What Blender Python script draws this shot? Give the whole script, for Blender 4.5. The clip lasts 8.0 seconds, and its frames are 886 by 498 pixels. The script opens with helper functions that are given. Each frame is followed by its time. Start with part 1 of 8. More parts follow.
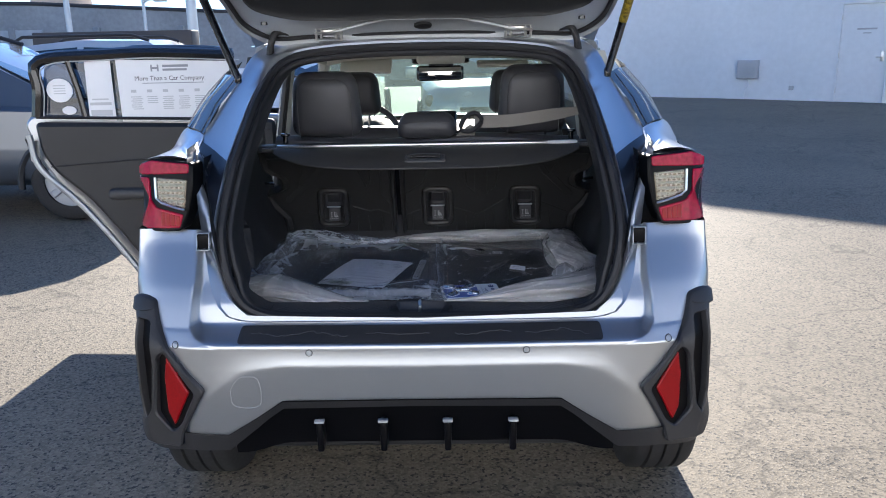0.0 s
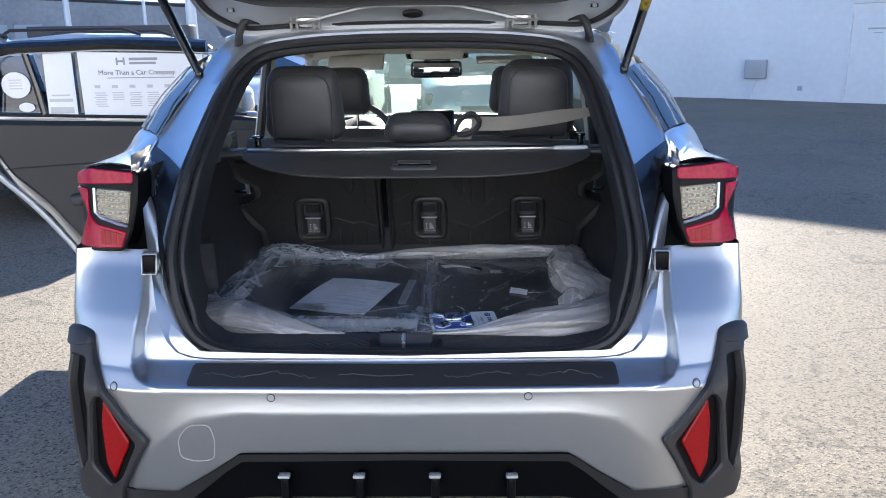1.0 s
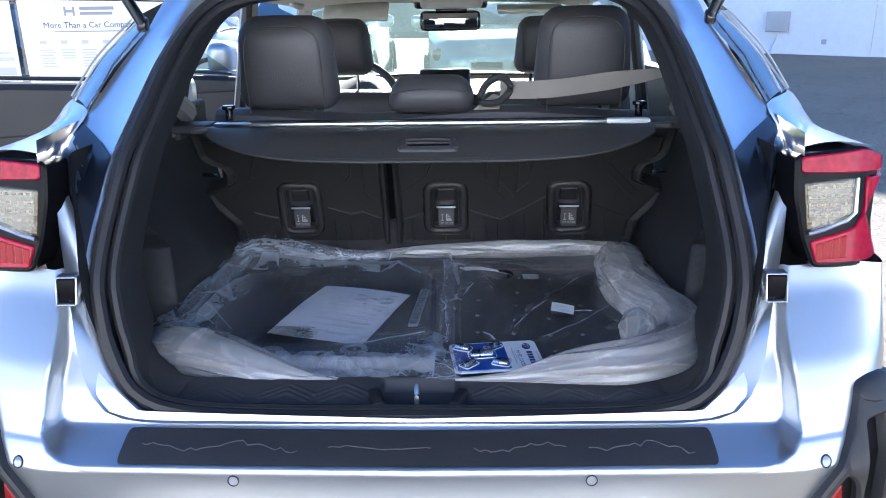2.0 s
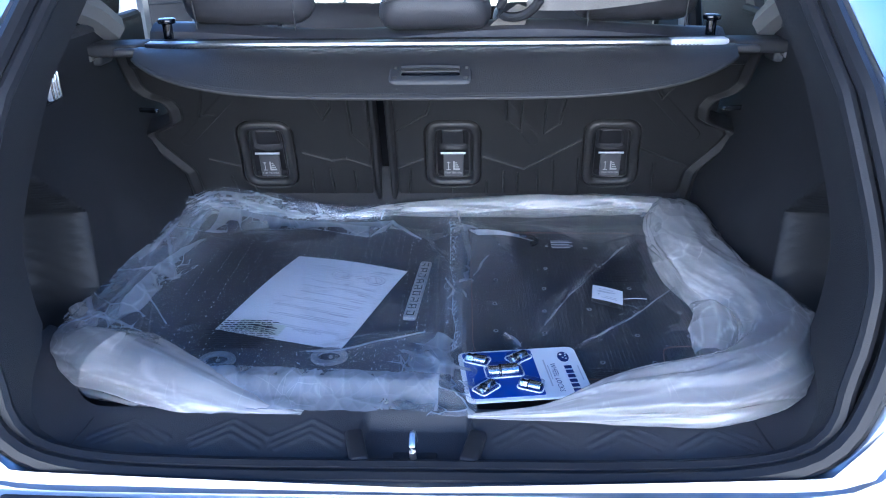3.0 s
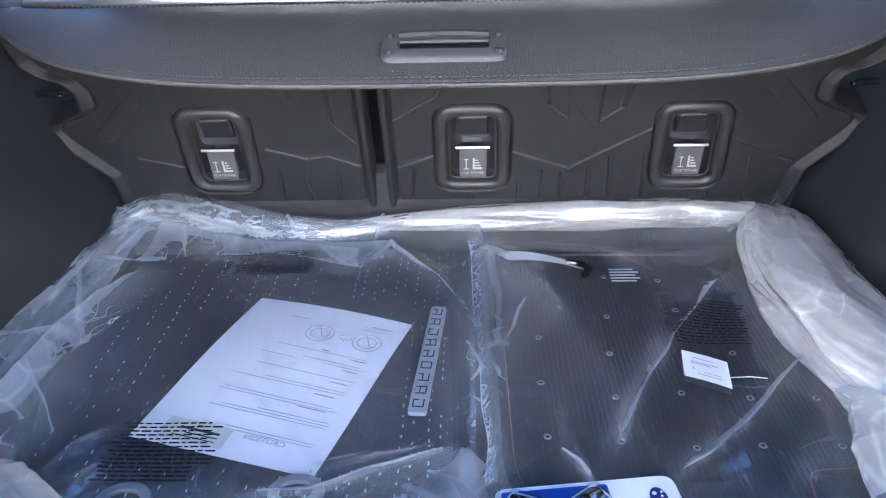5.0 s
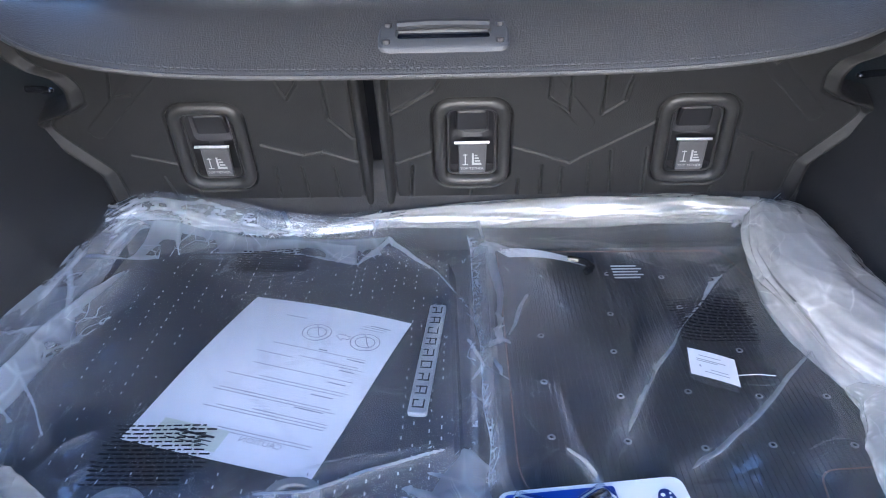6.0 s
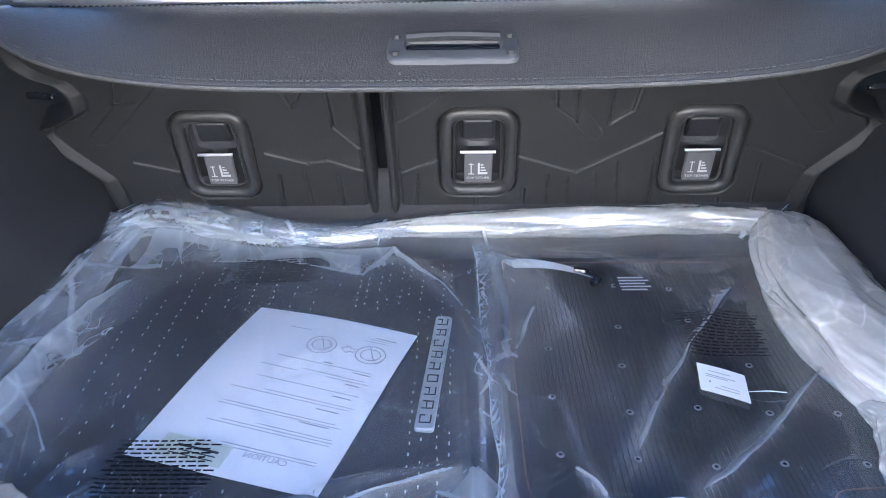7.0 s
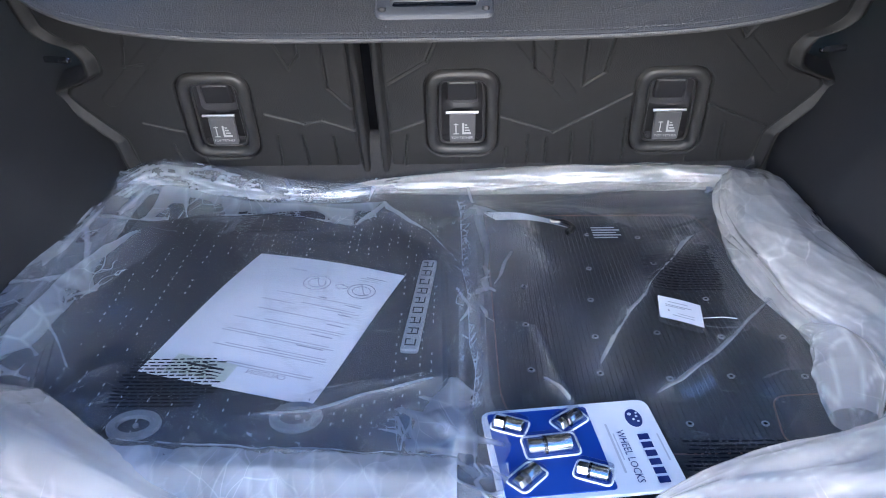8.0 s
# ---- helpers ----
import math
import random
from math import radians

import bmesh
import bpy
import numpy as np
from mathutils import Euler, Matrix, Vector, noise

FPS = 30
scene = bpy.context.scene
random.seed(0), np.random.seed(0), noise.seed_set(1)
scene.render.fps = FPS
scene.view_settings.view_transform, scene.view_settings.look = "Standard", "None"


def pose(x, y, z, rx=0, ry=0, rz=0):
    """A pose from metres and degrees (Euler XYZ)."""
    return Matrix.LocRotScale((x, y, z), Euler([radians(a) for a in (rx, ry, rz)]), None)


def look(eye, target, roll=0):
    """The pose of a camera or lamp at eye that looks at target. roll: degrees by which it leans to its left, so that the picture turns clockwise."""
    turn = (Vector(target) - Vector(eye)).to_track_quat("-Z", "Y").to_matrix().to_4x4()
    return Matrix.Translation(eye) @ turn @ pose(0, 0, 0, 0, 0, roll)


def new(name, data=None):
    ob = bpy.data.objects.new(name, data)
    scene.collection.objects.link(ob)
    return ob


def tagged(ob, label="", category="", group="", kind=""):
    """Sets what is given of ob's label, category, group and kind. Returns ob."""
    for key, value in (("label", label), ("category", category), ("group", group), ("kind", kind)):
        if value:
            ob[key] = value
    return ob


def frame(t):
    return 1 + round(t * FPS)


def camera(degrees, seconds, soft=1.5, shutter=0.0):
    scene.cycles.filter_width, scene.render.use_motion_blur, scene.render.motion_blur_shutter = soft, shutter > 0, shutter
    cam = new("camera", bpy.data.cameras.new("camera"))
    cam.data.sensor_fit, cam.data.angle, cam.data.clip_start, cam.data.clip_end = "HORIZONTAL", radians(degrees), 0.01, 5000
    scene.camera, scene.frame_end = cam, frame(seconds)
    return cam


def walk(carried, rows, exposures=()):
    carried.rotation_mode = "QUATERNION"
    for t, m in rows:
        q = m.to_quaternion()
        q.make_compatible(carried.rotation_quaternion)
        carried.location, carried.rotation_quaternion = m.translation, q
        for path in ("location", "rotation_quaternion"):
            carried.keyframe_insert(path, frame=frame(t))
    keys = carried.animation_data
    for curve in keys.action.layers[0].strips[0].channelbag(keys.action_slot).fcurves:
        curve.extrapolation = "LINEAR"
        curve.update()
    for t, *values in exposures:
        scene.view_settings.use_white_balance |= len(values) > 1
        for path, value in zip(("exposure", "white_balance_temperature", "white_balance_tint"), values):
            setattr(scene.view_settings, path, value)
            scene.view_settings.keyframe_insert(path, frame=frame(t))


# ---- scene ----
cam = camera(60.0, 8.0, soft=1.0)
PATH = [
    (0, (0.094, -1.766, 1.439), (0.061, 0.17, 0.939), -1.1),
    (0.5, (0.093, -1.679, 1.429), (0.06, 0.259, 0.933), -0.7),
    (1, (0.121, -1.455, 1.423), (0.083, 0.48, 0.918), -0.7),
    (1.5, (0.117, -1.231, 1.405), (0.073, 0.695, 0.866), -0.7),
    (1.7, (0.101, -1.117, 1.406), (0.051, 0.8, 0.838), -0.8),
    (2.8, (0.051, -0.61, 1.363), (-0.007, 1.239, 0.601), -0.9),
    (3, (0.058, -0.532, 1.348), (-0.003, 1.295, 0.538), -0.7),
    (3.5, (0.057, -0.376, 1.331), (-0.007, 1.414, 0.44), -0.4),
    (4, (0.042, -0.232, 1.322), (-0.03, 1.534, 0.387), -0.7),
    (4.5, (0.03, -0.143, 1.307), (-0.044, 1.622, 0.37), -1.2),
    (6, (0.019, -0.087, 1.279), (-0.038, 1.681, 0.344), -1.6),
    (6.5, (0.027, -0.081, 1.276), (-0.021, 1.684, 0.337), -1.2),
    (7, (0.008, -0.072, 1.287), (-0.043, 1.696, 0.353), -1.2),
    (7.5, (0.019, -0.092, 1.283), (-0.031, 1.676, 0.349), -1.2),
    (8, (0.027, -0.18, 1.267), (-0.019, 1.585, 0.328), -1.2),
]
walk(cam, [(t, look(eye, target, roll)) for t, eye, target, roll in PATH],
     exposures=((0.0, 1.66, 5600, 12), (1.5, 2.25, 5500, 12), (3.0, 3.2, 4800, 12), (3.5, 3.6, 5050, 13), (4.5, 3.97, 5600, 14), (7.3, 3.97, 5450, 13), (8.0, 3.75, 5550, 13)))

# ---- daylight: low sun straight ahead of the parked car, clear sky ----
SUN_EL = 24.0
world = bpy.data.worlds.new("sky")
scene.world = world
world.use_nodes = True
_wn = world.node_tree.nodes
_sky = _wn.new("ShaderNodeTexSky")
_sky.sky_type = "NISHITA"
_sky.sun_disc = False
_sky.sun_elevation = radians(SUN_EL)
_sky.sun_rotation = 0.0
_sky.altitude = 2500
_sky.dust_density, _sky.ozone_density = 0.3, 3.0
world.node_tree.links.new(_sky.outputs["Color"], _wn["Background"].inputs["Color"])
_wn["Background"].inputs["Strength"].default_value = 0.078
sun = new("sun", bpy.data.lights.new("sun", "SUN"))
sun.data.energy = 4.3
sun.data.angle = radians(0.5)
sun.data.color = (1.0, 0.86, 0.66)
sun.matrix_world = look((0, 20, 20 * math.tan(radians(SUN_EL))), (0, 0, 0))

# ---- mesh helpers ----


def part(name, bm, material, parent=None, label="", sharp=35, double=False):
    """Links a bmesh as one mesh object, under a thing or a part where one is given."""
    me = bpy.data.meshes.new(name)
    bmesh.ops.recalc_face_normals(bm, faces=bm.faces)
    bm.to_mesh(me)
    bm.free()
    me.materials.append(material)
    me.shade_smooth()
    me.set_sharp_from_angle(angle=radians(sharp))
    ob = new(name, me)
    if parent:
        ob.parent = parent
    return tagged(ob, label)


def thing(name, label, category, group="", kind="", at=(0, 0, 0)):
    ob = new(name)
    ob.empty_display_size = 0.1
    ob.location = at
    return tagged(ob, label, category, group, kind)


def mesh(verts, faces):
    bm = bmesh.new()
    vs = [bm.verts.new(v) for v in verts]
    for f in faces:
        try:
            bm.faces.new([vs[i] for i in f])
        except ValueError:
            pass
    return bm


def join(*bms):
    """Several bmeshes as one."""
    out = bmesh.new()
    for b in bms:
        vs = {v: out.verts.new(v.co) for v in b.verts}
        for f in b.faces:
            out.faces.new([vs[v] for v in f.verts])
        b.free()
    return out


def moved(bm, m):
    bm.transform(m)
    return bm


def grid(fn, us, vs, closed_u=False):
    """A sheet of quads; fn(u, v) gives the place."""
    nu, nv = len(us), len(vs)
    verts = [fn(u, v) for u in us for v in vs]
    faces = []
    for i in range(nu if closed_u else nu - 1):
        k = (i + 1) % nu
        for j in range(nv - 1):
            faces.append((i * nv + j, k * nv + j, k * nv + j + 1, i * nv + j + 1))
    return mesh(verts, faces)


def sheet(x, y, z):
    """A sheet of quads from three equal 2D arrays."""
    nu, nv = x.shape
    verts = np.stack([x.ravel(), y.ravel(), z.ravel()], 1).tolist()
    faces = [(i * nv + j, (i + 1) * nv + j, (i + 1) * nv + j + 1, i * nv + j + 1) for i in range(nu - 1) for j in range(nv - 1)]
    return mesh(verts, faces)


def sheet_part(name, x, y, z, material, parent=None, label="", sharp=35, fold=None):
    """A sheet of quads from three equal 2D arrays, linked as one mesh; fold says how creased it is at each vertex."""
    nu, nv = x.shape
    i, j = np.meshgrid(np.arange(nu - 1), np.arange(nv - 1), indexing="ij")
    a = (i * nv + j).ravel()
    me = bpy.data.meshes.new(name)
    me.from_pydata(np.stack([x.ravel(), y.ravel(), z.ravel()], 1), [], np.stack([a, a + nv, a + nv + 1, a + 1], 1))
    if fold is not None:
        me.attributes.new("fold", "FLOAT", "POINT").data.foreach_set("value", np.clip(fold, 0, 1.2).astype(np.float32).ravel())
    me.materials.append(material)
    me.shade_smooth()
    if sharp < 180:
        me.set_sharp_from_angle(angle=radians(sharp))
    ob = new(name, me)
    if parent:
        ob.parent = parent
    return tagged(ob, label)


def loft(rings, closed=True, caps=False):
    """Quads between rings with equal numbers of points."""
    n = len(rings[0])
    verts = [p for r in rings for p in r]
    faces = []
    for a in range(len(rings) - 1):
        for i in range(n if closed else n - 1):
            k = (i + 1) % n
            faces.append((a * n + i, a * n + k, (a + 1) * n + k, (a + 1) * n + i))
    if caps:
        faces.append(tuple(range(n)))
        faces.append(tuple(range((len(rings) - 1) * n, len(rings) * n)))
    return mesh(verts, faces)


def spline(pts, n, closed=False):
    """n points evenly along a smooth curve through pts."""
    p = np.array(pts, float)
    m = len(p)
    out = []
    for i in range(m if closed else m - 1):
        if closed:
            a, b, c, d = p[i - 1], p[i], p[(i + 1) % m], p[(i + 2) % m]
        else:
            b, c = p[i], p[i + 1]
            a = p[i - 1] if i else 2 * b - c
            d = p[i + 2] if i + 2 < m else 2 * c - b
        t = np.linspace(0, 1, 24, endpoint=False)[:, None]
        out.append(0.5 * (2 * b + (c - a) * t + (2 * a - 5 * b + 4 * c - d) * t * t + (3 * b - a - 3 * c + d) * t ** 3))
    q = np.concatenate(out + [p[:1] if closed else p[-1:]])
    s = np.concatenate([[0], np.cumsum(np.linalg.norm(np.diff(q, axis=0), axis=1))])
    w = np.linspace(0, s[-1], n + 1)[:-1] if closed else np.linspace(0, s[-1], n)
    return np.stack([np.interp(w, s, q[:, k]) for k in range(q.shape[1])], 1)


def tube(path, radius, n=8, closed=False, flat=1.0, up=(0, 0, 1)):
    """A round (or flattened) bar along a path; radius is one number or one for each point."""
    p = [Vector(v) for v in path]
    m = len(p)
    rad = radius if hasattr(radius, "__len__") else [radius] * m
    rings = []
    for i in range(m):
        if closed:
            d = p[(i + 1) % m] - p[i - 1]
        else:
            d = p[min(i + 1, m - 1)] - p[max(i - 1, 0)]
        d = d.normalized()
        side = d.cross(Vector(up))
        if side.length < 1e-4:
            side = d.cross(Vector((0, 1, 0)))
        side.normalize()
        top = side.cross(d)
        rings.append([p[i] + side * (rad[i] * math.cos(a)) + top * (rad[i] * flat * math.sin(a)) for a in (2 * math.pi * k / n for k in range(n))])
    if closed:
        rings.append(rings[0])
    bm = loft(rings, True, not closed)
    if closed:
        bmesh.ops.remove_doubles(bm, verts=bm.verts, dist=1e-5)
    return bm


def rbox(sx, sy, sz, r=0.01, seg=3, at=(0, 0, 0), rot=None):
    """A box with rounded edges."""
    bm = bmesh.new()
    bmesh.ops.create_cube(bm, size=1.0, matrix=Matrix.Diagonal((sx, sy, sz, 1)))
    if r > 0:
        bmesh.ops.bevel(bm, geom=list(bm.edges), offset=min(r, 0.49 * min(sx, sy, sz)), segments=seg, profile=0.5, affect="EDGES")
    m = Matrix.Translation(at)
    if rot is not None:
        m = m @ rot
    bm.transform(m)
    return bm


def disc(r, depth, n=24, at=(0, 0, 0), axis="z", r2=None, bevel=0.0):
    """A cylinder or cone with an optional bevel."""
    bm = bmesh.new()
    bmesh.ops.create_cone(bm, cap_ends=True, segments=n, radius1=r, radius2=r if r2 is None else r2, depth=depth)
    if bevel:
        bmesh.ops.bevel(bm, geom=[e for e in bm.edges if len(e.link_faces) == 2 and any(len(f.verts) > 4 for f in e.link_faces)], offset=bevel, segments=2, profile=0.5, affect="EDGES")
    if axis == "x":
        bm.transform(Matrix.Rotation(radians(90), 4, "Y"))
    if axis == "y":
        bm.transform(Matrix.Rotation(radians(90), 4, "X"))
    bm.transform(Matrix.Translation(at))
    return bm


def rounded(pts, r=0.01, n=4):
    """A polygon with its corners rounded."""
    p = [np.array(q, float) for q in pts]
    out = []
    for i in range(len(p)):
        a, b, c = p[i - 1], p[i], p[(i + 1) % len(p)]
        la, lc = np.linalg.norm(a - b), np.linalg.norm(c - b)
        k = min(r, 0.45 * la, 0.45 * lc)
        s, e = b + (a - b) / la * k, b + (c - b) / lc * k
        for j in range(n + 1):
            t = j / n
            out.append((1 - t) ** 2 * s + 2 * t * (1 - t) * b + t * t * e)
    return out


def dense(pts, step):
    """A closed polygon with points at most step apart."""
    out = []
    for i in range(len(pts)):
        a, b = np.array(pts[i], float), np.array(pts[(i + 1) % len(pts)], float)
        m = max(1, int(np.linalg.norm(b - a) / step))
        out += [a + (b - a) * k / m for k in range(m)]
    return out


def shrunk(pts, d):
    """A closed polygon moved inwards by d (outwards where d is negative)."""
    p = np.array(pts)
    area = 0.5 * np.sum(p[:, 0] * np.roll(p[:, 1], -1) - np.roll(p[:, 0], -1) * p[:, 1])
    e = np.roll(p, -1, 0) - np.roll(p, 1, 0)
    nrm = np.stack([-e[:, 1], e[:, 0]], 1) / (np.linalg.norm(e, axis=1)[:, None] + 1e-9)
    return p + nrm * d * (1 if area > 0 else -1)


def plate(outer, place, depth, holes=(), bevel=0.002, step=0.02):
    """A plate with bevelled rims and real holes. place(a, b, off) puts a point of the flat outline, off metres proud, into the world."""
    bm = bmesh.new()
    rims = [dense(o, step) for o in (outer, *holes)]
    edges = []
    for k, rim in enumerate(rims):
        sign = 1 if k == 0 else -1
        levels = [(shrunk(rim, sign * bevel), 0.0), (rim, -bevel), (rim, -depth)]
        loops = []
        for pts, off in levels:
            loops.append([bm.verts.new((q[0], q[1], off)) for q in pts])
        n = len(rim)
        for a in range(2):
            for i in range(n):
                bm.faces.new((loops[a][i], loops[a][(i + 1) % n], loops[a + 1][(i + 1) % n], loops[a + 1][i]))
        for i in range(n):
            edges.append(bm.edges.get((loops[0][i], loops[0][(i + 1) % n])))
    bmesh.ops.triangle_fill(bm, edges=edges, use_beauty=True)
    for v in bm.verts:
        v.co = Vector(place(v.co.x, v.co.y, v.co.z))
    return bm


def flat(origin, ax, ay):
    """A place function for plate(): a plane by its origin and two unit axes."""
    o, a, b = Vector(origin), Vector(ax).normalized(), Vector(ay).normalized()
    c = a.cross(b)
    return lambda u, v, w: o + a * u + b * v + c * w


def lettering(text, size, place, material, parent, label="", align="LEFT", name="lettering"):
    cu = bpy.data.curves.new("text", "FONT")
    cu.body, cu.size, cu.align_x = text, size, align
    cu.resolution_u = 2
    tmp = bpy.data.objects.new("text", cu)
    scene.collection.objects.link(tmp)
    me = bpy.data.meshes.new_from_object(tmp.evaluated_get(bpy.context.evaluated_depsgraph_get()))
    bpy.data.objects.remove(tmp)
    bpy.data.curves.remove(cu)
    for v in me.vertices:
        v.co = Vector(place(v.co.x, v.co.y, 0.0008))
    me.name = name
    me.materials.clear()
    me.materials.append(material)
    ob = new(name, me)
    ob.parent = parent
    return tagged(ob, label)


def bars(rects, place, off=0.0008):
    """Flat printed bars (x, y, width, height) on a surface."""
    bm = bmesh.new()
    for x, y, w, h in rects:
        q = [bm.verts.new(place(a, b, off)) for a, b in ((x, y), (x + w, y), (x + w, y + h), (x, y + h))]
        bm.faces.new(q)
    return bm


def smooth(a, b, v):
    t = np.clip((v - a) / (b - a), 0, 1)
    return t * t * (3 - 2 * t)


_LAT = np.random.RandomState(7).rand(256, 256)


def noise2(x, y):
    """Value noise, -1 to 1, on arrays."""
    xi, yi = np.floor(x).astype(int), np.floor(y).astype(int)
    fx, fy = x - xi, y - yi
    fx, fy = fx * fx * (3 - 2 * fx), fy * fy * (3 - 2 * fy)
    g = lambda i, j: _LAT[i % 256, j % 256]
    a = g(xi, yi) * (1 - fx) + g(xi + 1, yi) * fx
    b = g(xi, yi + 1) * (1 - fx) + g(xi + 1, yi + 1) * fx
    return 2 * (a * (1 - fy) + b * fy) - 1


_CELL = np.random.RandomState(21).rand(64, 64, 2)


def facets(x, y):
    """Facet pattern: height (cones between random centres, sharp ridges where they meet) and the nearness to a ridge."""
    xi, yi = np.floor(x).astype(int), np.floor(y).astype(int)
    f1, f2 = np.full(x.shape, 9.0), np.full(x.shape, 9.0)
    for i in (-1, 0, 1):
        for j in (-1, 0, 1):
            c = _CELL[(xi + i) % 64, (yi + j) % 64]
            d = np.hypot(xi + i + c[..., 0] - x, yi + j + c[..., 1] - y)
            f2 = np.minimum(f2, np.maximum(f1, d))
            f1 = np.minimum(f1, d)
    return f1, smooth(0.11, 0.0, f2 - f1)


def seg_dist(x, y, a, b):
    """Distance of points from a segment, on arrays."""
    ax, ay = a
    dx, dy = b[0] - ax, b[1] - ay
    t = np.clip(((x - ax) * dx + (y - ay) * dy) / (dx * dx + dy * dy + 1e-12), 0, 1)
    return np.hypot(x - ax - t * dx, y - ay - t * dy)


# ---- materials ----


def material(name, color, rough=0.5, metal=0.0, grain=0.0, grain_scale=200.0, bump=0.0, bump_scale=300.0, spec=0.5, coat=0.0, stain=0.0, stain_scale=4.0, coords="Object"):
    """Principled material with colour variation at two scales, and fine relief."""
    m = bpy.data.materials.new(name)
    m.use_nodes = True
    nt = m.node_tree
    b = nt.nodes["Principled BSDF"]
    b.inputs["Base Color"].default_value = (*color, 1)
    b.inputs["Roughness"].default_value = rough
    b.inputs["Metallic"].default_value = metal
    b.inputs["Specular IOR Level"].default_value = spec
    b.inputs["Coat Weight"].default_value = coat
    b.inputs["Coat Roughness"].default_value = 0.03
    tc = nt.nodes.new("ShaderNodeTexCoord")
    last = None
    for amount, scale in ((grain, grain_scale), (stain, stain_scale)):
        if amount:
            n = nt.nodes.new("ShaderNodeTexNoise")
            n.inputs["Scale"].default_value = scale
            n.inputs["Detail"].default_value = 5
            nt.links.new(tc.outputs[coords], n.inputs["Vector"])
            r = nt.nodes.new("ShaderNodeMapRange")
            r.inputs["From Min"].default_value, r.inputs["From Max"].default_value = 0.3, 0.7
            r.inputs["To Min"].default_value, r.inputs["To Max"].default_value = 1 - amount, 1 + amount
            nt.links.new(n.outputs["Fac"], r.inputs["Value"])
            mx = nt.nodes.new("ShaderNodeMix")
            mx.data_type, mx.blend_type = "RGBA", "MULTIPLY"
            mx.inputs["Factor"].default_value = 1
            if last:
                nt.links.new(last, mx.inputs["A"])
            else:
                mx.inputs["A"].default_value = (*color, 1)
            nt.links.new(r.outputs["Result"], mx.inputs["B"])
            last = mx.outputs["Result"]
    if last:
        nt.links.new(last, b.inputs["Base Color"])
    if bump:
        n = nt.nodes.new("ShaderNodeTexNoise")
        n.inputs["Scale"].default_value = bump_scale
        n.inputs["Detail"].default_value = 3
        nt.links.new(tc.outputs[coords], n.inputs["Vector"])
        bp = nt.nodes.new("ShaderNodeBump")
        bp.inputs["Strength"].default_value = bump
        bp.inputs["Distance"].default_value = 0.002
        nt.links.new(n.outputs["Fac"], bp.inputs["Height"])
        nt.links.new(bp.outputs["Normal"], b.inputs["Normal"])
    return m


def sheen(nt, low, gain):
    """Share of gloss on a thin pane: low when seen straight on, high at a glance, alike from both sides."""
    lw = nt.nodes.new("ShaderNodeLayerWeight")
    p = nt.nodes.new("ShaderNodeMath")
    p.operation = "POWER"
    p.inputs[1].default_value = 4.0
    nt.links.new(lw.outputs["Facing"], p.inputs[0])
    k = nt.nodes.new("ShaderNodeMath")
    k.operation = "MULTIPLY_ADD"
    k.inputs[1].default_value, k.inputs[2].default_value = gain, low
    nt.links.new(p.outputs["Value"], k.inputs[0])
    return k.outputs["Value"], lw


def glass(name, color=(1, 1, 1), gloss=1.0, clear=0.9):
    """A thin pane: light passes straight through, tinted; Fresnel gives the gloss."""
    m = bpy.data.materials.new(name)
    m.use_nodes = True
    nt = m.node_tree
    nt.nodes.remove(nt.nodes["Principled BSDF"])
    out = nt.nodes["Material Output"]
    tr = nt.nodes.new("ShaderNodeBsdfTransparent")
    tr.inputs["Color"].default_value = (*(c * clear for c in color), 1)
    gl = nt.nodes.new("ShaderNodeBsdfGlossy")
    gl.inputs["Roughness"].default_value = 0.02
    gl.inputs["Color"].default_value = (gloss, gloss, gloss, 1)
    mx = nt.nodes.new("ShaderNodeMixShader")
    nt.links.new(sheen(nt, 0.05, 0.75)[0], mx.inputs["Fac"])
    nt.links.new(tr.outputs["BSDF"], mx.inputs[1])
    nt.links.new(gl.outputs["BSDF"], mx.inputs[2])
    nt.links.new(mx.outputs["Shader"], out.inputs["Surface"])
    return m


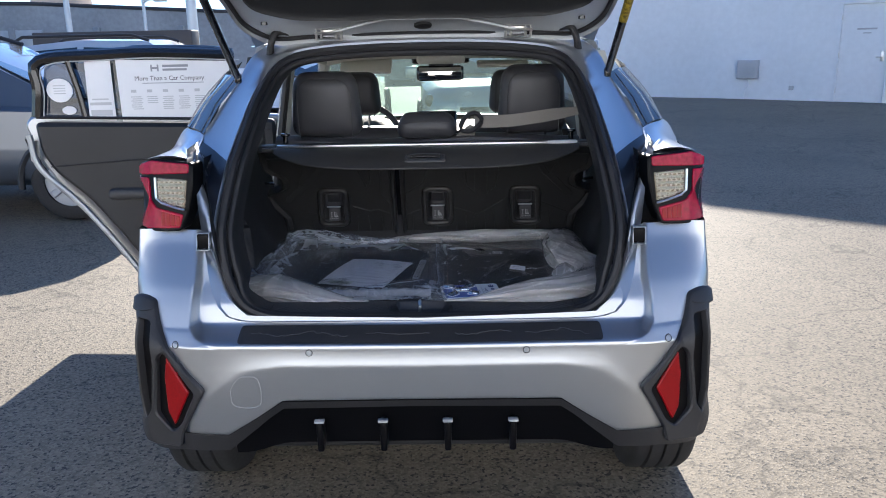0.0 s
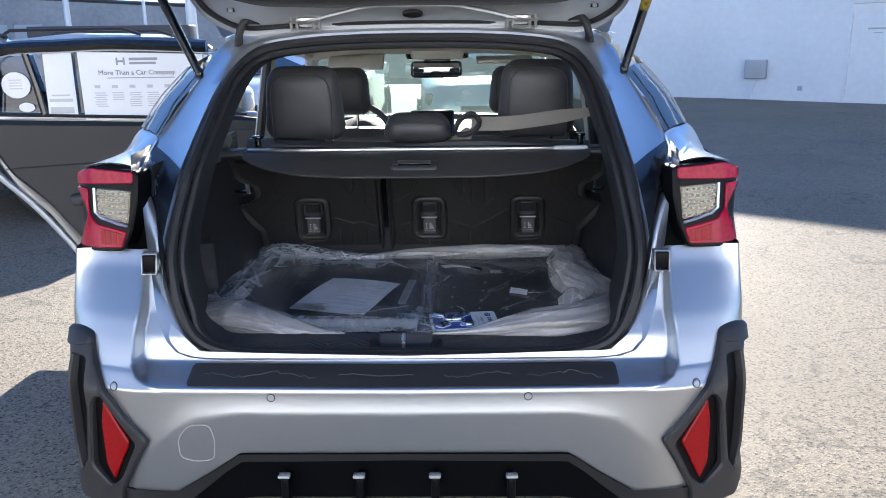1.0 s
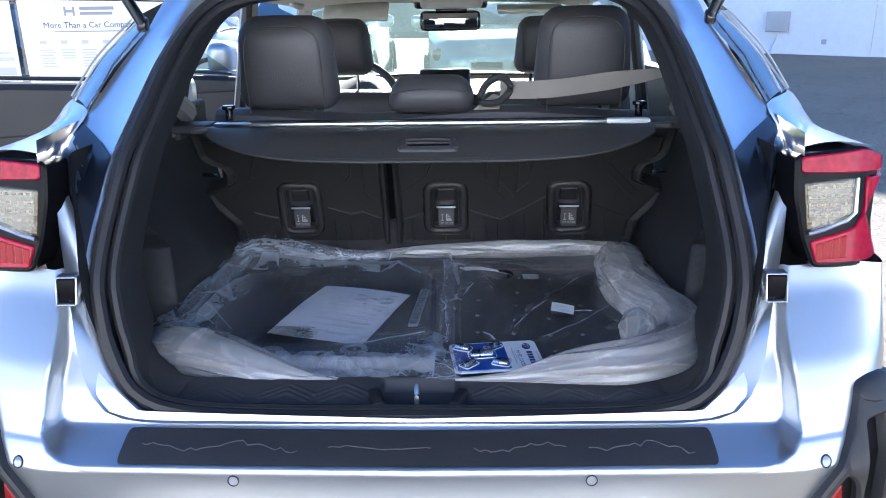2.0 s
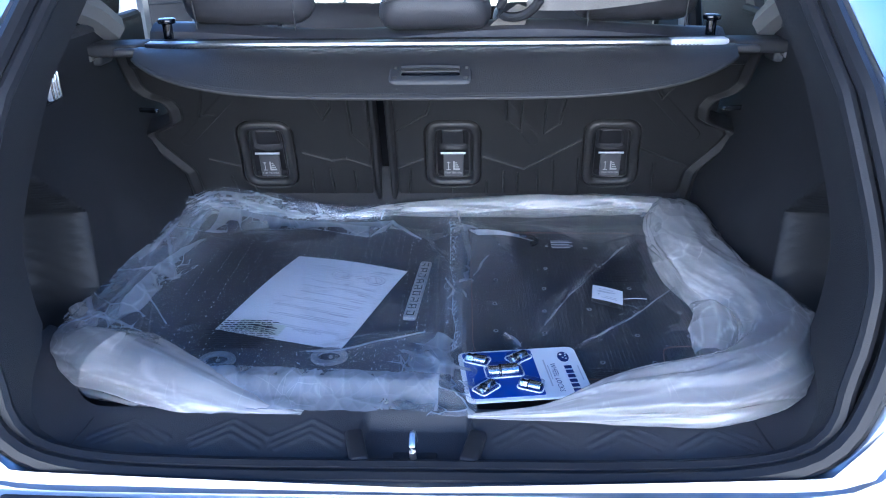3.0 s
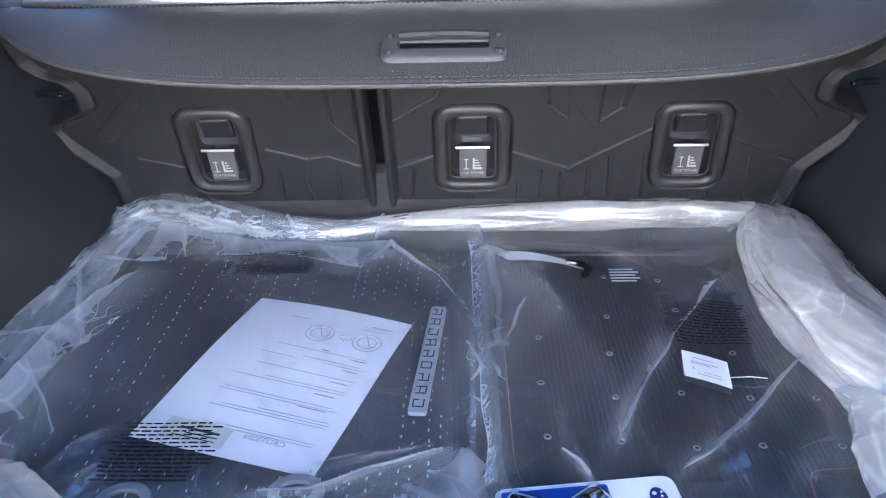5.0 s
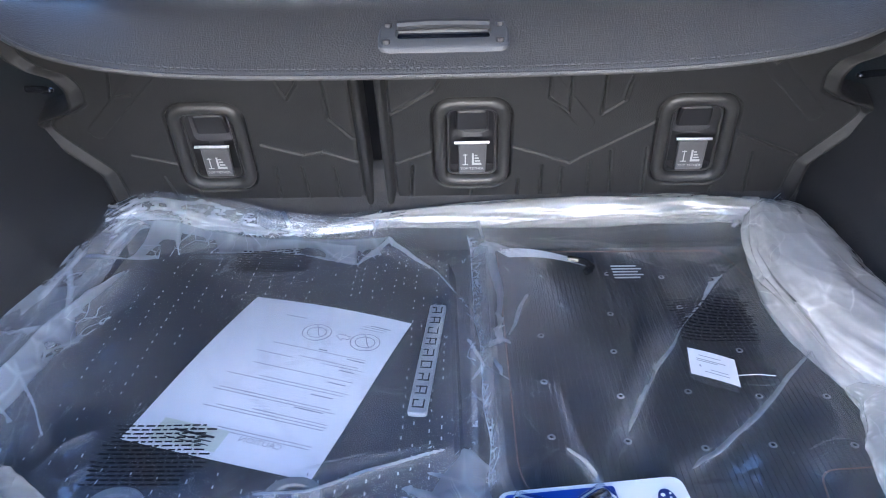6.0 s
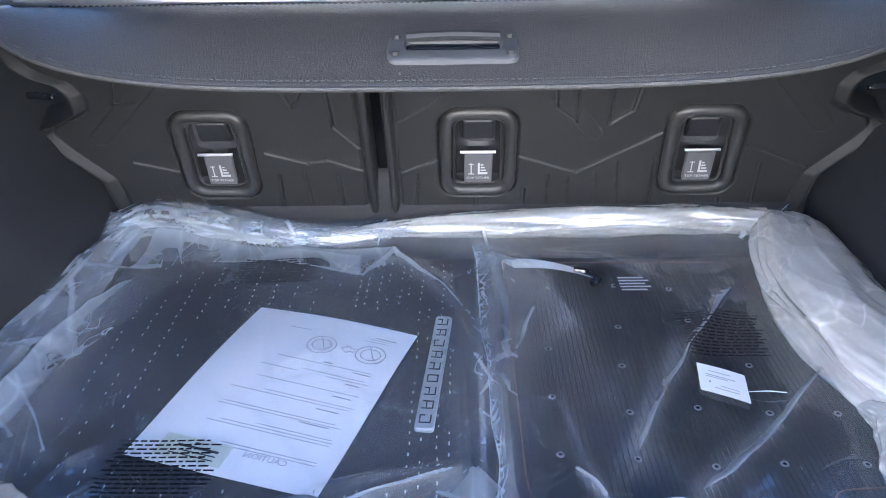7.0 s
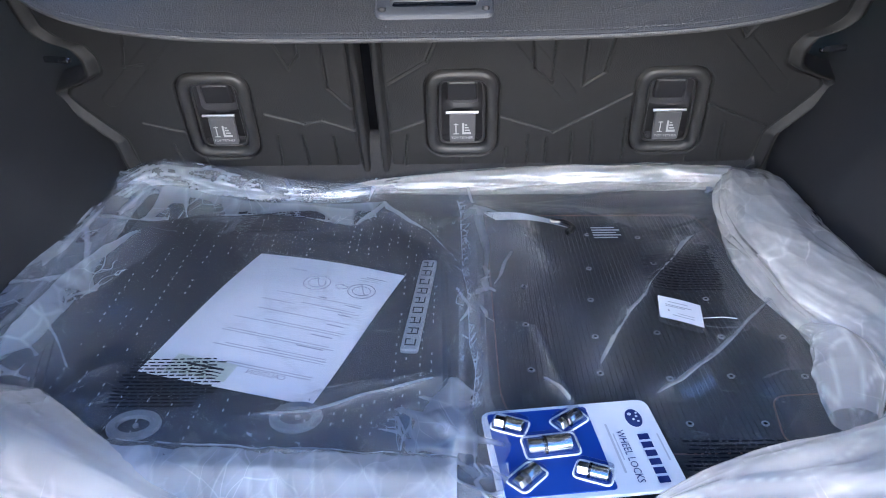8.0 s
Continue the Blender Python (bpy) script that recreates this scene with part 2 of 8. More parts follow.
def film(name, haze, crease=0.4, color=(0.86, 0.88, 0.90), rough=0.12, gloss=0.08, tilt=0.5, size=28.0, lines=0.35, clear=(0.98, 0.985, 1.0)):
    """Thin polythene: clear with a little milk, flat facets between creases that whiten, a gloss by Fresnel."""
    m = bpy.data.materials.new(name)
    m.use_nodes = True
    nt = m.node_tree
    nt.nodes.remove(nt.nodes["Principled BSDF"])
    out = nt.nodes["Material Output"]

    def node(kind, **values):
        n = nt.nodes.new(kind)
        for k, v in values.items():
            n.inputs[k].default_value = v
        return n

    def math_node(op, a, b=None, c=None, clamp=False):
        n = nt.nodes.new("ShaderNodeMath")
        n.operation, n.use_clamp = op, clamp
        for k, v in enumerate((a, b, c)):
            if v is None:
                continue
            if isinstance(v, (int, float)):
                n.inputs[k].default_value = v
            else:
                nt.links.new(v, n.inputs[k])
        return n.outputs["Value"]

    def vector_node(op, a, b=None, scale=None):
        n = nt.nodes.new("ShaderNodeVectorMath")
        n.operation = op
        for k, v in enumerate((a, b)):
            if v is None:
                continue
            if isinstance(v, tuple):
                n.inputs[k].default_value = v
            else:
                nt.links.new(v, n.inputs[k])
        if scale is not None:
            if isinstance(scale, (int, float)):
                n.inputs["Scale"].default_value = scale
            else:
                nt.links.new(scale, n.inputs["Scale"])
        return n.outputs["Vector"]

    tc = nt.nodes.new("ShaderNodeTexCoord")
    at = nt.nodes.new("ShaderNodeAttribute")
    at.attribute_name = "fold"
    geo = nt.nodes.new("ShaderNodeNewGeometry")
    # coordinates drawn out along one slant and bent a little, so that the facets are long and uneven
    nz = node("ShaderNodeTexNoise", Scale=7.0, Detail=2.0)
    nt.links.new(tc.outputs["Object"], nz.inputs["Vector"])
    bent = vector_node("ADD", tc.outputs["Object"], vector_node("SCALE", vector_node("SUBTRACT", nz.outputs["Color"], (0.5, 0.5, 0.5)), scale=0.09))
    total, white = None, None
    for k, (turn, stretch, amount) in enumerate(((0.7, 0.30, 1.0), (-0.9, 0.36, 0.7), (0.2, 0.30, 0.5))):
        mp = nt.nodes.new("ShaderNodeMapping")
        mp.inputs["Rotation"].default_value = (0, 0, turn)
        mp.inputs["Scale"].default_value = (1.0, stretch, 1.0)
        nt.links.new(bent, mp.inputs["Vector"])
        vo = node("ShaderNodeTexVoronoi", Scale=size * (0.55, 1.25, 3.0)[k])
        nt.links.new(mp.outputs["Vector"], vo.inputs["Vector"])
        step = vector_node("SCALE", vector_node("SUBTRACT", vo.outputs["Color"], (0.5, 0.5, 0.5)), scale=amount)
        total = step if total is None else vector_node("ADD", total, step)
        if k < 2:
            ve = node("ShaderNodeTexVoronoi", Scale=size * (0.55, 1.25)[k])
            ve.feature = "DISTANCE_TO_EDGE"
            nt.links.new(mp.outputs["Vector"], ve.inputs["Vector"])
            mr = node("ShaderNodeMapRange")
            mr.inputs["From Min"].default_value, mr.inputs["From Max"].default_value = 0.0, 0.022
            mr.inputs["To Min"].default_value, mr.inputs["To Max"].default_value = lines, 0.0
            nt.links.new(ve.outputs["Distance"], mr.inputs["Value"])
            white = mr.outputs["Result"] if white is None else math_node("ADD", white, mr.outputs["Result"])
    worn = math_node("MULTIPLY_ADD", at.outputs["Fac"], 0.9, 0.10, clamp=True)
    normal = vector_node("NORMALIZE", vector_node("ADD", geo.outputs["Normal"], vector_node("SCALE", total, scale=math_node("MULTIPLY", worn, tilt))))
    # creases whiten, glints painted in with the milk, only where some noise lets them, so that none runs on for ever
    gate = node("ShaderNodeTexNoise", Scale=16.0, Detail=1.0)
    nt.links.new(tc.outputs["Object"], gate.inputs["Vector"])
    gr = node("ShaderNodeMapRange")
    gr.inputs["From Min"].default_value, gr.inputs["From Max"].default_value = 0.46, 0.62
    nt.links.new(gate.outputs["Fac"], gr.inputs["Value"])
    lines_now = math_node("MULTIPLY", math_node("MULTIPLY", white, worn), gr.outputs["Result"])
    milk_noise = node("ShaderNodeTexNoise", Scale=9.0, Detail=4.0)
    nt.links.new(tc.outputs["Object"], milk_noise.inputs["Vector"])
    base = math_node("MULTIPLY", math_node("ADD", milk_noise.outputs["Fac"], 0.5), haze)
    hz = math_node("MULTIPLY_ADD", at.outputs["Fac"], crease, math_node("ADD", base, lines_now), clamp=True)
    tr = nt.nodes.new("ShaderNodeBsdfTransparent")
    tr.inputs["Color"].default_value = (*clear, 1)
    df = node("ShaderNodeBsdfDiffuse", Color=(*color, 1))
    tl = node("ShaderNodeBsdfTranslucent", Color=(*color, 1))
    milk = nt.nodes.new("ShaderNodeMixShader")
    milk.inputs["Fac"].default_value = 0.4
    nt.links.new(df.outputs["BSDF"], milk.inputs[1])
    nt.links.new(tl.outputs["BSDF"], milk.inputs[2])
    body = nt.nodes.new("ShaderNodeMixShader")
    nt.links.new(hz, body.inputs["Fac"])
    nt.links.new(tr.outputs["BSDF"], body.inputs[1])
    nt.links.new(milk.outputs["Shader"], body.inputs[2])
    gl = node("ShaderNodeBsdfGlossy", Roughness=rough)
    fac, lw = sheen(nt, gloss, 0.6)
    for n in (df, gl, lw):
        nt.links.new(normal, n.inputs["Normal"])
    top = nt.nodes.new("ShaderNodeMixShader")
    nt.links.new(fac, top.inputs["Fac"])
    nt.links.new(body.outputs["Shader"], top.inputs[1])
    nt.links.new(gl.outputs["BSDF"], top.inputs[2])
    nt.links.new(top.outputs["Shader"], out.inputs["Surface"])
    return m


def asphalt_material():
    """Weathered asphalt: pale stones in a dark binder, broad stains, wandering cracks."""
    m = bpy.data.materials.new("asphalt")
    m.use_nodes = True
    nt = m.node_tree
    b = nt.nodes["Principled BSDF"]
    b.inputs["Roughness"].default_value = 0.72
    b.inputs["Specular IOR Level"].default_value = 0.42
    tc = nt.nodes.new("ShaderNodeTexCoord")
    vo = nt.nodes.new("ShaderNodeTexVoronoi")
    vo.inputs["Scale"].default_value = 105
    nt.links.new(tc.outputs["Object"], vo.inputs["Vector"])
    sep = nt.nodes.new("ShaderNodeSeparateColor")
    nt.links.new(vo.outputs["Color"], sep.inputs["Color"])
    ramp = nt.nodes.new("ShaderNodeValToRGB")
    e = ramp.color_ramp.elements
    e[0].position, e[0].color = 0.05, (0.050, 0.046, 0.040, 1)
    e[1].position, e[1].color = 1.0, (0.270, 0.232, 0.172, 1)
    for at, tone in ((0.16, (0.150, 0.130, 0.098, 1)), (0.55, (0.205, 0.176, 0.131, 1))):
        ramp.color_ramp.elements.new(at).color = tone
    nt.links.new(sep.outputs["Red"], ramp.inputs["Fac"])
    n1 = nt.nodes.new("ShaderNodeTexNoise")
    n1.inputs["Scale"].default_value, n1.inputs["Detail"].default_value = 0.7, 8
    nt.links.new(tc.outputs["Object"], n1.inputs["Vector"])
    r1 = nt.nodes.new("ShaderNodeMapRange")
    r1.inputs["From Min"].default_value, r1.inputs["From Max"].default_value = 0.3, 0.7
    r1.inputs["To Min"].default_value, r1.inputs["To Max"].default_value = 0.90, 1.12
    nt.links.new(n1.outputs["Fac"], r1.inputs["Value"])
    mx = nt.nodes.new("ShaderNodeMix")
    mx.data_type, mx.blend_type = "RGBA", "MULTIPLY"
    mx.inputs["Factor"].default_value = 1
    nt.links.new(ramp.outputs["Color"], mx.inputs["A"])
    nt.links.new(r1.outputs["Result"], mx.inputs["B"])
    # cracks: thin borders of large warped cells
    n2 = nt.nodes.new("ShaderNodeTexNoise")
    n2.inputs["Scale"].default_value, n2.inputs["Detail"].default_value = 2.5, 6
    nt.links.new(tc.outputs["Object"], n2.inputs["Vector"])
    warp = nt.nodes.new("ShaderNodeMix")
    warp.data_type, warp.blend_type = "RGBA", "ADD"
    warp.inputs["Factor"].default_value = 0.8
    nt.links.new(tc.outputs["Object"], warp.inputs["A"])
    nt.links.new(n2.outputs["Color"], warp.inputs["B"])
    v2 = nt.nodes.new("ShaderNodeTexVoronoi")
    v2.feature = "DISTANCE_TO_EDGE"
    v2.inputs["Scale"].default_value = 0.62
    nt.links.new(warp.outputs["Result"], v2.inputs["Vector"])
    r2 = nt.nodes.new("ShaderNodeMapRange")
    r2.inputs["From Min"].default_value, r2.inputs["From Max"].default_value = 0.002, 0.011
    r2.inputs["To Min"].default_value, r2.inputs["To Max"].default_value = 0.62, 1.0
    nt.links.new(v2.outputs["Distance"], r2.inputs["Value"])
    m2 = nt.nodes.new("ShaderNodeMix")
    m2.data_type, m2.blend_type = "RGBA", "MULTIPLY"
    m2.inputs["Factor"].default_value = 1
    nt.links.new(mx.outputs["Result"], m2.inputs["A"])
    nt.links.new(r2.outputs["Result"], m2.inputs["B"])
    nt.links.new(m2.outputs["Result"], b.inputs["Base Color"])
    bp = nt.nodes.new("ShaderNodeBump")
    bp.inputs["Strength"].default_value, bp.inputs["Distance"].default_value = 0.28, 0.005
    nt.links.new(vo.outputs["Distance"], bp.inputs["Height"])
    nt.links.new(bp.outputs["Normal"], b.inputs["Normal"])
    return m


M_ASPHALT = asphalt_material()
M_PAINT = material("silver_paint", (0.445, 0.468, 0.500), 0.34, 0.94, coat=0.6, grain=0.05, grain_scale=900)
M_PAINT2 = material("inner_silver_paint", (0.40, 0.42, 0.44), 0.42, 0.5, coat=0.2, grain=0.05, grain_scale=600)
M_CLAD = material("black_textured_cladding", (0.022, 0.022, 0.024), 0.48, bump=0.25, bump_scale=700, stain=0.15, stain_scale=6)
M_GLOSSBLK = material("gloss_black", (0.008, 0.009, 0.012), 0.12, coat=0.5)
M_GARNISH = material("dark_navy_garnish", (0.010, 0.013, 0.022), 0.30, coat=0.3)
# black plastic of lamps and stops, also painted shade in recesses
M_DEEPBLK = material("black_plastic_and_shade", (0.004, 0.004, 0.005), 0.35, spec=0.12)
M_RUBBER = material("seal_rubber", (0.014, 0.014, 0.016), 0.55, bump=0.15, bump_scale=500)
M_TYRE = material("tyre_rubber", (0.02, 0.02, 0.021), 0.75, bump=0.3, bump_scale=200, grain=0.2, grain_scale=60)
M_TRIM = material("trim_plastic", (0.017, 0.018, 0.020), 0.50, spec=0.4, bump=0.35, bump_scale=900, stain=0.12, stain_scale=5)
M_TRIM2 = material("scuffed_trim_plastic", (0.040, 0.041, 0.044), 0.52, bump=0.3, bump_scale=800, stain=0.15, stain_scale=8)
M_SEATBACK = material("seatback_vinyl", (0.0150, 0.0150, 0.0152), 0.55, spec=0.35, bump=0.35, bump_scale=650, stain=0.15, stain_scale=7, grain=0.15, grain_scale=500)
M_ANCHOR = material("dark_moulded_plastic", (0.024, 0.0235, 0.023), 0.42, bump=0.2, bump_scale=800)
M_LEATHER = material("dark_leatherette", (0.050, 0.050, 0.055), 0.42, bump=0.4, bump_scale=500, stain=0.1, stain_scale=9)
M_THREAD = material("grey_thread", (0.055, 0.055, 0.058), 0.8)
M_COVER = material("cover_vinyl", (0.044, 0.0425, 0.041), 0.5, bump=0.7, bump_scale=480, grain=0.25, grain_scale=420, stain=0.1, stain_scale=4)
M_HEADLINER = material("light_grey_fabric", (0.70, 0.69, 0.63), 0.9, bump=0.3, bump_scale=900, stain=0.06)
M_PILLAR = material("grey_pillar_trim", (0.45, 0.445, 0.41), 0.6, bump=0.2, bump_scale=700, stain=0.06)
M_DPILLAR = material("dark_pillar_trim", (0.16, 0.16, 0.155), 0.6, bump=0.2, bump_scale=700, stain=0.06)
M_BELT = material("grey_webbing", (0.21, 0.195, 0.175), 0.75, bump=0.5, bump_scale=1200, grain=0.2, grain_scale=900)
M_CARPET = material("black_carpet", (0.03, 0.03, 0.032), 0.95, bump=1.0, bump_scale=1100, grain=0.5, grain_scale=900, stain=0.15, stain_scale=6)
M_MAT = material("charcoal_mat_carpet", (0.021, 0.023, 0.027), 0.9, bump=0.8, bump_scale=900, grain=0.35, grain_scale=800, stain=0.15, stain_scale=6)
M_MATBACK = material("brown_black_mat_backing", (0.029, 0.0275, 0.0275), 0.8, bump=0.6, bump_scale=900, grain=0.3, grain_scale=700, stain=0.15, stain_scale=7)
M_ALU = material("brushed_aluminium", (0.78, 0.79, 0.8), 0.28, 1.0, grain=0.06, grain_scale=400)
M_CHROME = material("bright_chrome", (0.86, 0.87, 0.88), 0.08, 1.0, grain=0.03, grain_scale=60)
M_NUT = material("satin_chrome", (0.66, 0.70, 0.74), 0.20, 1.0, grain=0.15, grain_scale=260)
M_STEEL = material("zinc_steel", (0.62, 0.62, 0.6), 0.3, 1.0, grain=0.1, grain_scale=150)
M_TAG = material("grey_strap_tag", (0.075, 0.075, 0.078), 0.36, bump=0.4, bump_scale=900)
M_TAGINK = material("silver_tag_print", (0.42, 0.42, 0.42), 0.5)
M_PAPER = material("white_paper", (0.83, 0.84, 0.86), 0.75, stain=0.02, stain_scale=12)
M_CARD = material("white_card", (0.82, 0.83, 0.84), 0.4, stain=0.02)
M_BLUE = material("blue_print", (0.012, 0.055, 0.30), 0.35, stain=0.04)
M_INK = material("dark_ink", (0.03, 0.03, 0.035), 0.7)
M_PRINT = material("black_film_print", (0.005, 0.005, 0.008), 0.6, spec=0.15)
M_GREYINK = material("grey_ink", (0.32, 0.33, 0.36), 0.7)
M_MIDINK = material("mid_grey_ink", (0.44, 0.45, 0.48), 0.7)
M_PALEINK = material("pale_ink", (0.55, 0.56, 0.58), 0.7)
M_NAVYINK = material("navy_ink", (0.01, 0.025, 0.13), 0.5)
M_LIMELABEL = material("pale_green_label", (0.66, 0.70, 0.60), 0.6)
M_RED = material("red_lens", (0.30, 0.003, 0.028), 0.16, coat=0.0, spec=0.22, grain=0.25, grain_scale=90)
M_REFLECTOR = material("red_reflector", (0.25, 0.004, 0.006), 0.28, spec=0.25, grain=0.2, grain_scale=260, bump=0.3, bump_scale=350)
M_LAMPLENS = material("clear_lamp_plastic", (0.42, 0.46, 0.52), 0.12, 0.3, grain=0.5, grain_scale=160, bump=0.6, bump_scale=200)
M_LAMPIN = material("silvered_lamp_bowl", (0.17, 0.14, 0.10), 0.22, 0.85, grain=0.9, grain_scale=230, bump=1.0, bump_scale=240)
M_AMBERDARK = material("brown_lamp_facet", (0.14, 0.085, 0.05), 0.35, grain=0.6, grain_scale=200)
M_GLASS = glass("clear_glass", (0.95, 1.0, 0.97), clear=0.93)
# milk stands in for veiling reflections; the dark tint holds down the bright view
M_WINDSCREEN = film("veiled_green_windscreen", 0.17, 0.0, color=(0.58, 0.76, 0.66), rough=0.05, gloss=0.05, tilt=0.0, lines=0.0, clear=(0.33, 0.45, 0.39))
M_PRIVACY = glass("dark_privacy_glass", (0.10, 0.13, 0.16), clear=0.8)
M_SIDEGLASS = glass("side_glass", (0.55, 0.68, 0.66), clear=0.8)
M_FILM = film("clear_polythene", 0.035, 0.52, rough=0.10, gloss=0.08, tilt=0.40, size=26, lines=0.10)
# bluish milk in these two puts the sky's cast into the left bag
M_VEIL = film("hazy_polythene", 0.055, 0.52, color=(0.80, 0.87, 0.96), rough=0.10, gloss=0.09, tilt=0.50, size=30, lines=0.20)
M_SEAMFILM = film("folded_polythene", 0.19, 0.45, color=(0.82, 0.88, 0.96), rough=0.14, gloss=0.11, tilt=0.65, size=32, lines=0.26)
M_MILKY = film("bunched_polythene", 0.33, 0.40, color=(0.95, 0.92, 0.87), rough=0.17, gloss=0.10, tilt=0.42, size=16, lines=0.24)
M_WALLPAINT = material("white_wall_paint", (0.74, 0.76, 0.78), 0.8, stain=0.05, stain_scale=0.5, grain=0.03, grain_scale=8, bump=0.3, bump_scale=25)
M_CONCRETE = material("grey_concrete", (0.33, 0.33, 0.33), 0.9, stain=0.15, stain_scale=0.4, grain=0.1, grain_scale=6)
M_FASCIA = material("dark_fascia", (0.06, 0.055, 0.055), 0.6, stain=0.1, stain_scale=1.0)
M_GREYMETAL = material("painted_grey_metal", (0.42, 0.43, 0.44), 0.5, stain=0.08, stain_scale=3)
M_POLE = material("galvanised_pole", (0.55, 0.58, 0.6), 0.45, 0.5, stain=0.08, stain_scale=2)
M_WHITECAR = material("white_car_paint", (0.78, 0.79, 0.80), 0.25, coat=1.0)
M_GREYCAR = material("blue_grey_car_paint", (0.10, 0.115, 0.14), 0.3, 0.5, coat=1.0)
M_CARGLASS = material("dark_car_glass", (0.012, 0.03, 0.045), 0.06, coat=0.6)
M_DOORTRIM = material("door_lining_plastic", (0.016, 0.017, 0.020), 0.5, bump=0.3, bump_scale=700, stain=0.1, stain_scale=5)
M_SILVERCAR = material("light_silver_car_paint", (0.58, 0.59, 0.60), 0.3, 0.6, coat=1.0)
M_MIRROR = material("mirror", (0.9, 0.9, 0.9), 0.02, 1.0)
M_GREEN = material("green_plastic", (0.03, 0.55, 0.28), 0.4)
M_DASH = material("dash_plastic", (0.022, 0.022, 0.024), 0.6, bump=0.3, bump_scale=700)

# ---- setting: ground and buildings ----


def ground_z(y):
    return -0.04 + 0.26 * np.clip((y - 3.0) / 14.0, 0, 1)


_gx = np.concatenate([[-1500, -300, -80], np.linspace(-30, 30, 25), [80, 300, 1500]])
_gy = np.concatenate([[-1500, -300, -60], np.linspace(-20, 24, 45), [60, 300, 1500]])
_X, _Y = np.meshgrid(_gx, _gy, indexing="ij")
tagged(part("ground", sheet(_X, _Y, ground_z(_Y)), M_ASPHALT), "weathered cracked grey asphalt car park", "ground", kind="structure")

# white wall of the neighbouring building, turned a little towards the car
WA, WB = Vector((2.4, 19.75, 0.18)), Vector((16.0, 10.3, 0.05))
W_DIR = (WB - WA).to_2d().normalized()
W_DIR = Vector((W_DIR.x, W_DIR.y, 0))
W_OUT = Vector((W_DIR.y, -W_DIR.x, 0))
if W_OUT.y > 0:
    W_OUT = -W_OUT
W_LEN = (WB - WA).length
W_H = 6.3
wall_place = lambda u, v, w: WA + W_DIR * u + Vector((0, 0, v)) + W_OUT * w
U_DOOR = (Vector((8.42, 15.45, 0)) - WA).to_2d().dot(W_DIR.to_2d())
U_BOX = (Vector((6.93, 16.55, 0)) - WA).to_2d().dot(W_DIR.to_2d())
DOOR_W, DOOR_H = 0.92, 2.06
wall = part("wall_right", plate([(-0.0, -0.3), (W_LEN, -0.3), (W_LEN, W_H), (0, W_H)], wall_place, 0.3,
                                holes=[[(U_DOOR, 0.0), (U_DOOR + DOOR_W, 0.0), (U_DOOR + DOOR_W, DOOR_H), (U_DOOR, DOOR_H)]], step=2.0), M_WALLPAINT)
tagged(wall, "white painted masonry wall of a low building", "wall", kind="structure")
tagged(part("wall_right_end", plate([(0, -0.3), (12, -0.3), (12, W_H), (0, W_H)], lambda u, v, w: WA - W_OUT * (u + 0.31) + Vector((0, 0, v)) - W_DIR * (w + 0.0), 0.3, step=2.0), M_WALLPAINT), "white painted end wall", "wall", kind="structure")
tagged(part("flat_roof", plate([(0.05, 0.3), (W_LEN, 0.3), (W_LEN, 12), (0.05, 12)], lambda u, v, w: WA + W_DIR * u - W_OUT * v + Vector((0, 0, W_H - 0.25 + w)), 0.2, step=3.0), M_CONCRETE), "flat roof behind a parapet", "roof", kind="structure")
door_1 = thing("door_1", "white painted flush steel door, closed, in the white wall", "door", kind="structure")
part("leaf", plate([(U_DOOR + 0.005, 0.005), (U_DOOR + DOOR_W - 0.005, 0.005), (U_DOOR + DOOR_W - 0.005, DOOR_H - 0.005), (U_DOOR + 0.005, DOOR_H - 0.005)], lambda u, v, w: wall_place(u, v, w - 0.035), 0.05, step=1.0), M_WALLPAINT, door_1)
part("frame", join(*[rbox(0.05, 0.06, DOOR_H + 0.05, 0.006, at=wall_place(u, DOOR_H / 2, 0.0), rot=Matrix.Rotation(math.atan2(W_DIR.y, W_DIR.x), 4, "Z")) for u in (U_DOOR - 0.028, U_DOOR + DOOR_W + 0.028)],
                   rbox(DOOR_W + 0.16, 0.08, 0.05, 0.006, at=wall_place(U_DOOR + DOOR_W / 2, DOOR_H + 0.03, 0.0), rot=Matrix.Rotation(math.atan2(W_DIR.y, W_DIR.x), 4, "Z"))), M_WALLPAINT, door_1)
lever = part("door_handle", join(rbox(0.07, 0.02, 0.22, 0.006, at=wall_place(U_DOOR + DOOR_W - 0.09, 0.98, -0.02), rot=Matrix.Rotation(math.atan2(W_DIR.y, W_DIR.x), 4, "Z")),
                                 tube([wall_place(U_DOOR + DOOR_W - 0.09, 0.96, -0.01), wall_place(U_DOOR + DOOR_W - 0.09, 0.96, 0.05), wall_place(U_DOOR + DOOR_W - 0.2, 0.96, 0.05)], 0.011)), M_STEEL, door_1, "brass and steel lever handle")
part("notice", bars([(U_DOOR + 0.3, 1.53, 0.38, 0.035), (U_DOOR + 0.42, 1.45, 0.16, 0.02)], lambda u, v, w: wall_place(u, v, w - 0.034)), M_GREYMETAL, door_1)
hinges = [part("hinge", disc(0.012, 0.1, 8, at=wall_place(U_DOOR - 0.004, h, 0.006)), M_STEEL, door_1) for h in (0.25, 1.0, 1.8)]

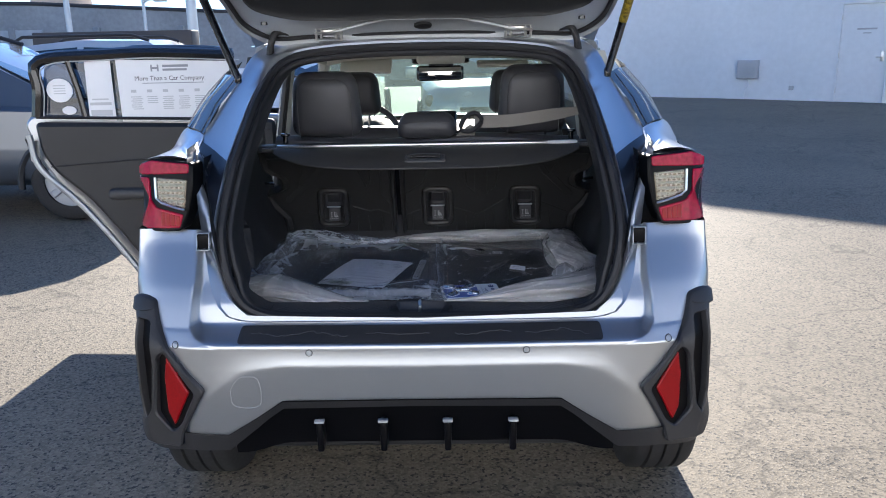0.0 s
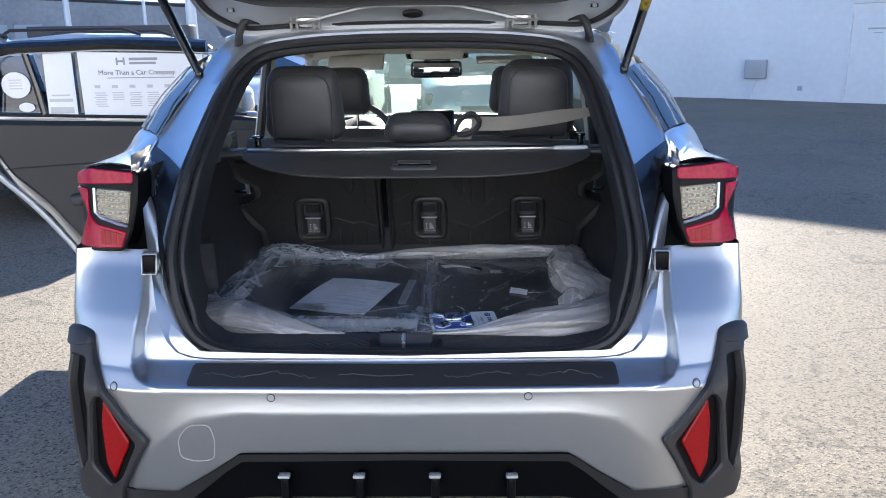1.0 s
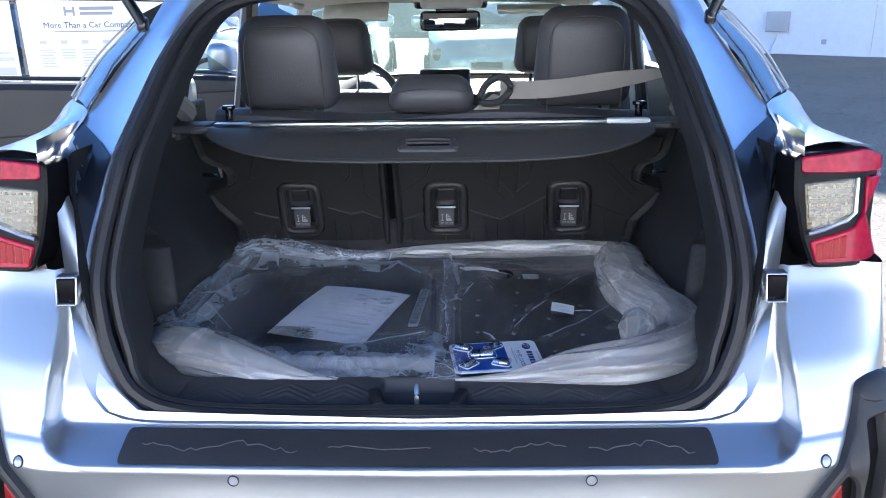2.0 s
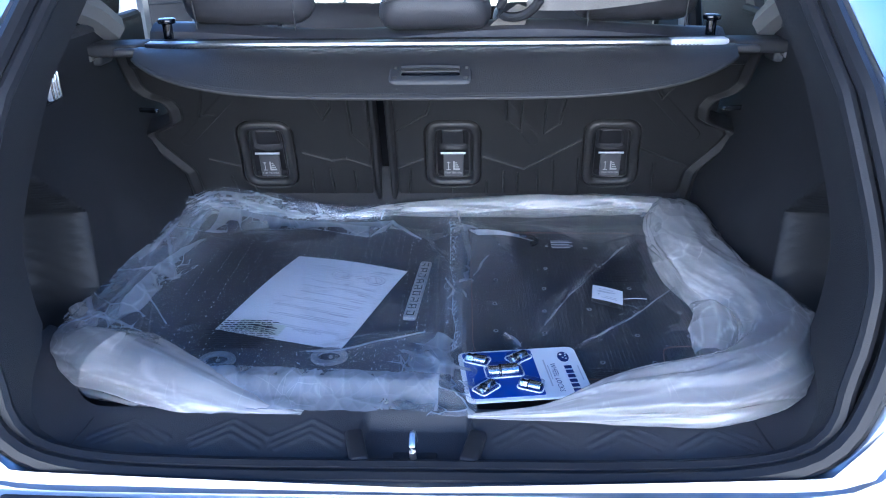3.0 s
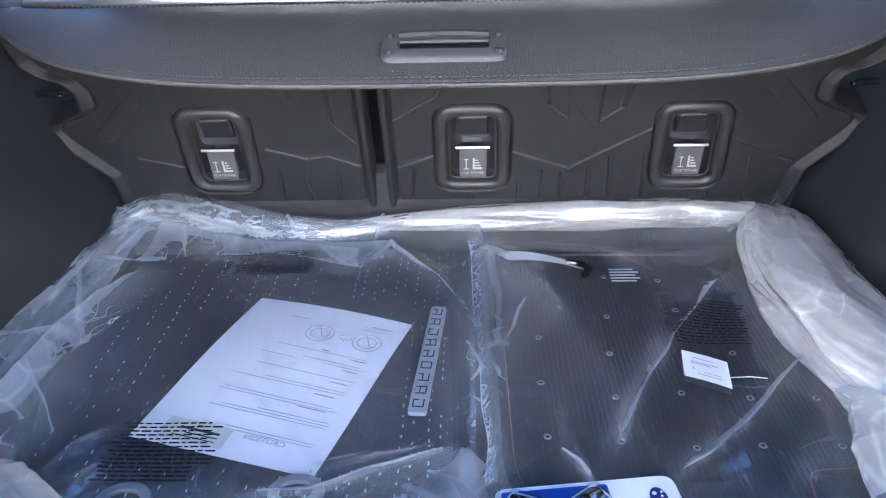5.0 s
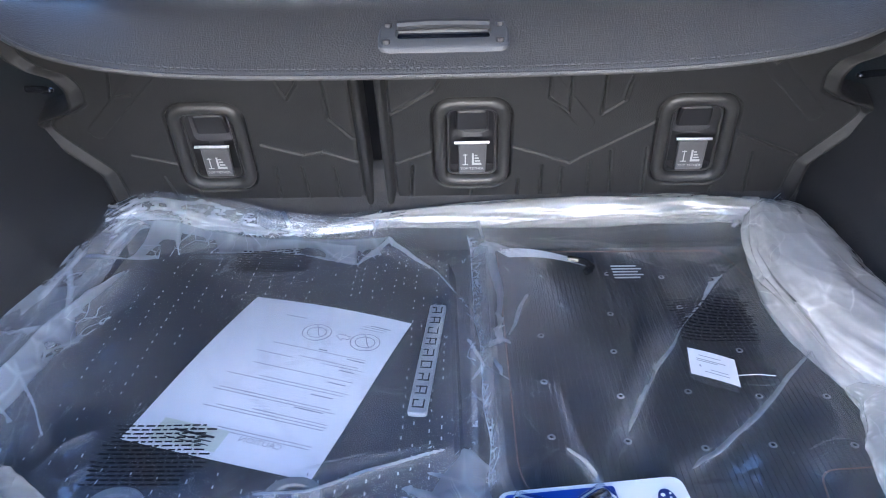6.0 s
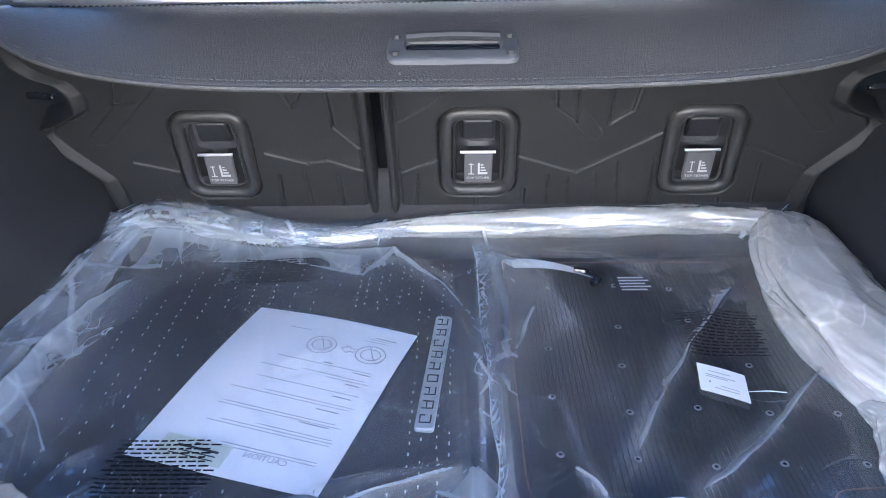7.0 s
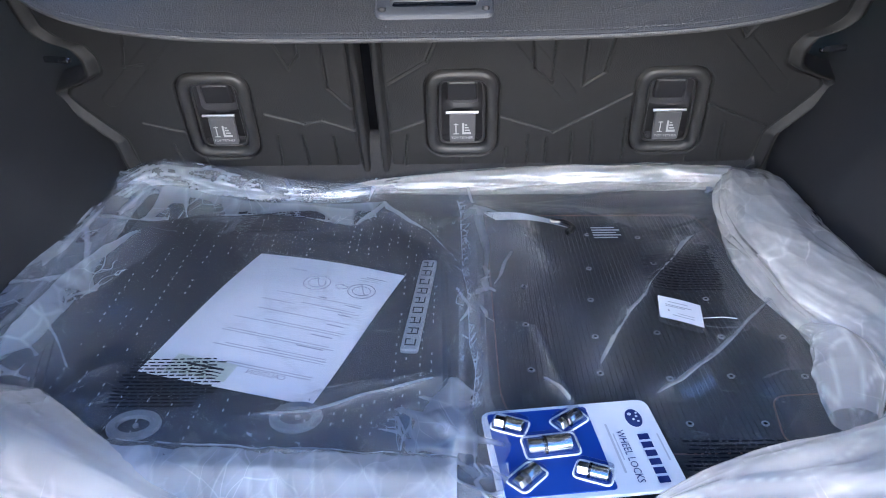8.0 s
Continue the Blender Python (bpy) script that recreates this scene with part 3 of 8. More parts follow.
meter = thing("wall_box", "grey metal electrical box fixed to the white wall", "utility box")
_rz = Matrix.Rotation(math.atan2(W_DIR.y, W_DIR.x), 4, "Z")
part("cabinet", rbox(0.46, 0.16, 0.42, 0.012, at=wall_place(U_BOX, 0.71, 0.08), rot=_rz), M_GREYMETAL, meter)
part("lid", rbox(0.43, 0.02, 0.39, 0.008, at=wall_place(U_BOX, 0.71, 0.168), rot=_rz), M_GREYMETAL, meter)
part("conduit", tube([wall_place(U_BOX + 0.02, 0.52, 0.06), wall_place(U_BOX + 0.02, 0.36, 0.06), wall_place(U_BOX - 0.06, 0.2, 0.06), wall_place(U_BOX - 0.08, 0.0, 0.06)], 0.02), M_WALLPAINT, meter, "white bent conduit")
tap = thing("wall_outlet", "small grey outlet cover low on the wall", "outlet")
part("cover_plate", rbox(0.1, 0.04, 0.1, 0.01, at=wall_place(U_BOX + 0.95, 0.30, 0.01), rot=_rz), M_GREYMETAL, tap)

# far grey building with its pilasters, beyond the car park on the other side
far = thing("far_building", "long grey concrete commercial building with flat parapet", "building", kind="structure")
fb = lambda u, v, w: Vector((-46 + u, 33.0 + 0.30 * (46 - u) * -0.12 - w, 0.2 + v))
part("wall", plate([(0, -0.4), (46, -0.4), (46, 2.75), (36.0, 3.05), (28, 3.5), (0, 4.0)], fb, 0.5, step=4.0), M_CONCRETE, far)
for k in range(12):
    part("pilaster", rbox(0.28, 0.3, 3.0, 0.03, at=fb(2.0 + 3.6 * k, 1.0, 0.05)), M_CONCRETE, far)
part("parapet_cap", tube([fb(0, 4.02, 0.0), fb(28, 3.52, 0.0), fb(36, 3.07, 0.0), fb(46, 2.77, 0)], 0.09, 6), M_FASCIA, far)
part("window", rbox(2.6, 0.1, 0.95, 0.02, at=fb(27.2, 1.95, 0.08)), M_GREYMETAL, far, "pale blank panel")
tower = thing("stair_tower", "tan concrete block rising behind the grey building", "building", kind="structure")
part("wall", rbox(1.5, 3, 6.0, 0.05, at=(-18.3, 36, 2.5)), material("tan_render", (0.45, 0.36, 0.30), 0.9, stain=0.1, stain_scale=0.5), tower)
canopy = thing("low_dark_building", "low dark fascia of a shed behind the parked cars", "building", kind="structure")
part("fascia", rbox(3.4, 0.5, 0.5, 0.03, at=(-7.1, 15.2, 1.72)), M_FASCIA, canopy)
part("wall", rbox(3.3, 0.3, 1.4, 0.03, at=(-7.1, 15.4, 0.75)), M_CONCRETE, canopy)


def street_lamp(x, y, h, r, arm):
    t = thing("street_lamp", "pale grey steel lamp post in the car park", "lamp post", at=(x, y, float(ground_z(y))))
    part("pole", disc(r, h, 16, at=(0, 0, h / 2), r2=r * 0.7), M_POLE, t)
    part("base", disc(r * 1.8, 0.3, 16, at=(0, 0, 0.15), bevel=0.03), M_CONCRETE, t)
    if arm:
        part("arm", tube([(0, 0, h - 0.1), (arm * 0.5, 0, h), (arm, 0, h)], r * 0.5), M_POLE, t)
        part("head", rbox(0.45, 0.22, 0.12, 0.03, at=(arm * 1.4, 0, h - 0.02)), M_POLE, t)


street_lamp(-13.3, 26.0, 8.0, 0.11, 0.9)
street_lamp(-11.0, 27.0, 3.2, 0.08, 0.45)
street_lamp(-7.0, 20.0, 9.0, 0.15, 1.2)


def wheel_mesh(s, y, r=0.345, w=0.225, x=0.775, z=None, tread=True):
    """A tyre lying along x, with grooves round the tread."""
    prof = [(-0.5, 0.62), (-0.5, 0.86), (-0.44, 0.96), (-0.36, 0.995), (-0.24, 1.0), (-0.225, 0.97), (-0.20, 0.97), (-0.185, 1.0), (-0.02, 1.0), (-0.012, 0.97), (0.012, 0.97), (0.02, 1.0),
            (0.185, 1.0), (0.20, 0.97), (0.225, 0.97), (0.24, 1.0), (0.36, 0.995), (0.44, 0.96), (0.5, 0.86), (0.5, 0.62)]
    z = r if z is None else z
    rings = []
    for k in range(48):
        a = 2 * math.pi * k / 48
        rings.append([(s * x + p * w, y + q * r * math.cos(a), z + q * r * math.sin(a)) for p, q in prof])
    rings.append(rings[0])
    bm = loft(rings, False)
    bmesh.ops.remove_doubles(bm, verts=bm.verts, dist=1e-5)
    return bm


def rim_mesh(s, y, r=0.345, x=0.775, z=None):
    z = r if z is None else z
    bms = [disc(r * 0.63, 0.19, 32, at=(s * (x - 0.01), y, z), axis="x")]
    for k in range(5):
        a = 2 * math.pi * k / 5
        bms.append(rbox(0.03, 0.06, r * 0.55, 0.01, at=(s * (x + 0.095), y + 0.3 * r * math.cos(a), z + 0.3 * r * math.sin(a)), rot=Matrix.Rotation(a - math.pi / 2, 4, "X")))
    return join(*bms)


# ---- parked cars: one builder for all ----
def parked_car(paint, label, x, y, turn, rails=True, length=4.5):
    car = thing("parked_car", label, "car", group="parked cars", at=(0, 0, 0))
    # plan: nose at +y; sections along the length, right half points (x, z)
    ys = [-2.22, -2.15, -1.7, -0.9, 0.0, 0.8, 1.35, 1.9, 2.15, 2.24]
    half = [0.62, 0.78, 0.86, 0.89, 0.89, 0.89, 0.88, 0.82, 0.70, 0.5]
    belt = [0.85, 1.02, 1.08, 1.07, 1.05, 1.03, 1.00, 0.93, 0.84, 0.72]
    low = [0.5, 0.36, 0.3, 0.3, 0.3, 0.3, 0.3, 0.3, 0.36, 0.45]
    rings = []
    for yy, h, b, lo in zip(ys, half, belt, low):
        right = [(0, lo), (h * 0.8, lo), (h, lo + 0.12), (h * 1.0, 0.65), (h * 0.985, b - 0.1), (h * 0.93, b), (h * 0.5, b + 0.035), (0, b + 0.045)]
        c = spline(right, 17)
        rings.append([(p[0], yy, p[1]) for p in c] + [(-p[0], yy, p[1]) for p in c[-2:0:-1]])
    body = part("body", loft(rings, True, True), paint, car, sharp=50)
    # greenhouse: windows are dark panes in a painted frame
    gy0 = [(-2.05, 1.08), (-1.55, 1.50), (-0.6, 1.585), (0.3, 1.56), (1.32, 1.04)]
    base = [(-2.1, 1.05), (-1.6, 1.06), (-0.6, 1.05), (0.35, 1.04), (1.4, 1.0)]
    gr = []
    for (ty, tz), (by, bz) in zip(gy0, base):
        w = 0.60 if tz > 1.3 else 0.68
        gr.append([(-0.80, by, bz - 0.03), (-w, ty, tz), (-w * 0.5, ty, tz + 0.02), (0, ty, tz + 0.025), (w * 0.5, ty, tz + 0.02), (w, ty, tz), (0.80, by, bz - 0.03)])
    part("roof", loft(gr, False), paint, car, sharp=30)
    for s in (-1, 1):
        def side(a, b, w, s=s):
            z = 1.05 + b
            return Vector((s * (0.79 - (z - 1.03) * 0.36 + 0.012 + w), a, z))
        part("side_window", plate([(-1.45, 0.06), (-0.55, 0.05), (-0.58, 0.45), (-1.30, 0.40)], side, 0.008, step=0.2), M_CARGLASS, car)
        part("side_window", plate([(-0.47, 0.05), (0.75, 0.03), (0.15, 0.42), (-0.50, 0.45)], side, 0.008, step=0.2), M_CARGLASS, car)
        mir = part("door_mirror", rbox(0.2, 0.12, 0.15, 0.04, at=(s * 1.0, 0.72, 1.09)), paint, car)
        part("mirror_glass", rbox(0.15, 0.005, 0.1, 0.002, at=(s * 1.0, 0.655, 1.09)), M_MIRROR, mir)
        part("headlamp", rbox(0.34, 0.16, 0.14, 0.05, at=(s * 0.62, 2.05, 0.78), rot=Matrix.Rotation(s * -0.35, 4, "Z")), M_LAMPIN, car)
        part("tail_lamp", rbox(0.26, 0.14, 0.2, 0.04, at=(s * 0.68, -2.1, 0.95), rot=Matrix.Rotation(s * 0.4, 4, "Z")), M_RED, car)
        if rails:
            part("roof_rail", tube([(s * 0.56, -1.5, 1.53), (s * 0.57, -1.3, 1.635), (s * 0.57, 0.1, 1.64), (s * 0.56, 0.32, 1.57)], 0.022, 8), M_CLAD, car)
        for yy in (-1.34, 1.33):
            part("wheel_arch", tube([(s * 0.885, yy + 0.42 * math.cos(a), 0.33 + 0.42 * math.sin(a)) for a in np.linspace(-0.1, math.pi + 0.1, 14)], 0.03, 6), M_CLAD, car)
            wh = part("tyre", wheel_mesh(s, yy), M_TYRE, car)
            part("rim", rim_mesh(s, yy), M_GREYMETAL, wh)
    wind = lambda a, b, w: Vector((a * (0.66 - 0.08 * b), 1.345 - 1.0 * b + 0.012 + w * 0.4, 1.05 + 0.49 * b + w))
    part("windscreen", plate([(-0.98, 0.04), (0.98, 0.04), (0.92, 0.95), (-0.92, 0.95)], wind, 0.006, step=0.3), M_CARGLASS, car)
    back = lambda a, b, w: Vector((a * (0.64 - 0.08 * b), -2.075 + 0.49 * b - 0.012 - w, 1.10 + 0.4 * b))
    part("rear_window", plate([(-0.95, 0.05), (0.95, 0.05), (0.9, 0.9), (-0.9, 0.9)], back, 0.006, step=0.3), M_CARGLASS, car)
    part("grille", rbox(0.86, 0.1, 0.2, 0.05, at=(0, 2.19, 0.66)), M_GLOSSBLK, car)
    part("lower_grille", rbox(1.0, 0.1, 0.16, 0.04, at=(0, 2.19, 0.42)), M_CLAD, car)
    part("front_emblem", disc(0.05, 0.02, 20, at=(0, 2.243, 0.68), axis="y"), M_GREYMETAL, car)
    part("rear_bumper", rbox(1.5, 0.14, 0.2, 0.05, at=(0, -2.17, 0.46)), M_CLAD, car)
    car.matrix_world = pose(x, y, float(ground_z(y)), 0, 0, turn)
    return car


parked_car(M_GREYCAR, "blue-grey estate car with roof rails, parked crosswise", -4.70, 5.88, -90)
parked_car(M_SILVERCAR, "light silver estate car with roof rails, parked crosswise behind", -4.1, 8.9, -90)
parked_car(M_SILVERCAR, "light silver car parked nose to nose ahead", 0.55, 9.6, 180, rails=False)
parked_car(M_WHITECAR, "white car parked beside the silver one ahead", -1.9, 10.0, 180, rails=False)

# unseen white wall added behind the viewer, to bounce sunlight onto the car's rear
bounce_wall = part("added_wall_behind", plate([(-26, -0.3), (26, -0.3), (26, 6.3), (-26, 6.3)], lambda u, v, w: Vector((u, -11.0 + w, v)), 0.3, step=4.0), M_WALLPAINT)
tagged(bounce_wall, "unseen white wall added behind the viewer to bounce sunlight", "wall", kind="structure")

# ---- the silver car ----
car = thing("silver_crossover_car", "silver compact crossover car, tailgate raised and rear door open", "car")

# curves of the tailgate opening, right half from the bottom middle up to the top middle: x, y, z
HATCH_Z = [0.3, 0.60, 0.70, 0.96, 1.15, 1.3, 1.42, 1.5]
HATCH_Y = [0.12, 0.13, 0.15, 0.235, 0.36, 0.55, 0.74, 0.84]
hatch_y = lambda z: float(np.interp(z, HATCH_Z, HATCH_Y))
_half = [(0, 0.750), (0.25, 0.751), (0.40, 0.760), (0.478, 0.79), (0.522, 0.85), (0.543, 0.93), (0.548, 1.0), (0.54, 1.08), (0.524, 1.18), (0.504, 1.30), (0.478, 1.385), (0.42, 1.435), (0.30, 1.455), (0.15, 1.463), (0, 1.465)]
OPEN = spline(_half, 64)


def around(half):
    """Closes a right half from bottom to top into a whole loop."""
    return [tuple(p) for p in half] + [(-p[0], p[1], p[2]) for p in half[-2:0:-1]]


def opening(out=0.0, back=0.0):
    """The opening's edge, moved outwards in its plane and backwards to the viewer."""
    d = np.gradient(OPEN, axis=0)
    n = np.stack([d[:, 1], -d[:, 0]], 1) / np.linalg.norm(d, axis=1)[:, None]
    k = smooth(0.765, 0.85, OPEN[:, 1]) if out < 0 else np.ones(64)
    q = OPEN + n * (out * (0.12 + 0.88 * k) if out < 0 else out * k)[:, None]
    return [(max(x, 0.0) if i not in (0, 63) else 0.0, hatch_y(z) - (back if back > -0.02 else back * float(0.25 + 0.75 * k[i])), z) for i, (x, z) in enumerate(q)]


_outer = [(0, 0.130, 0.757), (0.30, 0.130, 0.757), (0.46, 0.136, 0.758), (0.524, 0.150, 0.776), (0.556, 0.170, 0.84), (0.573, 0.203, 0.93), (0.588, 0.232, 0.99), (0.603, 0.268, 1.08), (0.607, 0.31, 1.16),
          (0.640, 0.43, 1.180), (0.655, 0.535, 1.208), (0.625, 0.615, 1.278), (0.585, 0.695, 1.352), (0.560, 0.80, 1.43), (0.48, 0.885, 1.484), (0.30, 0.893, 1.494), (0, 0.897, 1.50)]
OUTER = [tuple(p) for p in spline(_outer, 64)]
_r0, _r1 = opening(0.0, 0.0), opening(0.010, 0.010)
_mid = [tuple(np.array(a) * 0.55 + np.array(b) * 0.45 + np.array((0, 0.012, 0))) for a, b in zip(_r1, OUTER)]
_mid2 = [tuple(np.array(a) * 0.12 + np.array(b) * 0.88 + np.array((0, 0.006, 0))) for a, b in zip(_r1, OUTER)]
frame_ob = part("body_shell", loft([around(opening(-0.002, -0.03)), around(_r0), around(_r1), around(_mid), around(_mid2), around(OUTER), around([(p[0], p[1] + 0.05 * float(smooth(1.17, 1.1, p[2])), p[2]) for p in OUTER])]), M_PAINT, car, "silver painted tailgate opening frame", sharp=60)
# double rubber seal round the opening
seal = part("door_seal", tube(around(opening(-0.010, 0.006)), 0.0125, 8, closed=True, up=(0, 1, 0)), M_RUBBER, car, "black rubber tailgate seal")
part("inner_lip", tube(around(opening(-0.030, -0.012)), 0.010, 8, closed=True, up=(0, 1, 0)), M_RUBBER, seal)
part("reveal_trim", loft([around(opening(-0.032, -0.016)), around(opening(-0.040, -0.05)), around(opening(-0.040, -0.11))]), M_TRIM, car, "black plastic lining of the opening")

# bumper: a vertical profile swept round the corners
_plan = spline([(0, 0.055), (0.3, 0.06), (0.55, 0.068), (0.635, 0.083), (0.708, 0.112), (0.750, 0.152), (0.773, 0.208), (0.786, 0.30), (0.798, 0.42), (0.815, 0.52)], 200)
_ps = np.concatenate([[0], np.cumsum(np.linalg.norm(np.diff(_plan, axis=0), axis=1))])
REC_Z = [0.40, 0.710, 0.7195, 0.733, 0.746, 0.750, 0.80, 0.85, 0.95, 1.0]
REC_Y = [0.0, 0.0, 0.003, 0.042, 0.072, 0.077, 0.096, 0.125, 0.168, 0.19]
REC2_Y = [0.0, 0.0, 0.006, 0.014, 0.022, 0.026, 0.052, 0.08, 0.15, 0.175]

_rz = np.linspace(0.40, 1.0, 601)
_soft = np.exp(-(np.arange(-20, 21) / 3.5) ** 2)
REC_Y, REC2_Y = (np.convolve(np.pad(np.interp(_rz, REC_Z, q), 20, mode="edge"), _soft / _soft.sum(), mode="valid") for q in (REC_Y, REC2_Y))
REC_Z = _rz

# the outer skin ends along this curve; inside it the surface drops to the ledge round the opening
EDGE_Z = [0.700, 0.710, 0.720, 0.734, 0.759, 0.806, 0.853, 0.93, 1.0]
EDGE_S = [0.46, 0.525, 0.557, 0.580, 0.596, 0.597, 0.592, 0.595, 0.605]


def bumper(s, z, off=0.0):
    a = abs(s)
    x, y = np.interp(a, _ps, _plan[:, 0]), np.interp(a, _ps, _plan[:, 1])
    x2, y2 = np.interp(a + 0.02, _ps, _plan[:, 0]), np.interp(a + 0.02, _ps, _plan[:, 1])
    x1, y1 = np.interp(abs(a - 0.02), _ps, _plan[:, 0]), np.interp(abs(a - 0.02), _ps, _plan[:, 1])
    tx, ty = x2 - (x1 if a > 0.02 else x), y2 - (y1 if a > 0.02 else y)
    ln = max(math.hypot(tx, ty), 1e-6)
    nx, ny = ty / ln, -tx / ln
    w = max(0.0, -ny)
    edge = float(np.interp(z, EDGE_Z, EDGE_S))
    mix = float(smooth(edge - 0.009, edge + 0.006, a))
    rec = float(np.interp(z, REC_Z, REC_Y)) * (1 - mix) + float(np.interp(z, REC_Z, REC2_Y)) * mix
    top = float(np.interp(a, [0, 0.36, 0.46, 0.62, 0.66], [0.664, 0.664, 0.650, 0.53, 0.45]))
    # the band under the lip swells out to a crease, and the skin below it falls back
    band = min(1.0, max(0.0, (0.706 - z) / (0.706 - min(top, 0.69))))
    inset = (-0.006 * band ** 1.6 + 0.022 * max(0.0, top - 0.004 - z)) * float(1 - smooth(0.50, 0.66, a))
    y += (rec + inset) * w
    x -= 0.12 * (1 - w) * max(0.0, z - 0.85)
    return Vector(((x + nx * off) * (1 if s >= 0 else -1), y + ny * off, z))


Z_TOP = lambda a: float(np.interp(a, [0, 0.46, 0.535, 0.56, 0.575, 0.60, 1.2], [0.762, 0.770, 0.83, 0.90, 0.965, 0.985, 0.995]))
Z_LOW = lambda a: float(np.interp(a, [0, 0.36, 0.43, 0.51, 0.63, 1.2], [0.572, 0.568, 0.520, 0.470, 0.471, 0.43]))
_us = np.concatenate([np.linspace(-1.12, -0.66, 46), np.linspace(-0.655, -0.50, 50), np.linspace(-0.495, 0.495, 60), np.linspace(0.50, 0.655, 50), np.linspace(0.66, 1.12, 46)])
_vs = np.arange(86)
LIP = np.linspace(0.700, 0.757, 40)


def bumper_row(a, k):
    """Height of row k: up to the lip, over the lip at even heights, then up to the upper edge."""
    if k < 26:
        return Z_LOW(a) + (LIP[0] - Z_LOW(a)) * k / 26
    if k < 66:
        return float(LIP[k - 26])
    return LIP[-1] + (Z_TOP(a) - LIP[-1]) * (k - 65) / 20


bumper_ob = part("rear_bumper", grid(lambda s, k: bumper(s, bumper_row(abs(s), int(k))), _us, _vs), M_PAINT, car, "silver rear bumper", sharp=60)
# step pad on the bumper's top, with its raised ridge line motif
pad_place = lambda a, b, w: bumper(a, b, 0.004 + w) + Vector((0, 0, 0.001))
pad = part("step_pad", plate(rounded([(-0.472, 0.7210), (0.468, 0.7210), (0.468, 0.7465), (-0.472, 0.7465)], 0.008), pad_place, 0.004, bevel=0.001), M_CLAD, bumper_ob, "black protective bumper step pad")
_rng = random.Random(4)
for x0, x1 in ((-0.44, -0.18), (-0.14, 0.03), (0.09, 0.24), (0.27, 0.44)):
    xs = np.arange(x0, x1, 0.009)
    pts = [bumper(x, 0.736 + 0.0045 * math.sin(x * 40) * _rng.uniform(0.0, 1.3) * (1 if x1 > 0.2 or x1 < -0.1 else 0.3), 0.0115) for x in xs]
    # ridges paler than the pad: their thin highlights are put into the colour
    part("ridge_line", tube(pts, 0.0009, 5), M_TAG, pad)
for s, z in ((-0.637, 0.715), (-0.284, 0.699), (0.270, 0.701), (0.637, 0.717)):
    pl = lambda a, b, w, s=s, z=z: bumper(s + a, z + b, w)
    ring = [(0.0092 * math.cos(t), 0.0092 * math.sin(t)) for t in np.linspace(0, 2 * math.pi, 20, endpoint=False)]
    hole = [(0.0078 * math.cos(t), 0.0078 * math.sin(t)) for t in np.linspace(0, 2 * math.pi, 20, endpoint=False)]
    sn = part("parking_sensor", plate(ring, lambda a, b, w, pl=pl: pl(a, b, w + 0.0025), 0.004, holes=[hole], bevel=0.0006), M_TRIM2, bumper_ob)
    part("sensor_face", plate(hole, lambda a, b, w, pl=pl: pl(a, b, w + 0.002), 0.003, bevel=0.0012), M_PAINT2, sn)
tow = rounded([(-0.468, 0.634), (-0.424, 0.634), (-0.416, 0.600), (-0.420, 0.553), (-0.453, 0.547), (-0.493, 0.555), (-0.495, 0.600)], 0.014)
part("tow_cap_joint", tube([bumper(p[0], p[1], 0.0008) for p in dense(shrunk(tow, -0.0015), 0.01)], 0.0010, 5, closed=True, up=(0, 1, 0)), M_GREYMETAL, bumper_ob, "joint round the towing eye cover")

# lower cladding: a frame under the silver skin, a recessed middle with four fins
low = part("lower_cladding", grid(lambda s, v: bumper(s, Z_LOW(abs(s)) - v * float(np.interp(abs(s), [0, 0.40, 0.52, 1.2], [0.022, 0.025, 0.048, 0.09])), 0.008 - 0.012 * v), _us, np.linspace(-0.03, 1, 8)), M_CLAD, car, "black textured lower bumper cladding")
# same plastic as the cladding; near-black paints in the shade under here
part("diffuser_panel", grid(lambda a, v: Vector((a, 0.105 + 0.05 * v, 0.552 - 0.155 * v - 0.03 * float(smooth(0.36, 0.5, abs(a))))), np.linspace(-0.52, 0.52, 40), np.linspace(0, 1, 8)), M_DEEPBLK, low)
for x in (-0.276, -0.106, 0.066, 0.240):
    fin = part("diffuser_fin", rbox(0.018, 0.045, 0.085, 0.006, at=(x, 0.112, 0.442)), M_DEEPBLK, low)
    part("fin_top", rbox(0.027, 0.020, 0.007, 0.003, at=(x, 0.095, 0.489)), M_GREYMETAL, fin)
part("indicator_light", disc(0.0028, 0.008, 12, at=(-0.066, 0.072, 0.548), axis="y"), M_GREEN, low, "small green indicator")

def swollen(o, k):
    """An outline grown about its middle."""
    cx, cy = sum(p[0] for p in o) / len(o), sum(p[1] for p in o) / len(o)
    return [(cx + (p[0] - cx) * k, cy + (p[1] - cy) * (1 + (k - 1) * 0.5)) for p in o]


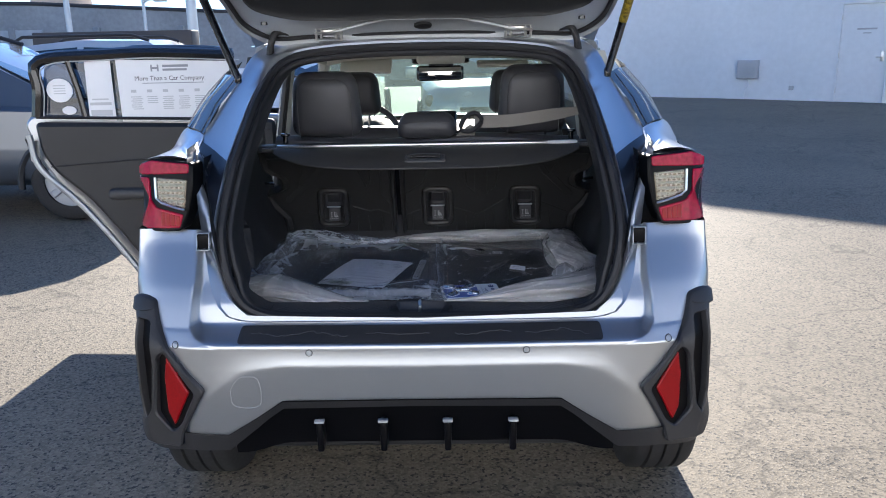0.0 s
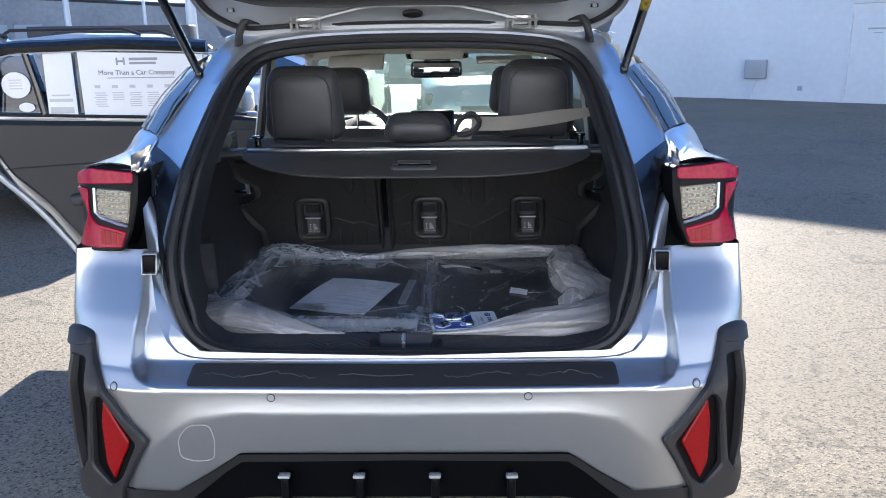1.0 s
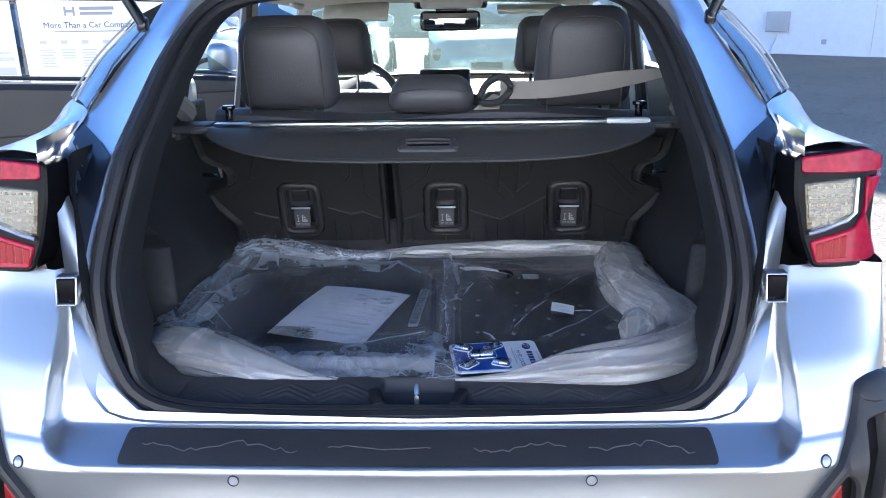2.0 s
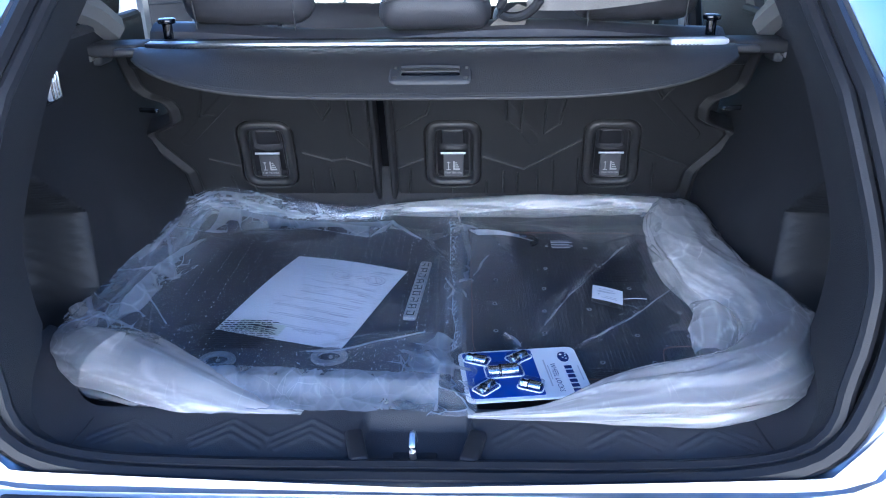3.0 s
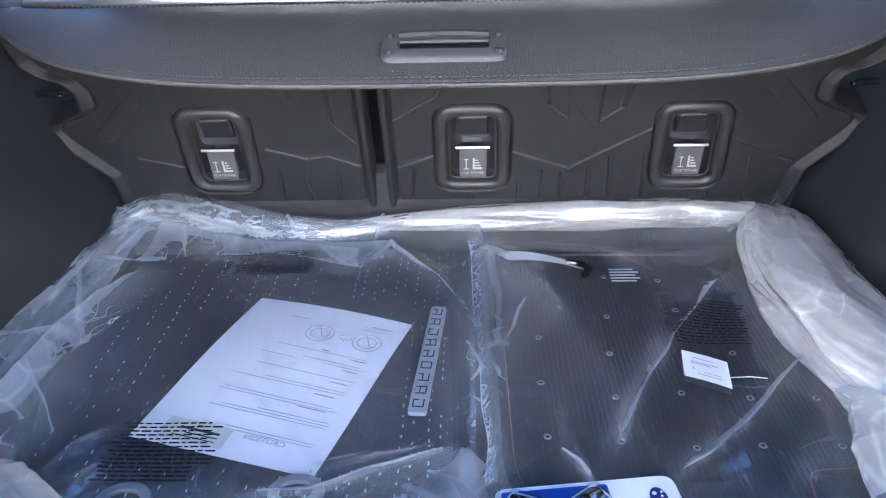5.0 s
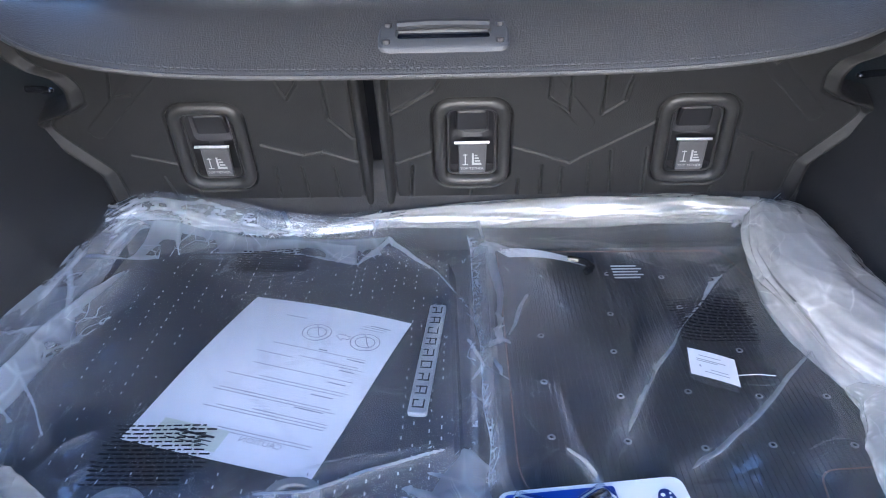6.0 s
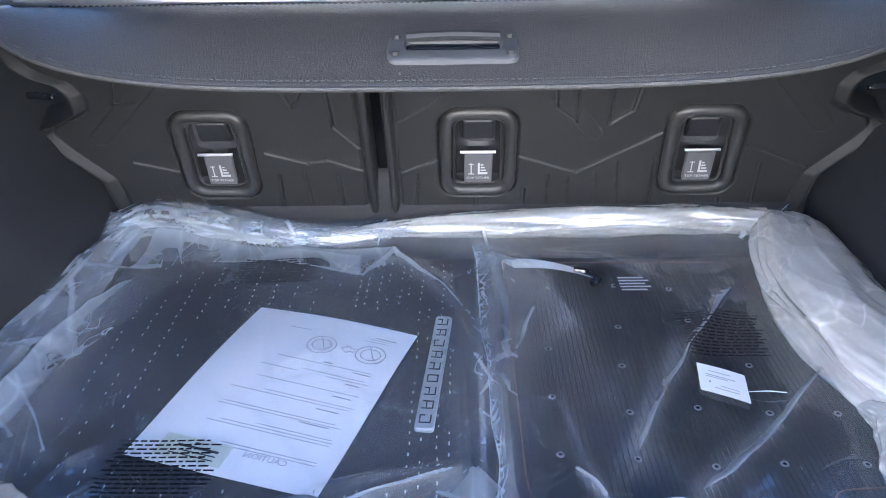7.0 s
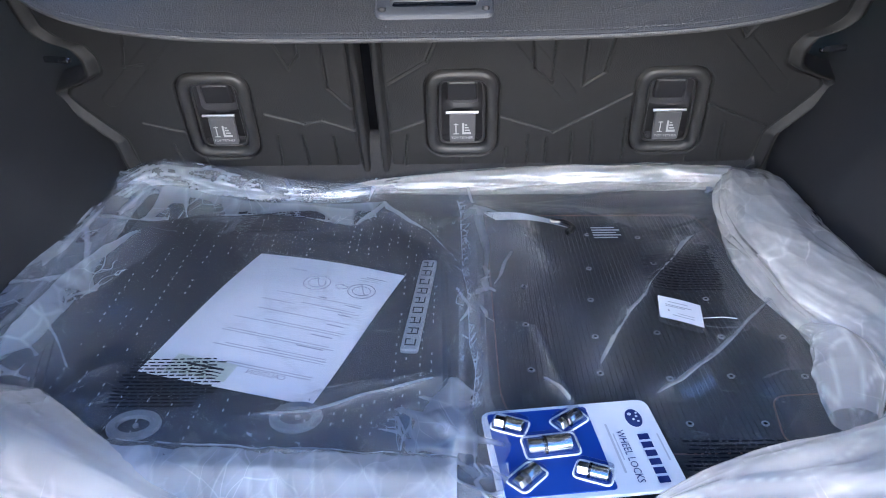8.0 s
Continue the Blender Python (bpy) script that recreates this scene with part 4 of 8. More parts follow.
for s in (-1, 1):
    horn_place = lambda a, b, w, s=s: bumper(s * a, b, w + 0.003 + (0.013 + 0.010 * float(smooth(0.66, 0.74, a))) * (1 - float(smooth(0.765, 0.85, a))) * (1 - 0.55 * float(smooth(0.74, 0.84, b))))
    o = rounded([(0.80, 0.820), (0.74, 0.820), (0.705, 0.815), (0.690, 0.765), (0.660, 0.712), (0.615, 0.654), (0.561, 0.597), (0.60, 0.53), (0.63, 0.476), (0.64, 0.43), (0.75, 0.43), (0.81, 0.50), (0.84, 0.60), (0.84, 0.77), (0.83, 0.815)], 0.012)
    slot = rounded([(0.706, 0.768), (0.744, 0.772), (0.752, 0.56), (0.738, 0.50), (0.719, 0.53), (0.702, 0.66)], 0.008)
    pocket = rounded([(0.668, 0.697), (0.686, 0.678), (0.704, 0.52), (0.662, 0.474), (0.632, 0.50), (0.588, 0.588)], 0.012)
    horn = part("corner_cladding", plate(o, horn_place, 0.036, holes=[slot, pocket], bevel=0.004), M_CLAD, car, "black angular corner cladding")
    # near-black floors carry the shade of hollows deeper than these
    part("air_slot", plate(swollen(slot, 1.2), lambda a, b, w, s=s: bumper(s * a, b, w + 0.006), 0.01, bevel=0.001), M_DEEPBLK, horn, "slot floor, the shade of its depth painted black")
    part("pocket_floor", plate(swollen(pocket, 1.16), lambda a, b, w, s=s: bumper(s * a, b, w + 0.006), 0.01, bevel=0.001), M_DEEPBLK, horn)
    red = rounded([(0.660, 0.684), (0.672, 0.625), (0.672, 0.53), (0.655, 0.492), (0.604, 0.59)], 0.006)
    part("red_reflector", plate(red, lambda a, b, w, s=s: bumper(s * a, b, w + 0.013), 0.012, bevel=0.003), M_REFLECTOR, horn, "red triangular reflector")
    part("cladding_cap", plate(rounded([(0.77, 0.825), (0.735, 0.824), (0.704, 0.816), (0.699, 0.794), (0.73, 0.788), (0.80, 0.782), (0.81, 0.815)], 0.01), lambda a, b, w, s=s: bumper(s * a, b, w + 0.005 + (0.013 + 0.010 * float(smooth(0.66, 0.74, a))) * (1 - float(smooth(0.765, 0.85, a))) * (1 - 0.55 * float(smooth(0.74, 0.84, b)))), 0.02, bevel=0.004), M_CLAD, horn)

# tail lamps wrap round the corners
_lp = spline([(0.50, 0.200), (0.60, 0.245), (0.68, 0.262), (0.73, 0.28), (0.755, 0.30), (0.768, 0.34), (0.775, 0.45)], 120)
_ls = 0.5 + np.concatenate([[0], np.cumsum(np.linalg.norm(np.diff(_lp, axis=0), axis=1))])


def lamp(s, z, off=0.0):
    a = abs(s)
    x, y = np.interp(a, _ls, _lp[:, 0]), np.interp(a, _ls, _lp[:, 1])
    x2, y2 = np.interp(a + 0.01, _ls, _lp[:, 0]), np.interp(a + 0.01, _ls, _lp[:, 1])
    tx, ty = x2 - x, y2 - y
    ln = max(math.hypot(tx, ty), 1e-6)
    nx, ny = ty / ln, -tx / ln
    k = (z - 1.07) * 0.22
    return Vector(((x + nx * (off - 0.3 * max(0, k))) * (1 if s >= 0 else -1), y + ny * off + k * max(0, -ny), z))


for s in (-1, 1):
    pl = lambda a, b, w, s=s: lamp(s * a, b, w)
    o = rounded([(0.612, 1.163), (0.735, 1.172), (0.79, 1.155), (0.835, 1.10), (0.85, 1.04), (0.835, 0.985), (0.78, 0.978), (0.648, 0.985), (0.628, 1.03), (0.612, 1.10)], 0.012)
    tl = part("tail_lamp", plate(o, lambda a, b, w, s=s: lamp(s * a, b, w + 0.010), 0.05, bevel=0.004), M_DEEPBLK, car, "red and clear tail lamp in a black housing")
    part("upper_lens", plate(rounded([(0.622, 1.160), (0.735, 1.168), (0.80, 1.150), (0.832, 1.127), (0.622, 1.136)], 0.006), lambda a, b, w, s=s: lamp(s * a, b, w + 0.0135), 0.012, bevel=0.002), M_RED, tl, "red upper lens")
    part("lower_lens", plate(rounded([(0.742, 1.122), (0.832, 1.121), (0.840, 1.09), (0.846, 1.04), (0.832, 0.992), (0.78, 0.987), (0.652, 0.993), (0.640, 1.028), (0.718, 1.044), (0.738, 1.066)], 0.006), lambda a, b, w, s=s: lamp(s * a, b, w + 0.0135), 0.012, bevel=0.002), M_RED, tl, "red outer and lower lens")
    part("lamp_bowl", plate(rounded([(0.626, 1.121), (0.716, 1.126), (0.713, 1.066), (0.634, 1.044)], 0.006), lambda a, b, w, s=s: lamp(s * a, b, w + 0.012), 0.012, bevel=0.003), M_LAMPIN, tl, "silvered lamp bowl with fine facets")
    part("bowl_rows", bars([(0.634 + 0.013 * k + 0.002 * j, 1.054 + 0.014 * j, 0.008, 0.0045) for k in range(6) for j in range(5)], lambda a, b, w, s=s: lamp(s * a, b, 0.0135)), M_AMBERDARK, tl)
    part("bowl_lip", tube([lamp(s * a, b, 0.016) for a, b in ((0.634, 1.041), (0.66, 1.046), (0.70, 1.058), (0.716, 1.070), (0.719, 1.124))], 0.003, 6), M_ALU, tl)
    for k in range(4):
        part("lit_block", plate(rounded([(0.650 + 0.014 * k, 0.999), (0.662 + 0.014 * k, 0.999), (0.662 + 0.014 * k, 1.026 + 0.003 * k), (0.650 + 0.014 * k, 1.024 + 0.003 * k)], 0.002), lambda a, b, w, s=s: lamp(s * a, b, w + 0.0150), 0.004, bevel=0.0015), M_REFLECTOR, tl)
    part("clear_lens", plate(rounded([(0.626, 1.121), (0.716, 1.126), (0.713, 1.066), (0.634, 1.044)], 0.006), lambda a, b, w, s=s: lamp(s * a, b, w + 0.022), 0.004, bevel=0.002), M_GLASS, tl)
    # dark garnish between the shell's edge and the lamp, and the latch buffer below it
    rows_g = [[], [], [], [], []]
    for p0, p1, p2, p3 in zip(_r1, _mid, _mid2, OUTER):
        if 0.983 <= p0[2] <= 1.166 and p0[0] > 0.4:
            for row, p, dy in zip(rows_g, (p0, p1, p2, p3), (0.004, 0.012, 0.015, 0.015)):
                row.append(Vector((s * p[0], p[1] - dy, p[2])))
            rows_g[4].append(lamp(s * float(np.interp(p3[2], [0.98, 1.03, 1.10, 1.165], [0.660, 0.646, 0.630, 0.626])), p3[2], 0.0115))
    part("lamp_garnish", loft(rows_g, False), M_GARNISH, car, "dark glossy garnish beside the lamp")
    bf = part("latch_buffer", plate(rounded([(0.561, 0.935), (0.597, 0.935), (0.597, 0.981), (0.561, 0.981)], 0.003), lambda a, b, w, s=s: Vector((s * a, 0.20 + (b - 0.935) * 0.3 - w, b)), 0.02,
                                    holes=[[(0.564, 0.938), (0.594, 0.938), (0.594, 0.978), (0.564, 0.978)]], bevel=0.002), M_PAINT, car, "square bumper stop in a silver rim")
    part("buffer_pad", rbox(0.031, 0.02, 0.041, 0.004, at=(s * 0.579, 0.219, 0.958)), M_DEEPBLK, bf)

# body sides, shoulders, quarter glass
SIDE_Y = [0.30, 0.5, 0.9, 1.5, 2.5, 3.3, 3.75]
SIDE_X = [0.775, 0.805, 0.875, 0.88, 0.88, 0.86, 0.76]


def flank(y, z):
    return float(np.interp(y, SIDE_Y, SIDE_X)) + float(np.interp(z, [0.3, 0.6, 0.8, 0.95, 1.08, 1.165], [-0.07, -0.055, -0.015, 0.010, 0.0, -0.05]))


def arch_low(y):
    """Lower edge of the flank, cut round the wheels."""
    z = 0.33
    for yc in (0.84, 3.51):
        d = abs(y - yc)
        if d < 0.42:
            z = max(z, 0.305 + math.sqrt(0.42 ** 2 - d * d))
    return z


for s in (-1, 1):
    ys = np.linspace(0.42, 1.02, 46) if s < 0 else np.linspace(0.42, 3.9, 170)
    part("rear_wing" if s < 0 else "body_side", grid(lambda y, v, s=s: (s * flank(y, arch_low(y) + v * (1.165 - arch_low(y))), y, arch_low(y) + v * (1.165 - arch_low(y))), ys, np.linspace(0, 1, 22)), M_PAINT, car, sharp=60)
    if s < 0:
        ys2 = np.linspace(2.72, 3.9, 70)
        part("front_wing", grid(lambda y, v: (-flank(y, arch_low(y) + v * (1.1 - arch_low(y))), y, arch_low(y) + v * (1.1 - arch_low(y))), ys2, np.linspace(0, 1, 20)), M_PAINT, car, sharp=60)
    part("arch_trim", tube([(s * (flank(0.84, 0.6) + 0.012), 0.84 + 0.42 * math.cos(a), 0.305 + 0.42 * math.sin(a)) for a in np.linspace(-0.05, math.pi + 0.05, 30)], 0.02, 8), M_CLAD, car, "black wheel arch cladding")
    # shoulder: from the lamp's top and flank inwards to the side glass
    inner_edge = spline([(0.607, 0.292, 1.164), (0.640, 0.43, 1.181), (0.656, 0.536, 1.210), (0.748, 0.68, 1.220), (0.75, 1.0, 1.205), (0.74, 1.6, 1.185), (0.74, 2.7, 1.15)], 60)
    edge = spline([(0.742, 0.290, 1.170), (0.742, 0.40, 1.168), (0.750, 0.50, 1.165), (0.80, 0.72, 1.165), (0.825, 1.0, 1.165), (0.83, 1.6, 1.165), (0.83, 2.7, 1.12)], 60)
    n_end = 24 if s < 0 else 60
    rings = []
    for k in np.linspace(0, 1, 8):
        rings.append([(s * ((1 - k) * a[0] + k * b[0]), (1 - k) * a[1] + k * b[1], (1 - k) * a[2] + k * b[2] + 0.012 * math.sin(k * math.pi)) for a, b in zip(inner_edge[:n_end], edge[:n_end])])
    part("shoulder", loft(rings, False), M_PAINT, car, sharp=60)
    # pillar panel and quarter glass
    low_e = spline([(0.655, 0.536, 1.212), (0.700, 0.60, 1.222), (0.748, 0.68, 1.222), (0.75, 0.95, 1.21)], 24)
    top_e = spline([(0.578, 0.70, 1.36), (0.620, 0.77, 1.375), (0.668, 0.86, 1.38), (0.645, 1.0, 1.415)], 24)
    qg = part("quarter_glass", loft([[(s * p[0], p[1], p[2]) for p in low_e], [(s * (0.5 * (a[0] + b[0]) + 0.010), 0.5 * (a[1] + b[1]) - 0.006, 0.5 * (a[2] + b[2])) for i, (a, b) in enumerate(zip(low_e, top_e))], [(s * p[0], p[1], p[2]) for p in top_e]], False), M_GLOSSBLK, car, "dark rear quarter glass")
    part("glass_trim", tube([(s * (p[0] + 0.006), p[1] - 0.004, p[2]) for p in spline([(0.690, 0.575, 1.226), (0.664, 0.650, 1.298), (0.612, 0.745, 1.372)], 12)], 0.0022, 6), M_GREYMETAL, qg)
    part("glass_trim", tube([(s * (p[0] + 0.006), p[1], p[2]) for p in spline([(0.728, 0.635, 1.228), (0.700, 0.715, 1.302), (0.650, 0.815, 1.380)], 12)], 0.0022, 6), M_GREYMETAL, qg)
    part("roof_side", tube([(s * x, y, z) for x, y, z in spline([(0.565, 0.98, 1.440), (0.595, 1.2, 1.465), (0.59, 1.8, 1.468), (0.575, 2.35, 1.43), (0.66, 2.75, 1.24), (0.74, 3.1, 1.03)], 40)], 0.03, 8), M_PAINT, car)
    part("roof_rail", tube([(s * x, y, z) for x, y, z in [(0.56, 0.95, 1.49), (0.562, 1.05, 1.545), (0.562, 1.9, 1.56), (0.555, 2.2, 1.49)]], 0.016, 8), M_CLAD, car)

roof = part("roof_panel", grid(lambda u, v: (u * (0.585 - 0.01 * v), 0.897 - 0.03 * u * u * (1 - v) + v * 1.5, 1.50 + 0.045 * math.sin(math.pi * min(1, v * 0.9 + 0.05)) - 0.045 * u * u - 0.035 * v * v), np.linspace(-1, 1, 24), np.linspace(0, 1, 20)), M_PAINT, car)
part("bonnet", grid(lambda u, v: (u * (0.80 - 0.12 * v), 3.02 + 0.95 * v, 1.03 - 0.16 * v * v + 0.03 * (1 - u * u)), np.linspace(-1, 1, 16), np.linspace(0, 1, 12)), M_PAINT, car)
part("nose", grid(lambda u, v: (u * 0.70, 3.97 + 0.06 * math.sin(v * 3.1) - 0.15 * u * u, 0.90 - 0.6 * v), np.linspace(-1, 1, 14), np.linspace(0, 1, 10)), M_PAINT, car)
part("underbody", rbox(1.5, 3.3, 0.06, 0.02, at=(0, 2.0, 0.30)), M_CLAD, car)
part("rear_valance", rbox(1.2, 0.5, 0.05, 0.02, at=(0, 0.42, 0.42)), M_CLAD, car)
for s in (-1, 1):
    for yy in (0.84, 3.51):
        wh = part("tyre", wheel_mesh(s, yy, z=0.305), M_TYRE, car, "black tyre with grooved tread")
        part("rim", rim_mesh(s, yy, z=0.305), M_GREYMETAL, wh)

# ---- tailgate, raised ----
gate = part("tailgate", grid(lambda u, v: Vector((u * (0.56 + 0.05 * math.sin(v * 2.2)), 0.86 - 0.97 * v, 1.512 + 0.49 * v + 0.075 * math.sin(v * math.pi) - 0.03 * u * u - 0.02 * abs(u) ** 6)), np.linspace(-1, 1, 36), np.linspace(0, 1, 30)), M_PAINT, car, "raised silver tailgate")


def gate_in(u, v, drop=0.0):
    """Inner side of the raised tailgate; u across, v from the hinge edge outwards."""
    return Vector((u, 0.845 - 0.95 * v, 1.497 + 0.49 * v + 0.02 * math.sin(v * math.pi) - 0.022 * (u / 0.56) ** 2 - drop))


_go = rounded([(-0.50, 0.005), (0.50, 0.005), (0.575, 0.10), (0.60, 0.35), (0.60, 0.92), (0.50, 1.0), (-0.50, 1.0), (-0.60, 0.92), (-0.60, 0.35), (-0.575, 0.10)], 0.07, 6)
inner = part("inner_panel", plate(_go, lambda a, b, w: gate_in(a, b, -w), 0.02, bevel=0.012, step=0.03), M_PAINT2, gate, "grey painted inner frame of the tailgate")
_gt = rounded([(-0.40, 0.155), (-0.22, 0.135), (0.22, 0.135), (0.40, 0.155), (0.515, 0.22), (0.54, 0.5), (0.52, 0.9), (-0.52, 0.9), (-0.54, 0.5), (-0.515, 0.22)], 0.05, 6)
part("lining", plate(_gt, lambda a, b, w: gate_in(a, b, -w + 0.014), 0.02, bevel=0.012, step=0.03), M_TRIM, gate, "black lining of the raised tailgate")
part("stiffener", plate(rounded([(-0.34, 0.035), (-0.22, 0.075), (-0.12, 0.105), (0.12, 0.105), (0.22, 0.075), (0.34, 0.035), (0.16, 0.015), (-0.16, 0.015)], 0.03, 5), lambda a, b, w: gate_in(a, b, -w + 0.007), 0.012, bevel=0.006, step=0.03), M_PAINT2, gate, "pressed stiffener")
part("grommet", moved(disc(0.024, 0.012, 20, bevel=0.003), Matrix.Translation(gate_in(0.0, 0.06, 0.010)) @ Matrix.Rotation(radians(-27), 4, "X") @ Matrix.Diagonal((1.2, 0.7, 1, 1))), M_RUBBER, gate, "black rubber grommet")
part("gate_seal", tube([gate_in(p[0], p[1], 0.006) for p in dense(shrunk(dense(_go, 0.03), 0.012), 0.03)], 0.008, 6, closed=True), M_RUBBER, gate)
for s in (-1, 1):
    part("screw_hole", disc(0.011, 0.010, 14, at=gate_in(s * 0.50, 0.10, 0.002)), M_GLOSSBLK, gate)
    hx = lambda k, z, y=0.802: (s * 0.305 + k, y, z)
    hg = part("hinge", join(tube([hx(-0.044, 1.518), hx(0.044, 1.518)], 0.0055, 8), tube([hx(-0.040, 1.480), hx(0.040, 1.480)], 0.0045, 8),
                            *[tube([hx(k, 1.520), hx(k, 1.500, 0.796), hx(k, 1.478)], 0.0045, 6) for k in (-0.040, -0.024, 0.024, 0.040)], rbox(0.05, 0.006, 0.012, 0.002, at=hx(0, 1.508, 0.81))), M_STEEL, gate, "bright steel tailgate hinge")
    part("hinge_pin", tube([hx(-0.046, 1.500, 0.796), hx(0.046, 1.500, 0.796)], 0.004, 8), M_STEEL, hg)
    part("hinge_base", rbox(0.10, 0.012, 0.014, 0.003, at=hx(0, 1.522, 0.812)), M_PAINT2, hg)
    st = part("gas_strut", tube([(s * 0.563, 0.622, 1.372), (s * 0.570, 0.42, 1.55), (s * 0.575, 0.30, 1.655)], [0.011, 0.0115, 0.0115], 12), M_GLOSSBLK, gate, "black gas strut with yellow sticker")
    part("strut_rod", tube([(s * 0.575, 0.30, 1.655), (s * 0.577, 0.08, 1.78)], 0.005, 10), M_STEEL, st)
    part("strut_joint", rbox(0.02, 0.025, 0.03, 0.007, at=(s * 0.562, 0.625, 1.368)), M_GLOSSBLK, st)
    if s > 0:
        part("sticker", tube([(s * 0.5685, 0.462, 1.513), (s * 0.571, 0.39, 1.576)], 0.0122, 12), material("yellow_sticker", (0.20, 0.15, 0.012), 0.5, grain=0.9, grain_scale=120), st, "yellow warning sticker")
    # cable boot between roof and tailgate
    part("cable_boot", tube(spline([(s * 0.44, 0.83, 1.512), (s * 0.475, 0.80, 1.505), (s * 0.492, 0.79, 1.47), (s * 0.500, 0.805, 1.435)], 14), [0.018, 0.016, 0.013, 0.012, 0.011, 0.011, 0.011, 0.011, 0.011, 0.011, 0.011, 0.012, 0.012, 0.013], 10), M_RUBBER, gate, "black ribbed cable boot")

# ---- rear door, swung wide open, with papers behind its window; front door ajar ----
M_POSTER = M_PAPER


def open_door(y0, front):
    """An opened left-hand door standing across the car, hinge edge inboard; a across (0 at the hinge), b upwards."""
    d = part("front_door" if front else "rear_door", bmesh.new(), M_PAINT, car, "front passenger door, open" if front else "rear passenger door, wide open, papers in its window")
    pl = lambda a, b, w: Vector((-0.875 - a, y0 - (0.06 if not front else -0.05) * a - w, b))
    if not front:
        skin = rounded([(-0.035, 0.36), (0.34, 0.36), (0.42, 0.41), (0.56, 0.60), (0.68, 0.78), (0.80, 0.90), (0.86, 1.0), (0.91, 1.16), (0.875, 1.20), (-0.035, 1.17)], 0.03, 4)
        lining = rounded([(0.04, 0.44), (0.34, 0.44), (0.40, 0.50), (0.52, 0.68), (0.64, 0.84), (0.77, 0.96), (0.815, 1.04), (0.83, 1.175), (0.04, 1.155)], 0.03, 4)
        win = [(-0.03, 1.17), (0.82, 1.195), (0.765, 1.415), (-0.03, 1.44)]
    else:
        skin = rounded([(0.02, 0.36), (1.02, 0.36), (1.05, 0.7), (1.05, 1.15), (0.02, 1.10)], 0.03, 4)
        lining = rounded([(0.05, 0.42), (0.98, 0.42), (1.0, 0.7), (1.0, 1.13), (0.05, 1.08)], 0.03, 4)
        win = [(0.12, 1.10), (1.02, 1.15), (0.90, 1.44), (0.55, 1.42)]
    part("outer_skin", plate(skin, lambda a, b, w: pl(a, b, w - 0.05), 0.05, bevel=0.012), M_PAINT, d)
    rim = dense(shrunk(dense(skin, 0.03), 0.015), 0.03)
    rim = rim[:next(k for k, p in enumerate(rim) if p[1] > (1.14 if not front else 1.08))]
    part("door_seal", tube([pl(p[0], p[1], 0.004) for p in rim], 0.010, 8, up=(0, 1, 0)), M_RUBBER, d)
    ln = part("door_lining", plate(lining, lambda a, b, w: pl(a, b, w + 0.03), 0.05, bevel=0.018), M_DOORTRIM, d, "dark plastic door lining")
    part("armrest", rbox(0.42, 0.06, 0.05, 0.02, at=pl(0.33, 0.86, 0.05)), M_TRIM2, d)
    part("crease", tube([pl(a, 1.03 - 0.06 * a, 0.031) for a in np.linspace(0.08, 0.78, 8)], 0.003, 6), M_RUBBER, d)
    glass_ob = part("window_pane", plate(win, lambda a, b, w: pl(a, b, w - 0.012), 0.005, bevel=0.001), M_PRIVACY if not front else M_SIDEGLASS, d, "tinted door glass")
    fr = [pl(a, b, 0.0) for a, b in win[1:]] + [pl(win[0][0], win[0][1], 0)]
    top = spline([win[1], (win[1][0] - 0.02, win[1][1] + 0.12), (win[2][0] + 0.02, win[2][1] + 0.015), (win[2][0] - 0.25, win[2][1] + 0.035), (0.3, 1.455), win[3]], 30)
    part("window_frame", tube([pl(p[0], p[1], 0.0) for p in top], 0.026, 8, up=(0, 1, 0), flat=0.9), M_GLOSSBLK, d, "black window frame")
    part("bright_seal", tube([pl(p[0] - 0.028, p[1] - 0.022, 0.012) for p in top], 0.003, 6, up=(0, 1, 0)), M_GREYMETAL, d)
    part("belt_seal", tube([pl(win[0][0], win[0][1], 0.012), pl(win[1][0], win[1][1], 0.012)], 0.007, 6), M_RUBBER, d)
    if not front:
        part("glass_divider", tube([pl(0.615, 1.19, 0.004), pl(0.632, 1.30, 0.004), pl(0.66, 1.425, 0.004)], 0.014, 8), M_GLOSSBLK, d, "black divider bar")
        part("latch", rbox(0.02, 0.05, 0.09, 0.006, at=pl(0.86, 1.05, -0.01)), M_STEEL, d)
        part("edge_sill", tube([pl(p[0], p[1], 0.015) for p in spline([(0.86, 1.12), (0.835, 0.98), (0.70, 0.835), (0.58, 0.68), (0.46, 0.50)], 24)], 0.014, 8), M_PAINT2, d, "silver door edge")
        # papers behind the glass
        sh = part("window_poster", plate([(0.462, 1.168), (0.465, 1.428), (-0.01, 1.415), (-0.01, 1.165)], lambda a, b, w: pl(a, b, w + 0.003), 0.002, bevel=0.0005), M_POSTER, d, "printed white poster with a heading")
        tx = lambda a, b, w: pl(0.392 - a, 1.340 + b, 0.0042)
        lettering("More Than a Car Company.", 0.0262, tx, M_INK, sh)
        tagged(part("small_print", bars([(0.162, 1.394, 0.108, 0.010), (0.168, 1.379, 0.102, 0.009), (0.10, 1.327, 0.26, 0.003)], lambda a, b, w: pl(a, b, 0.0042)), M_GREYINK, sh), kind="stuff")
        part("printed_emblem", bars([(0.286, 1.377, 0.007, 0.028), (0.313, 1.377, 0.007, 0.028), (0.293, 1.387, 0.020, 0.008)], lambda a, b, w: pl(a, b, 0.0042)), M_GREYINK, sh)
        _r = random.Random(8)
        rows = []
